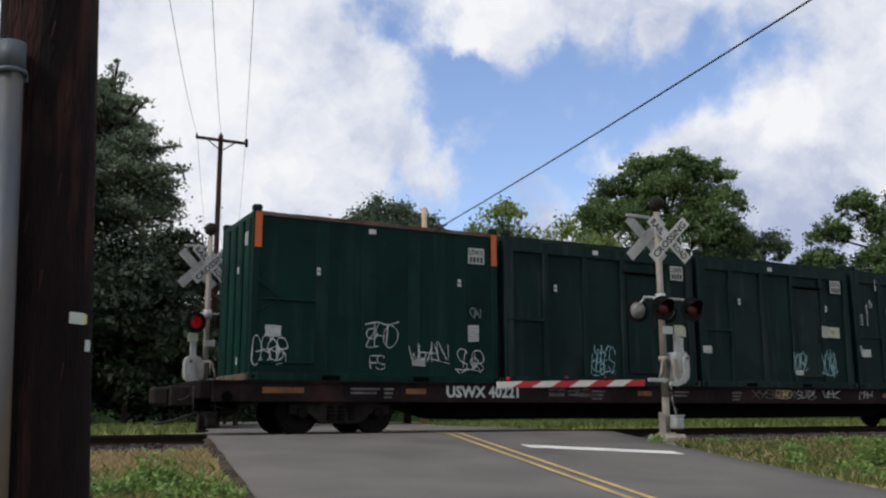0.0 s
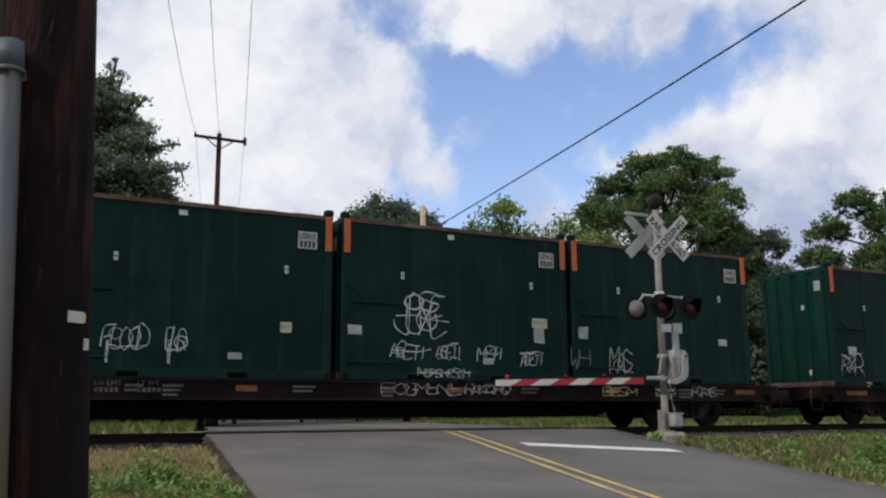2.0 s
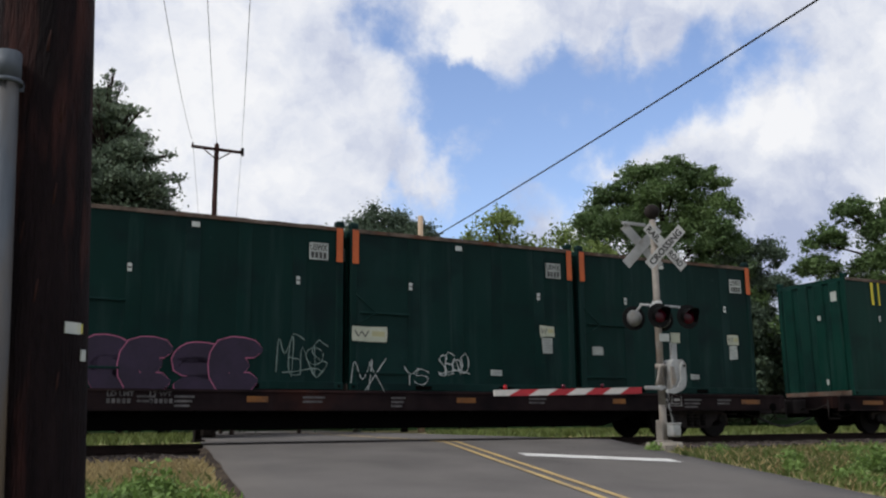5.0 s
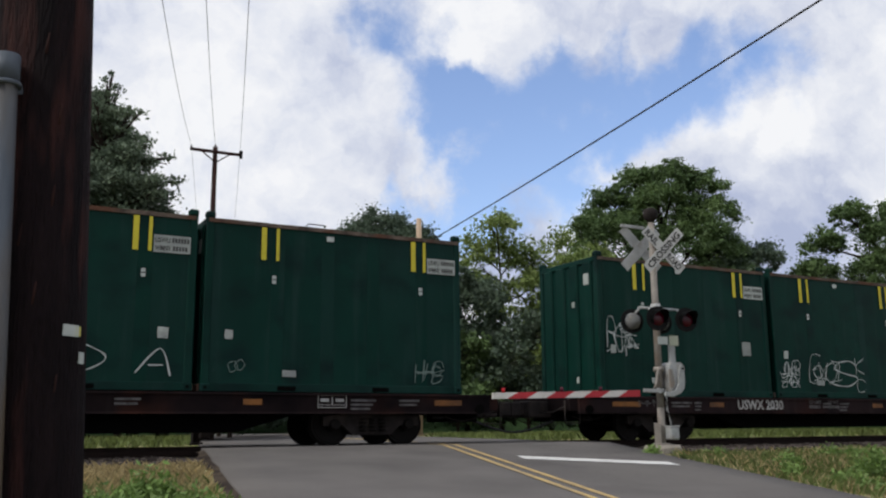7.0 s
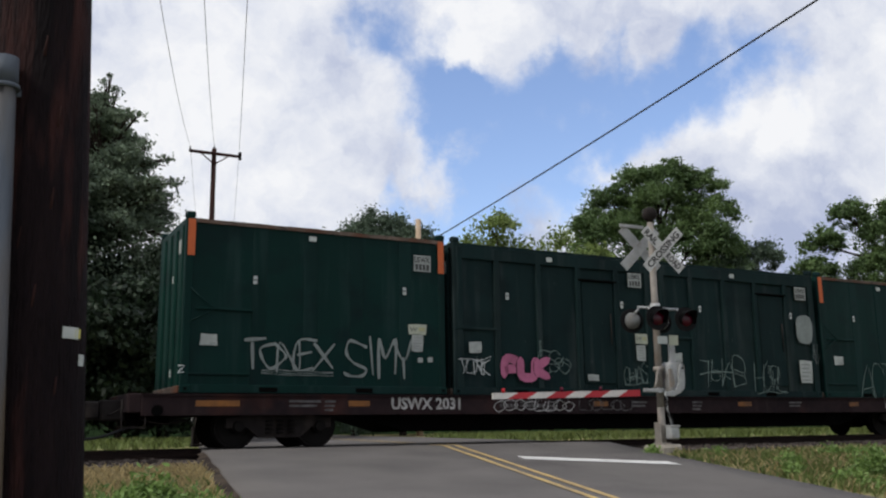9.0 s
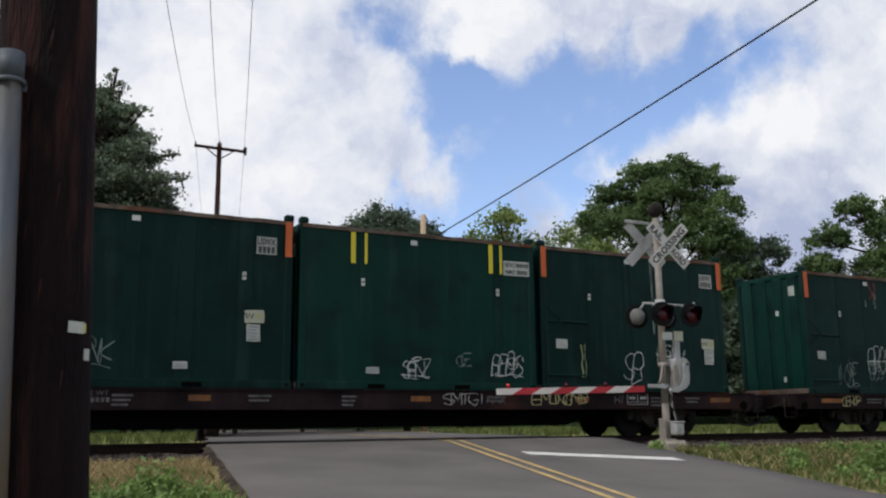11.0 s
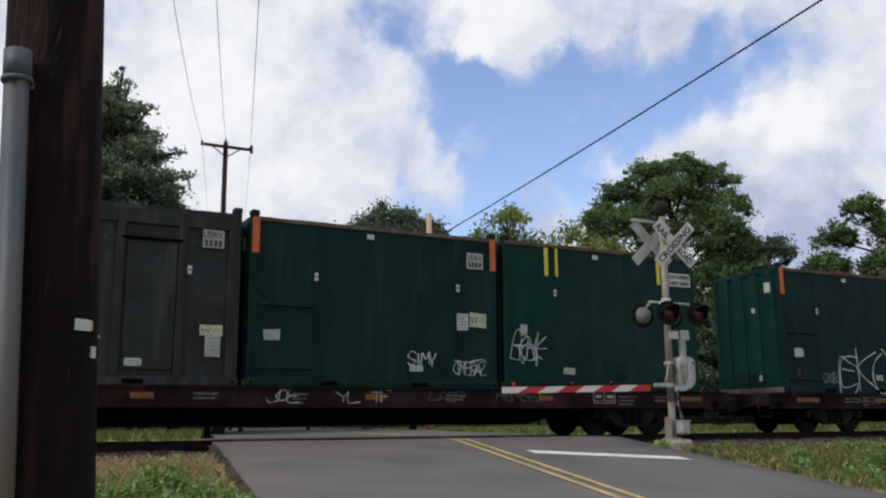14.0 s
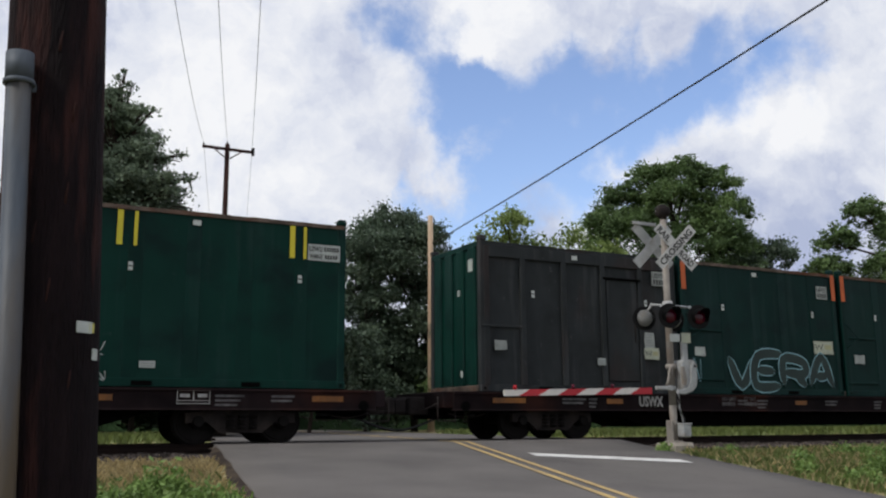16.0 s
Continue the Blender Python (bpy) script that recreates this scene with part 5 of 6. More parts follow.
def sill_scrawl(c, text, x, z, w, h, color):
    r = random.Random("%d %s %.2f" % (c, text, x))
    bm = bmesh.new()
    z0 = max(0.76, z)
    for k, line in enumerate(strokes(r, text, x, z0, w, min(z + h, 1.06) - z0)):
        ribbon(bm, smooth_line(line), 0.014, -1.3775 - 0.0007 * (k % 3))
    tagged(part("graffiti", bm, "spray_gold" if color == "gold" else color, FLEET[c][0], "scrawl along the sill"), kind="stuff")


def rounded(line, w):
    """Half-widths for a line with round ends."""
    n = len(line)
    return [w * math.sqrt(max(0.02, 1 - max(0, 1 - min(i, n - 1 - i) / 2.2) ** 2)) for i in range(n)]


def fat_ribbon(bm, line, w, y):
    L = []
    for i, ((x, z), ww) in enumerate(zip(line, rounded(line, w))):
        a, b = line[max(0, i - 1)], line[min(len(line) - 1, i + 1)]
        dx, dz = b[0] - a[0], b[1] - a[1]
        k = math.hypot(dx, dz) or 1
        L.append((bm.verts.new((x - dz / k * ww, y, z + dx / k * ww)), bm.verts.new((x + dz / k * ww, y, z - dx / k * ww))))
    for p, q in zip(L, L[1:]):
        bm.faces.new((p[0], p[1], q[1], q[0]))


def fat_letters(c, j, text, x, z, w, h, fill, line, thick=0.0135):
    """A piece: swollen letters with a filled body and a sprayed outline."""
    r = random.Random("%d %d %s" % (c, j, text))
    y = surface(c, j)
    thick = 0.022 if line == "red" or fill == "dark" else thick
    fat = (0.125 if fill == "dark" else 0.235) * min(w / len(text), h)
    b1, b2 = bmesh.new(), bmesh.new()
    cw = w / len(text)
    for i, ch in enumerate(text):
        for k, pts in enumerate(strokes(r, ch, x + cw * i + fat * 0.6, z + fat, cw - fat * 0.2, h - 2 * fat, 0.05, 0.95)):
            L = smooth_line(pts, per=4)
            fat_ribbon(b1, L, fat + thick * 1.5, y - 0.0030 * i - 0.0003 * k)
            fat_ribbon(b2, L, fat, y - 0.0030 * i - 0.0015 - 0.0003 * k)
    o = tagged(part("graffiti", b2, "spray_" + fill, FLEET[c][1][j], "%s sprayed fill of swollen letters" % fill), kind="stuff")
    tagged(part("outline", b1, "spray_" + line, o, "%s sprayed outline" % line), kind="stuff")


def blob(c, j, x, z, w, h, fill, line):
    """One rounded body of a two-row piece, with a thin dark outline and an inner stroke."""
    r = random.Random("%d %d %.2f" % (c, j, x))
    y = surface(c, j) - 0.0008 * r.random()
    n = 14
    ring = []
    x, z, w, h = x - 0.03, z - 0.03, w + 0.08, h + 0.06
    for i in range(n):
        u, v = math.cos(2 * math.pi * i / n), math.sin(2 * math.pi * i / n)
        k = r.uniform(0.92, 1.02) / (abs(u) ** 3.2 + abs(v) ** 3.2) ** (1 / 3.2)
        ring.append((x + w * (0.5 + 0.5 * k * u), z + h * (0.5 + 0.5 * k * v)))
    ring = smooth_line(ring, closed=True, per=3)
    bm = bmesh.new()
    bm.faces.new([bm.verts.new((px, y, pz)) for px, pz in ring[:-1]])
    o = tagged(part("graffiti", bm, "spray_" + fill, FLEET[c][1][j], "%s sprayed body of a piece" % fill), kind="stuff")
    bm = bmesh.new()
    ribbon(bm, ring, 0.010, y - 0.002)
    if fill != line:
        ribbon(bm, smooth_line([(x + w * 0.4, z + h * 0.68), (x + w * 0.62, z + h * 0.62), (x + w * 0.42, z + h * 0.4), (x + w * 0.6, z + h * 0.34)]), 0.010, y - 0.0026)
    tagged(part("outline", bm, "spray_" + line, o), kind="stuff")


def run(c, j, x, z, w, h, color):
    """Paint that was flung at the wall and ran."""
    r = random.Random("%d %d %.2f" % (c, j, x))
    bm = bmesh.new()
    y = surface(c, j)
    for k in range(3):
        if h > w:
            u = x + w * r.uniform(0.15, 0.85)
            pts = [(u + w * r.uniform(-0.2, 0.2), z + h * (1 - f / 5) * r.uniform(0.96, 1.0)) for f in range(6)]
        else:
            v = z + h * (0.2 + 0.3 * k)
            pts = [(x + w * f / 5, v + h * r.uniform(-0.2, 0.2)) for f in range(6)]
        ribbon(bm, smooth_line(pts), 0.011 * r.uniform(0.5, 1.2), y - 0.0007 * k)
    tagged(part("graffiti", bm, "spray_" + color, FLEET[c][1][j], "%s paint run" % color), kind="stuff")


def sheet(c, j, name, x, z, w, h, material, label):
    """A sticker with a slightly torn outline."""
    r = random.Random("%d %d %s %.2f" % (c, j, name, x))
    y = surface(c, j) - 0.004
    e = 0.05 * min(w, h)
    o = [(x + w * u + r.uniform(-e, e), z + h * v + r.uniform(-e, e)) for u, v in ((0, 0), (0.5, 0), (1, 0), (1, 0.5), (1, 1), (0.45, 1), (0, 1), (0, 0.5))]
    return part(name, prism(o, y, y + 0.004), material, FLEET[c][1][j], label), y


def sticker(c, j, x, z, w, h):
    o, y = sheet(c, j, "sticker", x, z, w, h, "sticker", "white sticker")
    part("print", bx(x + w * 0.56, x + w * 0.9, y - 0.002, y, z + h * 0.12, z + h * 0.22), "print_grey", o)


def small_plate_at(c, j, x, z, w, h):
    o, y = sheet(c, j, "small_plate", x, z, w, h, "sticker", "small white plate")
    for f in (0.3, 0.62):
        part("print", bx(x + w * 0.1, x + w * 0.9, y - 0.002, y, z + h * (f - 0.07), z + h * (f + 0.07)), "print_grey", o)


def notice(c, j, x, z, w, h):
    o, y = sheet(c, j, "notice", x, z, w, h, "sticker", "white notice sticker with grey print")
    for i in range(5):
        f = 0.12 + 0.17 * i
        part("print", bx(x + w * 0.12, x + w * (0.88 - 0.16 * (i % 2)), y - 0.002, y, z + h * f, z + h * (f + 0.06)), "print_grey", o)


def logo_sticker(c, j, x, z, w, h):
    """Pale sticker with a dark zigzag mark and a yellowish half."""
    o, y = sheet(c, j, "sticker", x, z, w, h, "pale_sticker", "pale yellowish sticker with a dark zigzag mark")
    bm = bmesh.new()
    ribbon(bm, [(x + w * u, z + h * v) for u, v in ((0.08, 0.75), (0.17, 0.32), (0.27, 0.68), (0.37, 0.32), (0.47, 0.75))], 0.07 * h, y - 0.002)
    part("mark", bm, "ink", o)
    part("print", bx(x + w * 0.56, x + w * 0.92, y - 0.002, y, z + h * 0.35, z + h * 0.7), "dull_yellow", o)


# ---- the flat car ----
CAR_END = 1.0          # deck beyond the first and last container
CAR_LEN = 3 * PITCH + LONG
WHEEL_R = 0.457
TRUCK = 2.15
AXLES = [TRUCK - 0.89, TRUCK + 0.89, CAR_LEN - TRUCK - 0.89, CAR_LEN - TRUCK + 0.89]


def wheelset_mesh():
    bm = bmesh.new()
    tube(bm, (0, -0.95, 0), (0, 0.95, 0), 0.08, n=12)
    for s in (-1, 1):
        tube(bm, (0, s * 0.70, 0), (0, s * 0.735, 0), WHEEL_R + 0.028, n=32)
        tube(bm, (0, s * 0.735, 0), (0, s * 0.83, 0), WHEEL_R, n=32)
        tube(bm, (0, s * 0.83, 0), (0, s * 0.84, 0), WHEEL_R - 0.06, WHEEL_R - 0.07, n=32)
        tube(bm, (0, s * 0.84, 0), (0, s * 0.93, 0), 0.16, 0.12, n=16)
        for k in range(3):
            a = 2.094 * k
            box(bm, 0.1 * math.cos(a) - 0.02, 0.1 * math.cos(a) + 0.02, *sorted((s * 0.92, s * 0.95)), 0.1 * math.sin(a) - 0.02, 0.1 * math.sin(a) + 0.02)
    return bm


def flatcar(front, rear):
    car = empty("flatcar", "dark brown steel flatcar with worn white lettering", "flatcar", "cars of the train")
    x0, x1 = -CAR_END, CAR_LEN + CAR_END
    for s in (-1, 1):
        bm = bx(x0 + 0.25, x1 - 0.25, *sorted((s * 1.30, s * 1.37)), 0.70, DECK - 0.01, bevel=0.012)
        box(bm, x0 + 0.25, x1 - 0.25, *sorted((s * 1.28, s * 1.41)), DECK - 0.06, DECK - 0.012)
        box(bm, x0 + 0.25, x1 - 0.25, *sorted((s * 1.2, s * 1.40)), 0.68, 0.72)
        part("side_sill", bm, "sill", car)
    part("deck", bx(x0 + 0.2, x1 - 0.2, -1.29, 1.29, 1.03, DECK - 0.014), "sill", car)
    # sill and bearers coloured black to draw the shade below the deck
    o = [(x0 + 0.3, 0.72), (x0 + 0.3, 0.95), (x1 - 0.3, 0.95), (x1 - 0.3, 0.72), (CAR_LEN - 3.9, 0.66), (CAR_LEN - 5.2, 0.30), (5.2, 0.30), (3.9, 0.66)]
    part("centre_sill", prism(o, -0.95, 0.95), "under", car, "deep centre sill, blackened as if in shade")
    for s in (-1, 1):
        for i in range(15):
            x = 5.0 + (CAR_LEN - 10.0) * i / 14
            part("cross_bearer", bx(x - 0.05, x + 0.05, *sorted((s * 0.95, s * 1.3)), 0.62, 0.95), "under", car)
    for e, s, reach in ((x0, -1, front), (x1, 1, rear)):
        part("end_beam", bx(*sorted((e, e - s * 0.28)), -1.32, 1.32, 0.74, DECK - 0.01, bevel=0.02), "sill", car)
        bm = bx(*sorted((e - s * 0.3, e + s * (reach - 0.15))), -0.13, 0.13, 0.68, 0.93, bevel=0.02)
        box(bm, *sorted((e + s * (reach - 0.32), e + s * (reach + 0.02))), -0.24, 0.20, 0.62, 1.0, bevel=0.05)
        box(bm, *sorted((e - s * 0.2, e + s * reach * 0.55)), -0.36, 0.36, 0.60, 1.02, bevel=0.03)
        part("coupler", bm, "truck", car, "cast coupler")
        pts = [Vector((e + s * (-1.3 + (1.3 + reach) * k / 12), -0.45 + 0.1 * (k / 12), 0.60 - 0.36 * (0.5 - 0.5 * math.cos(math.pi * max(0, k - 3) / 9)))) for k in range(13)]
        part("air_hose", pipe_path(pts, 0.030, 8), "cable", car, "black air hose")
        pts = [Vector((e + s * 0.1, -1.25, 1.0)), Vector((e + s * 0.1, -1.25, 0.45)), Vector((e - s * 0.35, -1.25, 0.45)), Vector((e - s * 0.35, -1.25, 0.75))]
        part("step", pipe_path(pts, 0.02, 6), "truck", car)
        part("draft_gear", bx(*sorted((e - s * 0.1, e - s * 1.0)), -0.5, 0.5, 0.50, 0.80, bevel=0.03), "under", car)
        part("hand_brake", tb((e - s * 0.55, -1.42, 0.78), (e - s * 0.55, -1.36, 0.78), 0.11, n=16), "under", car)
        pts = [Vector((e - s * (0.3 + 0.25 * k), -1.0, 0.62 - 0.10 * math.sin(math.pi * k / 4))) for k in range(5)]
        part("brake_chain", pipe_path(pts, 0.014, 6), "truck", car)
        bm = pipe_path([Vector((e + s * 0.06, -1.2, 0.86)), Vector((e + s * 0.22, -0.9, 0.72)), Vector((e + s * 0.22, 0.9, 0.72))], 0.018, 6)
        part("uncoupling_lever", bm, "truck", car)
    for xc in (TRUCK, CAR_LEN - TRUCK):
        t = part("truck", bx(xc - 0.22, xc + 0.22, -1.05, 1.05, 0.42, 0.68, bevel=0.03), "truck", car, "dusty cast truck with springs")
        for s in (-1, 1):
            o = [(-1.15, 0.42), (-1.15, 0.62), (-0.80, 0.66), (-0.45, 0.78), (0.45, 0.78), (0.80, 0.66), (1.15, 0.62), (1.15, 0.42), (0.72, 0.44), (0.45, 0.22), (-0.45, 0.22), (-0.72, 0.44)]
            bm = prism([(xc + a, b) for a, b in o], *sorted((s * 0.96, s * 1.08)))
            f = part("side_frame", bm, "truck", t)
            for k in (-0.24, 0.0, 0.24):
                bm = bmesh.new()
                for j in range(4):
                    tube(bm, (xc + k, s * 1.12, 0.30 + 0.08 * j), (xc + k, s * 1.12, 0.345 + 0.08 * j), 0.085, n=10)
                part("spring", bm, "wheel", f)
            for k in (-0.89, 0.89):
                part("bearing", tb((xc + k, s * 1.0, WHEEL_R), (xc + k, s * 1.17, WHEEL_R), 0.13, 0.11, n=14), "wheel", f)
        part("brake_beam", bx(xc - 0.6, xc + 0.6, -0.5, 0.5, 0.28, 0.36), "under", t)
    # reflectors and small lettering along the sill
    for k, (f, w, m) in enumerate(((0.03, 0.9, "amber"), (0.155, 0.5, "amber"), (0.42, 0.45, "amber"), (0.62, 0.5, "amber"), (0.80, 0.4, "amber"), (0.985, 0.7, "amber"))):
        x = f * CAR_LEN
        part("reflector", bx(x - w / 2, x + w / 2, -1.376, -1.370, 0.86, 0.98), m, car, "dull amber reflector")
    for k, (f, w) in enumerate(((0.105, 0.7), (0.128, 0.25), (0.33, 0.35), (0.36, 0.4), (0.47, 0.5), (0.55, 0.35), (0.70, 0.5), (0.90, 0.6), (0.945, 0.5))):
        x = f * CAR_LEN
        bm = bmesh.new()
        for j in range(2 + k % 2):
            box(bm, x - w / 2, x + w * (0.5 - 0.12 * j), -1.376, -1.370, 0.94 - 0.09 * j, 0.985 - 0.09 * j)
        part("small_print", bm, "faint", car, "worn small print")
    for x, words in ((7.45, "LD LMT"), (8.25, "LT WT")):
        lettering("small_print", words, 0.13, Matrix.Translation((x, -1.373, 0.97)), "faint", car, width=0.085 * len(words))
        bm = bmesh.new()
        for j in range(5):
            box(bm, x + 0.095 * j, x + 0.095 * j + 0.065, -1.376, -1.370, 0.83, 0.92)
        tagged(part("small_print", bm, "faint", car), kind="stuff")
    # notice panel with a white border
    x = 0.935 * CAR_LEN - 1.6
    bm = bmesh.new()
    for a in ((x - 0.33, x + 0.33, 1.06, 1.075), (x - 0.33, x + 0.33, 0.80, 0.815), (x - 0.33, x - 0.315, 0.80, 1.075), (x + 0.315, x + 0.33, 0.80, 1.075), (x - 0.01, x + 0.01, 0.86, 1.06), (x - 0.31, x + 0.31, 0.86, 0.872), (x - 0.27, x - 0.08, 0.93, 1.0), (x + 0.08, x + 0.27, 0.93, 1.0)):
        box(bm, a[0], a[1], -1.376, -1.370, a[2], a[3])
    part("notice_panel", bm, "dull_white", car, "white-bordered notice panel")
    ws = None
    for ax in AXLES:
        if ws is None:
            w = ws = part("wheelset", wheelset_mesh(), "wheel", car, "steel wheelset")
        else:
            w = new("wheelset", ws.data); w.parent = car; tagged(w, "steel wheelset")
        w.location = (ax, 0, WHEEL_R)
    return car


# car start places, kinds of container (o: orange corners, d: old dark, e: old grey, y: yellow stripes) and lettering
CAR_X = [5.25, 32.86, 61.12, 90.62, 119.4, 148.28, 176.42, 204.8, 232.89, 261.06, 289.13, 317.37]
LOADS = ["oddd", "oooo", "oooo", "oooo", "yoyy", "yyyy", "oddo", "yoyo", "ooyy", "oeoy", "oyyy", "eooo"]
NAMES = ["USWX 40221", "USWX 40048", "USWX 20230", "USWX", "USWX 20233", "USWX 2030", "USWX 2031", "", "USWX 40036", "USWX 40139", "USWX 0135", "USWX"]
FLEET = []


def make_train():
    proto = {"o": container("orange", "green", "dark green steel waste container with orange corner stripes and graffiti"),
             "d": container("dark", "grey_green", "old dark grey-green waste container with ribbed sides"),
             "e": container("dark", "grey_old", "old weathered grey waste container with ribbed sides"),
             "y": container("striped", "green_new_and_lit", "green steel waste container with yellow stripes")}
    used = set()
    for c, load in enumerate(LOADS):
        boxes = []
        for j, k in enumerate(load):
            if k in used:
                boxes.append(None)
            else:
                used.add(k)
                boxes.append(proto[k])
        # copies are drawn before any scrawl is added
        FLEET.append([None, boxes, load])
    for c, row in enumerate(FLEET):
        gaps = [(CAR_X[k + 1] - CAR_X[k] - CAR_LEN - 2 * CAR_END) / 2 if 0 <= k < len(CAR_X) - 1 else 0.7 for k in (c - 1, c)]
        row[0] = flatcar(*gaps)
        row[1] = [b or copy_thing(proto[k], Matrix()) for b, k in zip(row[1], row[2])]
    for c, txt in enumerate(NAMES):
        if txt:
            lettering("car_number", txt, 0.36, Matrix.Translation((4.62, -1.374, 0.80)), "white" if c < 2 else "faint" if c == 2 else "dull_white", FLEET[c][0], width=1.95 * len(txt) / 10)
        else:
            bm = cells(bmesh.new(), 4.62, 6.57, 0.80, 1.05, 9, -1.371)
            part("car_number", bm, "faint", FLEET[c][0])

make_train()

# ---- paint, stickers and plates on the containers, car by car ----
sticker(0, 0, 0.32, 0.92, 0.35, 0.24)
scrawl(0, 0, "DSOB", 0.06, 0.35, 0.74, 0.57, "white")
scrawl(0, 0, "ZHO", 2.61, 0.79, 0.75, 0.49, "white")
scrawl(0, 0, "FS", 2.73, 0.26, 0.35, 0.31, "white")
scrawl(0, 0, "WHAN", 3.69, 0.48, 1.02, 0.41, "white")
small_plate_at(0, 0, 3.77, 0.37, 0.33, 0.15)
scrawl(0, 0, "SUB", 4.91, 0.29, 0.69, 0.51, "white")
notice(0, 0, 5.22, 0.97, 0.30, 0.38)
scrawl(0, 0, "ON", 5.29, 1.54, 0.28, 0.24, "grey")
scrawl(0, 1, "HHSES", 2.53, 0.32, 0.72, 0.56, "blue")
scrawl(0, 1, "WV", 2.63, 0.81, 0.44, 0.20, "blue")
logo_sticker(0, 1, 5.29, 1.30, 0.39, 0.28)
notice(0, 1, 5.27, 0.88, 0.31, 0.40)
scrawl(0, 1, "JIMY", 4.86, 0.36, 0.82, 0.45, "white")
sticker(0, 2, 0.05, 0.91, 0.31, 0.19)
scrawl(0, 2, "XOXRX", 3.47, 0.50, 0.57, 0.53, "blue")
scrawl(0, 2, "XKXWA", 4.66, 0.39, 0.63, 0.70, "blue")
notice(0, 2, 4.74, 1.49, 0.31, 0.33)
logo_sticker(0, 2, 5.07, 1.50, 0.43, 0.31)
small_plate_at(0, 2, 3.54, 0.37, 0.31, 0.13)
sticker(0, 3, 0.19, 0.95, 0.36, 0.23)
run(0, 3, 0.18, 1.92, 0.15, 0.35, "white")
run(0, 3, 0.49, 1.91, 0.10, 0.67, "white")
run(0, 3, 0.97, 3.03, 0.19, 0.35, "white")
run(0, 3, 0.63, 2.48, 0.23, 0.25, "white")
run(0, 3, 0.05, 0.97, 0.18, 0.33, "white")
logo_sticker(0, 3, 5.03, 1.04, 0.42, 0.27)
notice(0, 3, 5.11, 0.64, 0.33, 0.38)
small_plate_at(0, 3, 3.52, 0.38, 0.33, 0.13)
scrawl(1, 0, "SOD", 0.10, 0.35, 0.38, 0.84, "white")
scrawl(1, 0, "KEK", 0.51, 0.40, 0.48, 0.85, "white")
sticker(1, 0, 0.40, 1.00, 0.18, 0.21)
scrawl(1, 0, "RSMRZ", 1.15, 0.02, 2.67, 1.13, "white", 0.017)
scrawl(1, 0, "GENTEX", 3.74, 0.34, 1.09, 0.62, "white")
logo_sticker(1, 0, 5.19, 1.48, 0.42, 0.27)
notice(1, 0, 5.19, 1.09, 0.28, 0.36)
logo_sticker(1, 1, 0.26, 1.46, 0.47, 0.26)
notice(1, 1, 0.33, 1.09, 0.28, 0.39)
scrawl(1, 1, "PLUSH", 0.10, 0.32, 0.73, 0.62, "white")
scrawl(1, 1, "FLOOD", 1.33, 0.57, 0.89, 0.45, "white")
run(1, 1, 1.38, 0.28, 0.08, 0.44, "white")
scrawl(1, 1, "FLR", 2.54, 0.55, 0.38, 0.46, "white")
run(1, 1, 2.56, 0.28, 0.10, 0.42, "white")
small_plate_at(1, 1, 3.79, 0.40, 0.29, 0.13)
logo_sticker(1, 1, 4.90, 0.99, 0.24, 0.22)
sticker(1, 2, 0.15, 1.00, 0.33, 0.20)
scrawl(1, 2, "JUXE", 1.27, 1.07, 1.31, 0.83, "white", 0.017)
scrawl(1, 2, "OS", 1.54, 1.59, 0.86, 0.45, "white", 0.02)
scrawl(1, 2, "ACETI", 1.18, 0.49, 0.94, 0.34, "white")
scrawl(1, 2, "ACETI", 2.35, 0.50, 0.70, 0.33, "white")
scrawl(1, 2, "METI", 3.46, 0.49, 0.74, 0.34, "white")
scrawl(1, 2, "ACETI", 4.66, 0.40, 0.67, 0.29, "white")
scrawl(1, 2, "MOMSHESSH", 1.89, 0.08, 1.40, 0.19, "white", 0.010)
logo_sticker(1, 2, 5.00, 1.31, 0.45, 0.25)
notice(1, 2, 5.05, 0.95, 0.30, 0.38)
small_plate_at(1, 2, 3.59, 0.40, 0.29, 0.14)
sticker(1, 3, 0.18, 1.09, 0.29, 0.31)
scrawl(1, 3, "WH", -0.09, 0.39, 0.55, 0.48, "grey")
scrawl(1, 3, "MAS", 1.12, 0.27, 0.70, 0.59, "white")
sticker(1, 3, 4.89, 1.05, 0.29, 0.18)
sticker(2, 0, 0.60, 0.93, 0.35, 0.25)
scrawl(2, 0, "RXR", 0.27, 0.31, 0.94, 0.59, "white")
scrawl(2, 0, "MEGAE", 2.85, 0.26, 0.83, 0.45, "white")
scrawl(2, 0, "EE", 3.49, 0.27, 0.81, 0.34, "white")
run(2, 0, 2.26, 0.27, 0.53, 0.27, "white")
logo_sticker(2, 0, 5.19, 1.19, 0.46, 0.23)
notice(2, 0, 5.24, 0.82, 0.29, 0.38)
scrawl(2, 0, "OG", 4.89, 0.05, 0.92, 0.77, "white", 0.017)
scrawl(2, 0, "GO", 5.04, 0.14, 0.61, 0.56, "white", 0.018)
scrawl(2, 0, "Z", 1.30, -0.02, 0.16, 0.14, "white")
sticker(2, 1, 0.54, 0.96, 0.37, 0.24)
scrawl(2, 1, "SXNY", 0.14, 0.25, 0.99, 0.59, "lime")
scrawl(2, 1, "CARNAY", 1.34, 0.27, 1.16, 0.56, "white")
scrawl(2, 1, "HOUND", 2.72, 0.35, 0.74, 0.41, "white")
scrawl(2, 1, "PARY", 3.88, 0.50, 0.67, 0.37, "white")
small_plate_at(2, 1, 3.94, 0.32, 0.29, 0.13)
scrawl(2, 2, "MXESK", 0.39, 1.78, 0.63, 0.80, "grey")
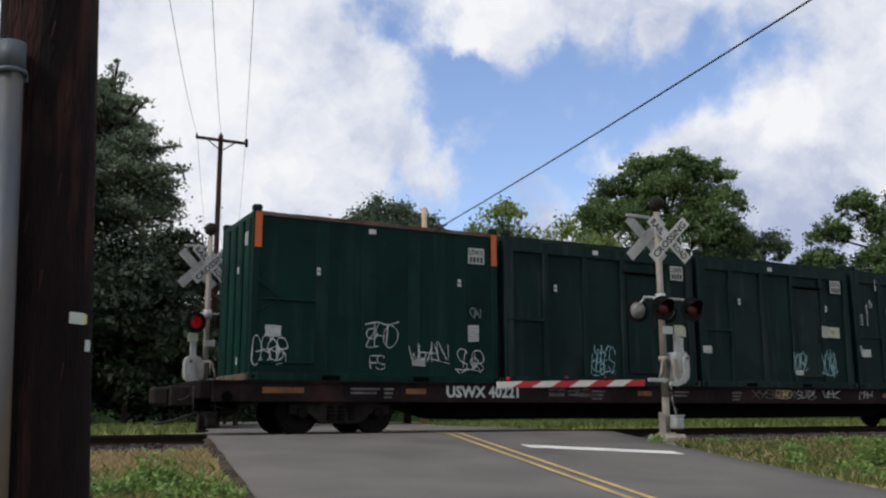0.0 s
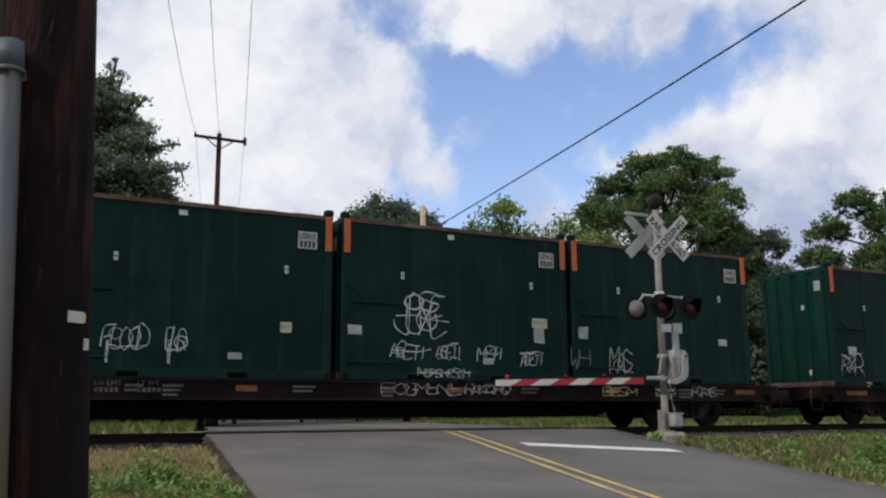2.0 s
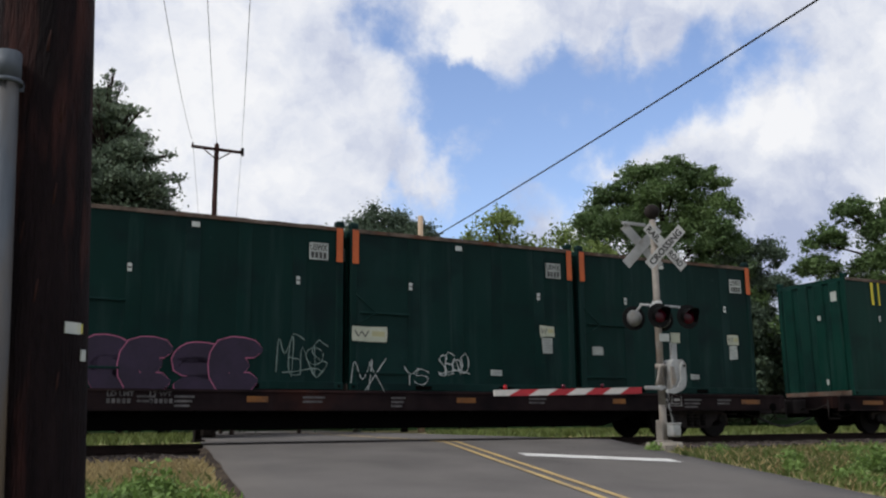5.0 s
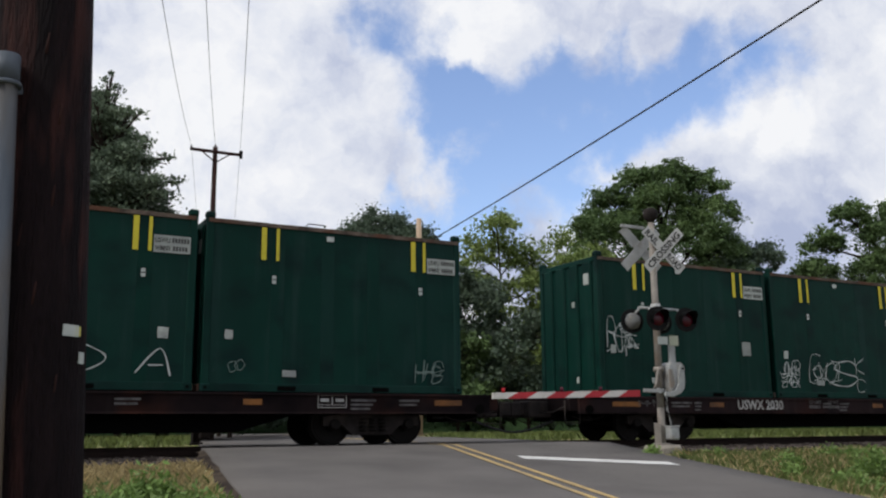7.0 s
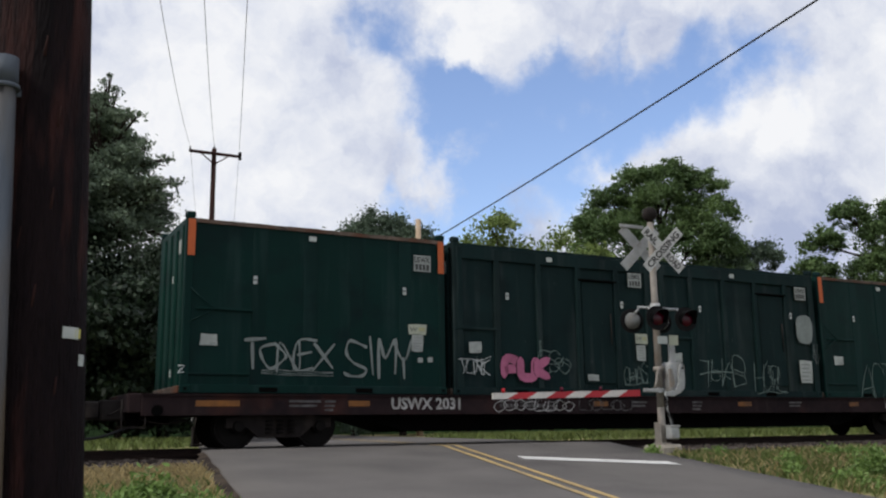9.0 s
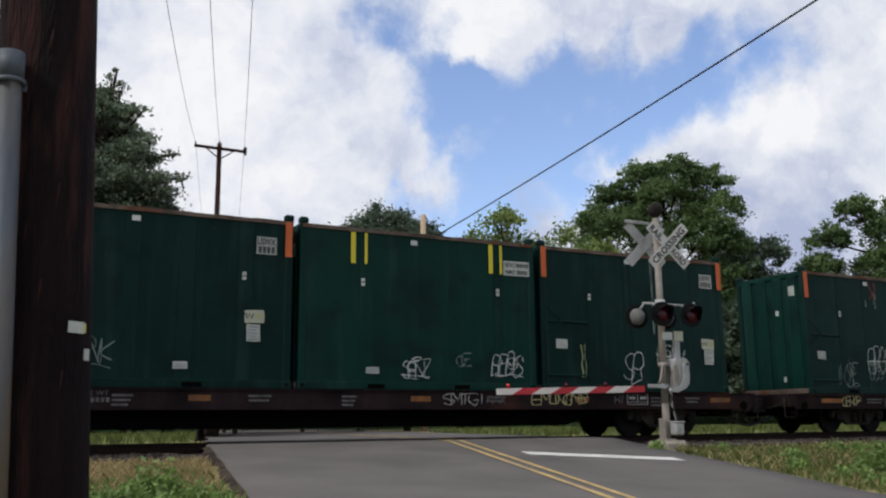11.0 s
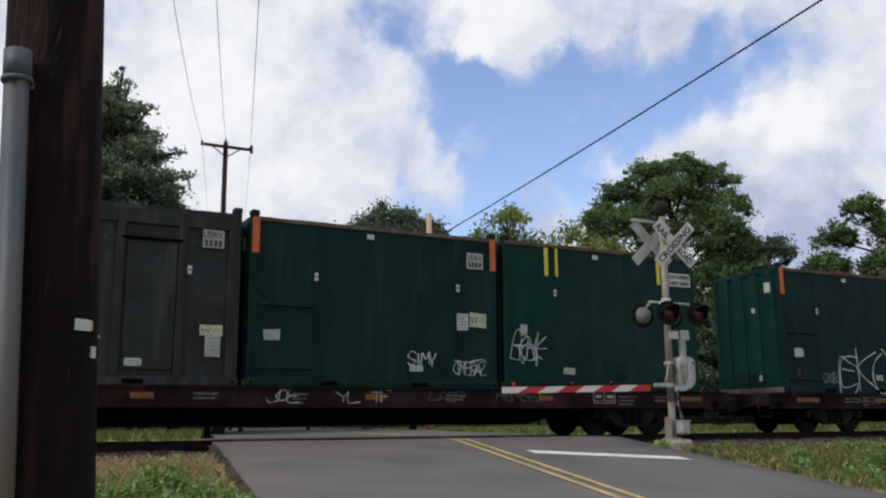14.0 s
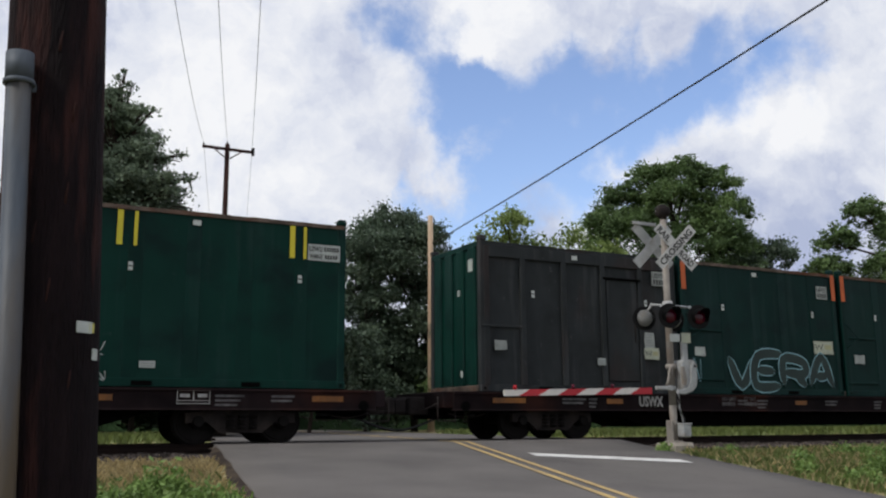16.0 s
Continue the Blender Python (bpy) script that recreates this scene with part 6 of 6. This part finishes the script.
blob(2, 2, 1.48, 2.26, 0.34, 0.47, "cream", "black")
blob(2, 2, 1.86, 2.31, 0.39, 0.39, "cream", "black")
blob(2, 2, 2.25, 1.93, 0.39, 0.87, "cream", "black")
blob(2, 2, 1.77, 1.90, 0.58, 0.49, "cream", "black")
blob(2, 2, 2.89, 1.96, 0.43, 0.88, "cream", "black")
blob(2, 2, 3.24, 1.94, 0.60, 0.75, "cream", "black")
blob(2, 2, 1.32, 1.33, 0.49, 0.74, "cream", "black")
blob(2, 2, 1.88, 1.23, 0.64, 0.67, "cream", "black")
blob(2, 2, 2.56, 1.24, 0.87, 0.76, "cream", "black")
blob(2, 2, 3.56, 1.16, 0.48, 0.74, "cream", "black")
scrawl(2, 2, "TAXEN", 3.84, 1.84, 0.74, 0.67, "grey")
scrawl(2, 2, "HUGS", 5.02, 2.18, 0.74, 0.31, "white")
scrawl(2, 2, "SANK", 5.07, 1.94, 0.64, 0.28, "white")
scrawl(2, 2, "MAYHEM", 5.01, 1.66, 0.81, 0.32, "white")
notice(2, 2, 5.50, 1.25, 0.30, 0.38)
run(2, 2, 4.78, 2.03, 0.03, 1.47, "grey")
run(2, 2, 4.95, 0.52, 0.03, 3.00, "grey")
run(2, 2, 5.14, 0.17, 0.06, 0.62, "grey")
sticker(2, 2, 0.42, 0.93, 0.32, 0.21)
scrawl(2, 2, "HOSS", 0.15, 0.47, 0.84, 0.40, "white")
scrawl(2, 2, "HOSE", 1.56, 0.36, 0.62, 0.47, "white")
scrawl(2, 2, "FROM", 1.59, 1.06, 0.58, 0.23, "grey")
fat_letters(2, 2, "PONS", 2.36, -0.06, 2.36, 1.27, "purple", "white")
scrawl(2, 2, "TMK", 4.75, 0.34, 0.92, 0.47, "grey")
logo_sticker(2, 3, 0.25, 1.08, 0.43, 0.24)
notice(2, 3, 0.33, 0.69, 0.28, 0.38)
scrawl(2, 3, "ZEZ", 0.13, 0.37, 1.16, 0.63, "grey")
fat_letters(2, 3, "ZUXOR", 1.33, 0.16, 3.48, 1.05, "black", "white")
sticker(2, 3, 5.11, 1.05, 0.35, 0.19)
small_plate_at(2, 3, 0.45, -0.01, 0.17, 0.14)
logo_sticker(3, 0, 0.11, 1.09, 0.47, 0.23)
notice(3, 0, 0.21, 0.70, 0.33, 0.36)
scrawl(3, 0, "SMALK", 0.04, 0.48, 0.77, 0.23, "grey")
scrawl(3, 0, "MM", 0.04, 0.25, 0.43, 0.19, "grey")
scrawl(3, 0, "BMWS", 0.97, 0.17, 1.10, 0.60, "white")
scrawl(3, 0, "BONS", 2.46, 0.39, 1.05, 0.47, "white")
scrawl(3, 0, "JETT", 3.59, 1.29, 0.71, 0.32, "white")
scrawl(3, 0, "WITCH", 3.58, 0.91, 0.77, 0.35, "white")
scrawl(3, 0, "SR", 3.64, 0.31, 0.53, 0.57, "white")
scrawl(3, 0, "O", 3.67, 1.62, 0.38, 0.12, "white")
scrawl(3, 0, "SUN", 4.69, 0.37, 0.82, 0.53, "white")
sticker(3, 0, 5.04, 0.86, 0.30, 0.20)
scrawl(3, 0, "JOK", 4.81, 2.09, 0.52, 0.32, "grey")
fat_letters(3, 1, "BESE", 0.70, -0.07, 3.47, 1.05, "purple", "pink")
scrawl(3, 1, "MENS", 4.59, 0.30, 1.08, 0.78, "grey")
logo_sticker(3, 2, 0.05, 1.09, 0.85, 0.32)
scrawl(3, 2, "MX", 0.05, -0.03, 0.78, 0.66, "white")
scrawl(3, 2, "YS", 1.30, 0.16, 0.59, 0.37, "white")
scrawl(4, 0, "HEOT", 3.72, 0.30, 0.94, 0.42, "grey")
run(4, 0, 4.44, 0.15, 0.02, 0.60, "grey")
sticker(4, 1, 0.38, 0.94, 0.37, 0.23)
fat_letters(4, 1, "TUXTON", 1.50, -0.04, 4.14, 0.84, "dark", "white")
logo_sticker(4, 1, 5.21, 1.12, 0.45, 0.30)
notice(4, 1, 5.25, 0.70, 0.33, 0.39)
logo_sticker(4, 2, 0.42, 1.42, 0.44, 0.30)
notice(4, 2, 0.42, 1.01, 0.31, 0.42)
scrawl(4, 2, "MEEP", 0.06, 0.19, 0.75, 0.35, "white")
scrawl(4, 2, "S", 1.53, 0.40, 0.50, 0.50, "white", 0.017)
scrawl(4, 2, "R", 2.58, 0.36, 0.60, 0.53, "white", 0.017)
scrawl(4, 2, "D", 3.77, 0.43, 0.49, 0.50, "white", 0.017)
scrawl(4, 2, "A", 4.99, 0.29, 0.61, 0.63, "white", 0.017)
small_plate_at(4, 2, 1.75, 0.28, 0.32, 0.13)
small_plate_at(4, 2, 0.43, -0.03, 0.17, 0.16)
small_plate_at(4, 2, 1.81, 3.05, 0.20, 0.17)
sticker(4, 2, 5.34, 1.04, 0.21, 0.22)
sticker(4, 3, 0.46, 1.07, 0.17, 0.20)
scrawl(4, 3, "OO", 0.56, 0.41, 0.33, 0.24, "grey")
small_plate_at(4, 3, 1.72, 0.32, 0.30, 0.14)
scrawl(4, 3, "HHS", 4.87, 0.23, 0.68, 0.48, "grey")
scrawl(5, 0, "BONK", 0.27, 1.20, 1.02, 0.78, "white")
run(5, 0, 0.83, 1.04, 0.08, 0.27, "white")
run(5, 0, 0.91, 1.23, 0.39, 0.14, "white")
sticker(5, 0, 0.37, 1.10, 0.17, 0.22)
small_plate_at(5, 0, 1.69, 0.36, 0.31, 0.13)
notice(5, 0, 5.00, 1.16, 0.32, 0.39)
sticker(5, 1, 0.36, 1.12, 0.17, 0.22)
scrawl(5, 1, "JOWER", 0.18, 0.64, 0.80, 0.41, "white")
scrawl(5, 1, "ZITEX", 0.18, 0.30, 0.74, 0.30, "white")
scrawl(5, 1, "EVOT", 1.41, 0.47, 1.38, 0.68, "white")
scrawl(5, 1, "S", 2.38, 0.26, 0.85, 0.95, "white", 0.02)
scrawl(5, 1, "K", 3.37, 0.71, 0.33, 0.49, "white")
scrawl(5, 1, "C", 3.37, 0.20, 0.30, 0.36, "white")
small_plate_at(5, 1, 1.64, 0.37, 0.30, 0.15)
scrawl(5, 2, "BONK", 0.26, 1.33, 1.05, 0.66, "blue")
run(5, 2, 0.84, 1.22, 0.07, 0.31, "blue")
sticker(5, 2, 0.34, 1.28, 0.17, 0.20)
scrawl(5, 2, "EC", 0.40, 1.01, 0.44, 0.22, "lime")
scrawl(5, 2, "NOODYA", 0.17, 0.64, 1.13, 0.44, "lime")
scrawl(5, 2, "AA", 0.30, 0.39, 0.31, 0.31, "lime")
run(5, 2, 0.95, 0.37, 0.05, 0.45, "lime")
scrawl(5, 2, "HUTE", 2.58, 0.57, 0.79, 0.48, "lime")
scrawl(5, 2, "AA", 2.94, 0.26, 0.31, 0.41, "lime")
scrawl(5, 2, "HOODY", 3.74, 0.64, 0.78, 0.39, "lime")
scrawl(5, 2, "TP", 3.82, 0.25, 0.67, 0.45, "lime")
scrawl(5, 2, "SUB", 4.89, 0.44, 0.82, 0.84, "grey")
small_plate_at(5, 2, 1.69, 0.36, 0.32, 0.13)
sticker(5, 3, 0.35, 1.31, 0.19, 0.20)
small_plate_at(5, 3, 1.68, 0.34, 0.30, 0.15)
sticker(6, 0, 0.36, 0.97, 0.35, 0.23)
scrawl(6, 0, "TONEX", 1.26, 0.51, 2.03, 0.67, "mist", 0.036)
run(6, 0, 1.66, 0.38, 1.61, 0.12, "mist")
scrawl(6, 0, "SIMY", 3.53, 0.38, 1.70, 0.83, "mist", 0.036)
small_plate_at(6, 0, 5.33, 0.72, 0.12, 0.11)
small_plate_at(6, 0, 5.58, 0.73, 0.13, 0.11)
logo_sticker(6, 0, 5.10, 1.36, 0.45, 0.23)
notice(6, 0, 5.18, 0.97, 0.28, 0.38)
scrawl(6, 0, "Z", -0.06, 0.41, 0.11, 0.14, "white")
sticker(6, 1, 0.40, 0.99, 0.33, 0.25)
scrawl(6, 1, "YUNK", 0.14, 0.47, 0.81, 0.36, "white")
fat_letters(6, 1, "PUK", 1.30, 0.27, 1.38, 0.75, "pink", "black")
scrawl(6, 1, "ESO", 2.37, 0.55, 0.92, 0.47, "grey")
run(6, 1, 2.36, 0.94, 0.08, 0.40, "grey")
small_plate_at(6, 1, 3.82, 0.37, 0.33, 0.15)
logo_sticker(6, 1, 5.40, 1.35, 0.39, 0.26)
notice(6, 1, 5.42, 0.91, 0.28, 0.40)
scrawl(6, 1, "GHAS", 4.96, 0.33, 0.81, 0.45, "grey")
sticker(6, 2, 0.40, 0.92, 0.34, 0.23)
scrawl(6, 2, "THAB", 1.35, 0.31, 1.72, 0.68, "grey")
scrawl(6, 2, "HOWL", 3.41, 0.18, 1.23, 0.76, "grey")
blob(6, 2, 5.21, 1.58, 0.61, 0.77, "mist", "mist")
run(6, 2, 5.74, 0.96, 0.36, 0.62, "mist")
notice(6, 2, 5.22, 0.39, 0.48, 0.66)
sticker(6, 3, 0.46, 0.96, 0.38, 0.26)
scrawl(6, 3, "ACTML", 1.48, -0.01, 2.84, 1.02, "grey")
logo_sticker(6, 3, 5.18, 0.85, 0.50, 0.28)
notice(6, 3, 5.25, 0.37, 0.40, 0.34)
scrawl(7, 2, "SENZ", 2.47, 0.29, 0.68, 0.37, "white")
scrawl(7, 2, "O", 2.72, 0.64, 0.19, 0.12, "white")
scrawl(7, 2, "OE", 3.84, 0.56, 0.40, 0.26, "grey")
scrawl(7, 2, "BEBS", 4.82, 0.37, 0.84, 0.51, "white")
small_plate_at(7, 2, 1.57, 0.35, 0.31, 0.14)
sticker(7, 3, 0.42, 1.04, 0.33, 0.23)
scrawl(7, 3, "SB", 2.53, 0.26, 0.58, 0.75, "white")
scrawl(7, 3, "DREW", 3.64, 0.73, 0.92, 0.43, "white")
scrawl(7, 3, "NLO", 3.91, 0.30, 0.62, 0.47, "white")
logo_sticker(7, 3, 5.19, 1.15, 0.44, 0.28)
notice(7, 3, 5.26, 0.74, 0.33, 0.40)
run(7, 3, 1.14, 0.33, 0.21, 0.85, "lime")
run(7, 3, 3.47, 1.50, 0.16, 1.94, "grey")
small_plate_at(7, 3, 3.77, 0.40, 0.31, 0.14)
sticker(8, 0, 0.37, 1.00, 0.35, 0.24)
scrawl(8, 0, "II", 1.18, 0.26, 0.17, 0.65, "grey")
scrawl(8, 0, "OXE", 1.46, 0.30, 0.59, 0.63, "grey")
scrawl(8, 0, "BROOM", 2.60, 0.65, 1.28, 0.77, "white")
scrawl(8, 0, "SOS", 2.60, 0.45, 0.57, 0.48, "grey")
logo_sticker(8, 0, 3.79, 1.38, 0.44, 0.31)
notice(8, 0, 3.90, 0.95, 0.30, 0.42)
scrawl(8, 0, "EB", 4.60, 0.66, 0.29, 0.69, "white")
scrawl(8, 0, "ABC", 5.27, 0.81, 0.67, 0.55, "white")
scrawl(8, 0, "MXWX", 4.68, 0.27, 0.96, 0.69, "mist")
small_plate_at(8, 0, 3.81, 0.40, 0.32, 0.14)
run(8, 0, 5.71, 1.27, 0.18, 2.19, "mist")
run(8, 0, 2.90, 2.90, 0.35, 0.56, "red")
run(8, 0, 3.04, 2.63, 0.19, 0.47, "grey")
run(8, 0, 2.67, 2.66, 0.06, 0.22, "grey")
sticker(8, 1, 0.45, 1.03, 0.34, 0.24)
scrawl(8, 1, "PIXS", 3.71, 0.40, 0.75, 0.56, "white")
small_plate_at(8, 1, 3.81, 0.43, 0.34, 0.14)
sticker(8, 1, 5.13, 0.95, 0.44, 0.26)
scrawl(8, 1, "EJDTC", 0.65, 0.07, 0.74, 0.19, "grey")
sticker(8, 1, 5.14, 0.94, 0.45, 0.24)
sticker(8, 2, 0.45, 1.09, 0.17, 0.22)
small_plate_at(8, 2, 1.73, 0.39, 0.32, 0.15)
sticker(8, 3, 0.58, 1.34, 0.19, 0.22)
scrawl(8, 3, "ESMAK", 1.50, 0.53, 0.78, 0.36, "white")
small_plate_at(8, 3, 1.74, 0.38, 0.32, 0.13)
scrawl(8, 3, "JJK", 3.68, 0.27, 0.88, 0.64, "grey")
scrawl(8, 3, "JKK", 4.72, 0.24, 0.65, 0.73, "grey")
sticker(9, 0, 0.38, 1.01, 0.37, 0.25)
fat_letters(9, 0, "DASUIS", 2.43, 0.01, 2.96, 0.98, "white", "red")
logo_sticker(9, 0, 5.08, 1.16, 0.45, 0.31)
notice(9, 0, 5.14, 0.72, 0.28, 0.42)
run(9, 0, 5.01, 1.73, 0.37, 1.10, "grey")
sticker(9, 1, 0.45, 1.03, 0.34, 0.22)
scrawl(9, 1, "BRS", 2.50, 0.81, 0.80, 0.40, "white")
scrawl(9, 1, "YOF", 2.61, 0.45, 0.68, 0.38, "white")
small_plate_at(9, 1, 3.82, 0.37, 0.32, 0.15)
logo_sticker(9, 1, 5.25, 1.01, 0.47, 0.22)
notice(9, 1, 5.37, 0.59, 0.31, 0.44)
sticker(9, 2, 0.34, 0.97, 0.35, 0.23)
scrawl(9, 2, "SIMY", 3.71, 0.52, 0.70, 0.34, "white", 0.02)
small_plate_at(9, 2, 3.74, 0.38, 0.34, 0.13)
scrawl(9, 2, "OMEGAZ", 4.88, 0.33, 0.88, 0.31, "white")
notice(9, 2, 4.97, 1.36, 0.31, 0.40)
logo_sticker(9, 2, 5.31, 1.44, 0.45, 0.34)
sticker(9, 3, 0.45, 1.29, 0.18, 0.26)
scrawl(9, 3, "BONK", 0.20, 0.68, 0.93, 0.69, "white")
run(9, 3, 0.78, 0.56, 0.16, 0.33, "white")
small_plate_at(9, 3, 1.68, 0.37, 0.33, 0.16)
sticker(10, 0, 0.42, 1.02, 0.35, 0.24)
run(10, 0, 0.47, 0.47, 0.16, 0.26, "red")
scrawl(10, 0, "DKO", 2.30, 0.03, 2.32, 1.12, "white", 0.024)
scrawl(10, 0, "E", 2.33, 0.18, 0.64, 0.82, "white", 0.02)
scrawl(10, 0, "CASEC", 1.54, 0.31, 0.74, 0.28, "grey")
scrawl(10, 0, "YES", 4.58, 0.53, 0.59, 0.48, "white")
logo_sticker(10, 0, 5.14, 1.13, 0.44, 0.31)
notice(10, 0, 5.16, 0.70, 0.35, 0.41)
small_plate_at(10, 0, 3.82, 0.39, 0.31, 0.16)
sticker(10, 1, 0.43, 1.16, 0.20, 0.21)
scrawl(10, 1, "JEMA", 0.24, 0.25, 0.86, 0.58, "lime")
small_plate_at(10, 1, 1.76, 0.39, 0.30, 0.15)
logo_sticker(10, 1, 5.17, 1.39, 0.45, 0.33)
notice(10, 1, 5.19, 1.17, 0.33, 0.22)
scrawl(10, 1, "CEMS", 4.94, 0.41, 0.69, 0.30, "grey")
sticker(10, 2, 0.48, 1.10, 0.16, 0.21)
small_plate_at(10, 2, 1.78, 0.40, 0.32, 0.14)
logo_sticker(10, 2, 5.23, 1.42, 0.45, 0.31)
notice(10, 2, 5.28, 1.00, 0.32, 0.40)
sticker(10, 3, 0.46, 1.05, 0.17, 0.23)
scrawl(10, 3, "SENSY", 0.26, 0.41, 0.85, 0.45, "white")
small_plate_at(10, 3, 1.75, 0.37, 0.31, 0.14)
scrawl(10, 3, "MEN", 0.75, 0.11, 0.38, 0.15, "white")
sticker(11, 0, 0.37, 0.99, 0.34, 0.22)
notice(11, 0, 4.91, 1.18, 0.32, 0.41)
logo_sticker(11, 0, 4.89, 0.88, 0.48, 0.30)
small_plate_at(11, 0, 3.38, 0.69, 0.25, 0.18)
sticker(11, 1, 0.38, 1.02, 0.37, 0.24)
fat_letters(11, 1, "VERA", 1.50, 0.16, 4.18, 1.11, "dark", "blue")
scrawl(11, 1, "SN", 0.09, 0.36, 0.46, 0.54, "blue")
logo_sticker(11, 1, 4.95, 1.21, 0.80, 0.38)
sticker(11, 2, 0.40, 0.97, 0.44, 0.25)
sill_scrawl(0, "XYSWPMNAS", 14.18, 0.82, 2.50, 0.25, "faint")
sill_scrawl(0, "GOBO", 15.12, 0.82, 0.59, 0.24, "gold")
sill_scrawl(0, "SUTX", 15.97, 0.83, 0.70, 0.24, "dull_white")
sill_scrawl(0, "VPK", 17.00, 0.84, 0.70, 0.22, "dull_white")
sill_scrawl(0, "MAH", 18.62, 0.83, 0.50, 0.25, "dull_white")
sill_scrawl(1, "ABCCOPA", 2.97, 0.80, 0.94, 0.27, "dull_white")
sill_scrawl(1, "FOGMENE", 13.48, 0.82, 1.95, 0.25, "dull_white")
sill_scrawl(1, "RAKQHQ", 15.57, 0.83, 1.19, 0.25, "dull_white")
sill_scrawl(1, "BESM", 19.58, 0.81, 0.99, 0.21, "gold")
sill_scrawl(1, "PORTE", 22.51, 0.80, 0.85, 0.23, "dull_white")
sill_scrawl(4, "JTIL", 5.10, 0.64, 0.53, 0.23, "dull_white")
sill_scrawl(4, "NGU", 6.76, 0.66, 0.61, 0.23, "faint")
sill_scrawl(5, "MMM", 1.16, 0.85, 0.70, 0.17, "faint")
sill_scrawl(5, "NOODYSM", 11.12, 0.79, 1.65, 0.26, "gold")
sill_scrawl(5, "NUTK", 13.59, 0.81, 0.54, 0.23, "faint")
sill_scrawl(5, "HOODYSM", 16.12, 0.80, 1.64, 0.29, "gold")
sill_scrawl(6, "OOOOUUOO", 7.30, 0.75, 2.26, 0.27, "dull_white")
sill_scrawl(6, "UOUOU", 9.76, 0.75, 1.62, 0.29, "faint")
sill_scrawl(7, "SMTGI", 15.96, 0.79, 1.09, 0.29, "dull_white")
sill_scrawl(7, "AMX", 17.10, 0.80, 0.50, 0.21, "faint")
sill_scrawl(7, "EMUNGMB", 18.40, 0.81, 1.57, 0.32, "gold")
sill_scrawl(7, "HIII", 20.85, 0.81, 0.63, 0.29, "faint")
sill_scrawl(8, "CEROP", 1.20, 0.78, 0.75, 0.28, "gold")
sill_scrawl(8, "JNTUSB", 9.94, 0.79, 2.09, 0.30, "dull_white")
sill_scrawl(8, "WVU", 8.35, 0.79, 0.73, 0.29, "dull_white")
sill_scrawl(8, "DGO", 10.99, 0.83, 0.54, 0.18, "dull_white")
sill_scrawl(8, "OBA", 11.54, 0.83, 0.48, 0.18, "gold")
sill_scrawl(8, "INC FUNK", 12.72, 0.81, 1.32, 0.24, "dull_white")
sill_scrawl(8, "CASIDLS CARTH", 15.26, 0.83, 2.66, 0.26, "faint")
sill_scrawl(9, "JQRC", -0.03, 0.82, 0.72, 0.21, "dull_white")
sill_scrawl(9, "JOE", 12.93, 0.79, 0.66, 0.27, "dull_white")
sill_scrawl(9, "YL", 14.46, 0.80, 0.55, 0.23, "dull_white")
sill_scrawl(9, "TF", 15.28, 0.81, 0.43, 0.25, "dull_white")
sill_scrawl(9, "LAZR", 16.72, 0.84, 0.85, 0.22, "faint")
sill_scrawl(9, "MERSEN", 18.46, 0.85, 1.35, 0.24, "faint")
sill_scrawl(10, "FFBNF", 2.86, 0.81, 1.09, 0.22, "faint")
sill_scrawl(10, "CONJTE K", 12.89, 0.83, 1.39, 0.27, "dull_white")
sill_scrawl(10, "HESEE", 10.96, 0.78, 0.76, 0.20, "faint")
sill_scrawl(10, "FLOM YNK", 15.44, 0.80, 1.59, 0.20, "faint")
for c, j in ((3, 2), (3, 3), (7, 0), (7, 1), (4, 0)):
    logo_sticker(c, j, 5.02, 1.36, 0.43, 0.27)
    notice(c, j, 5.08, 0.96, 0.30, 0.38)
    small_plate_at(c, j, 3.60, 0.38, 0.30, 0.14)
for c, j in ((3, 3), (7, 1)):
    sticker(c, j, 0.35, 0.95, 0.34, 0.22)
scrawl(3, 2, "SENO", 2.2, 0.40, 0.80, 0.45, "white")
scrawl(3, 3, "METI", 2.4, 0.42, 0.75, 0.38, "grey")
scrawl(7, 1, "BONK", 1.6, 0.45, 0.85, 0.50, "grey")

# roll of the containers' own small settling, so that no two gaps are alike
SETTLE = random.Random(11)


def train_shift(t):
    """How far the train has run towards -x by time t."""
    return 19.171 * t + np.interp(t, [0, 2, 4, 6, 8, 10, 12, 14, 16], [0.0, -0.29, -0.19, -0.46, -0.24, 0.0, 0.12, 0.07, -0.0])


def motions():
    times = [2.0 * i for i in range(9)]
    for c, (car, boxes, load) in enumerate(FLEET):
        walk(car, [(t, pose(CAR_X[c] - train_shift(t), 0, 0)) for t in times])
        for j, b in enumerate(boxes):
            dx, yaw, lean = SETTLE.uniform(-0.03, 0.03), SETTLE.uniform(-0.25, 0.25), SETTLE.uniform(-0.3, 0.3)
            walk(b, [(t, pose(CAR_X[c] + PITCH * j + dx - train_shift(t), 0, DECK, lean, 0, yaw)) for t in times])
        wheels = [o for o in car.children if o.name.startswith("wheelset")]
        for w, ax in zip(sorted(wheels, key=lambda o: o.location.x), AXLES):
            walk(w, [(i / 30, pose(ax, 0, WHEEL_R, 0, math.degrees(-train_shift(i / 30) / WHEEL_R) % 360, 0)) for i in range(481)])


motions()
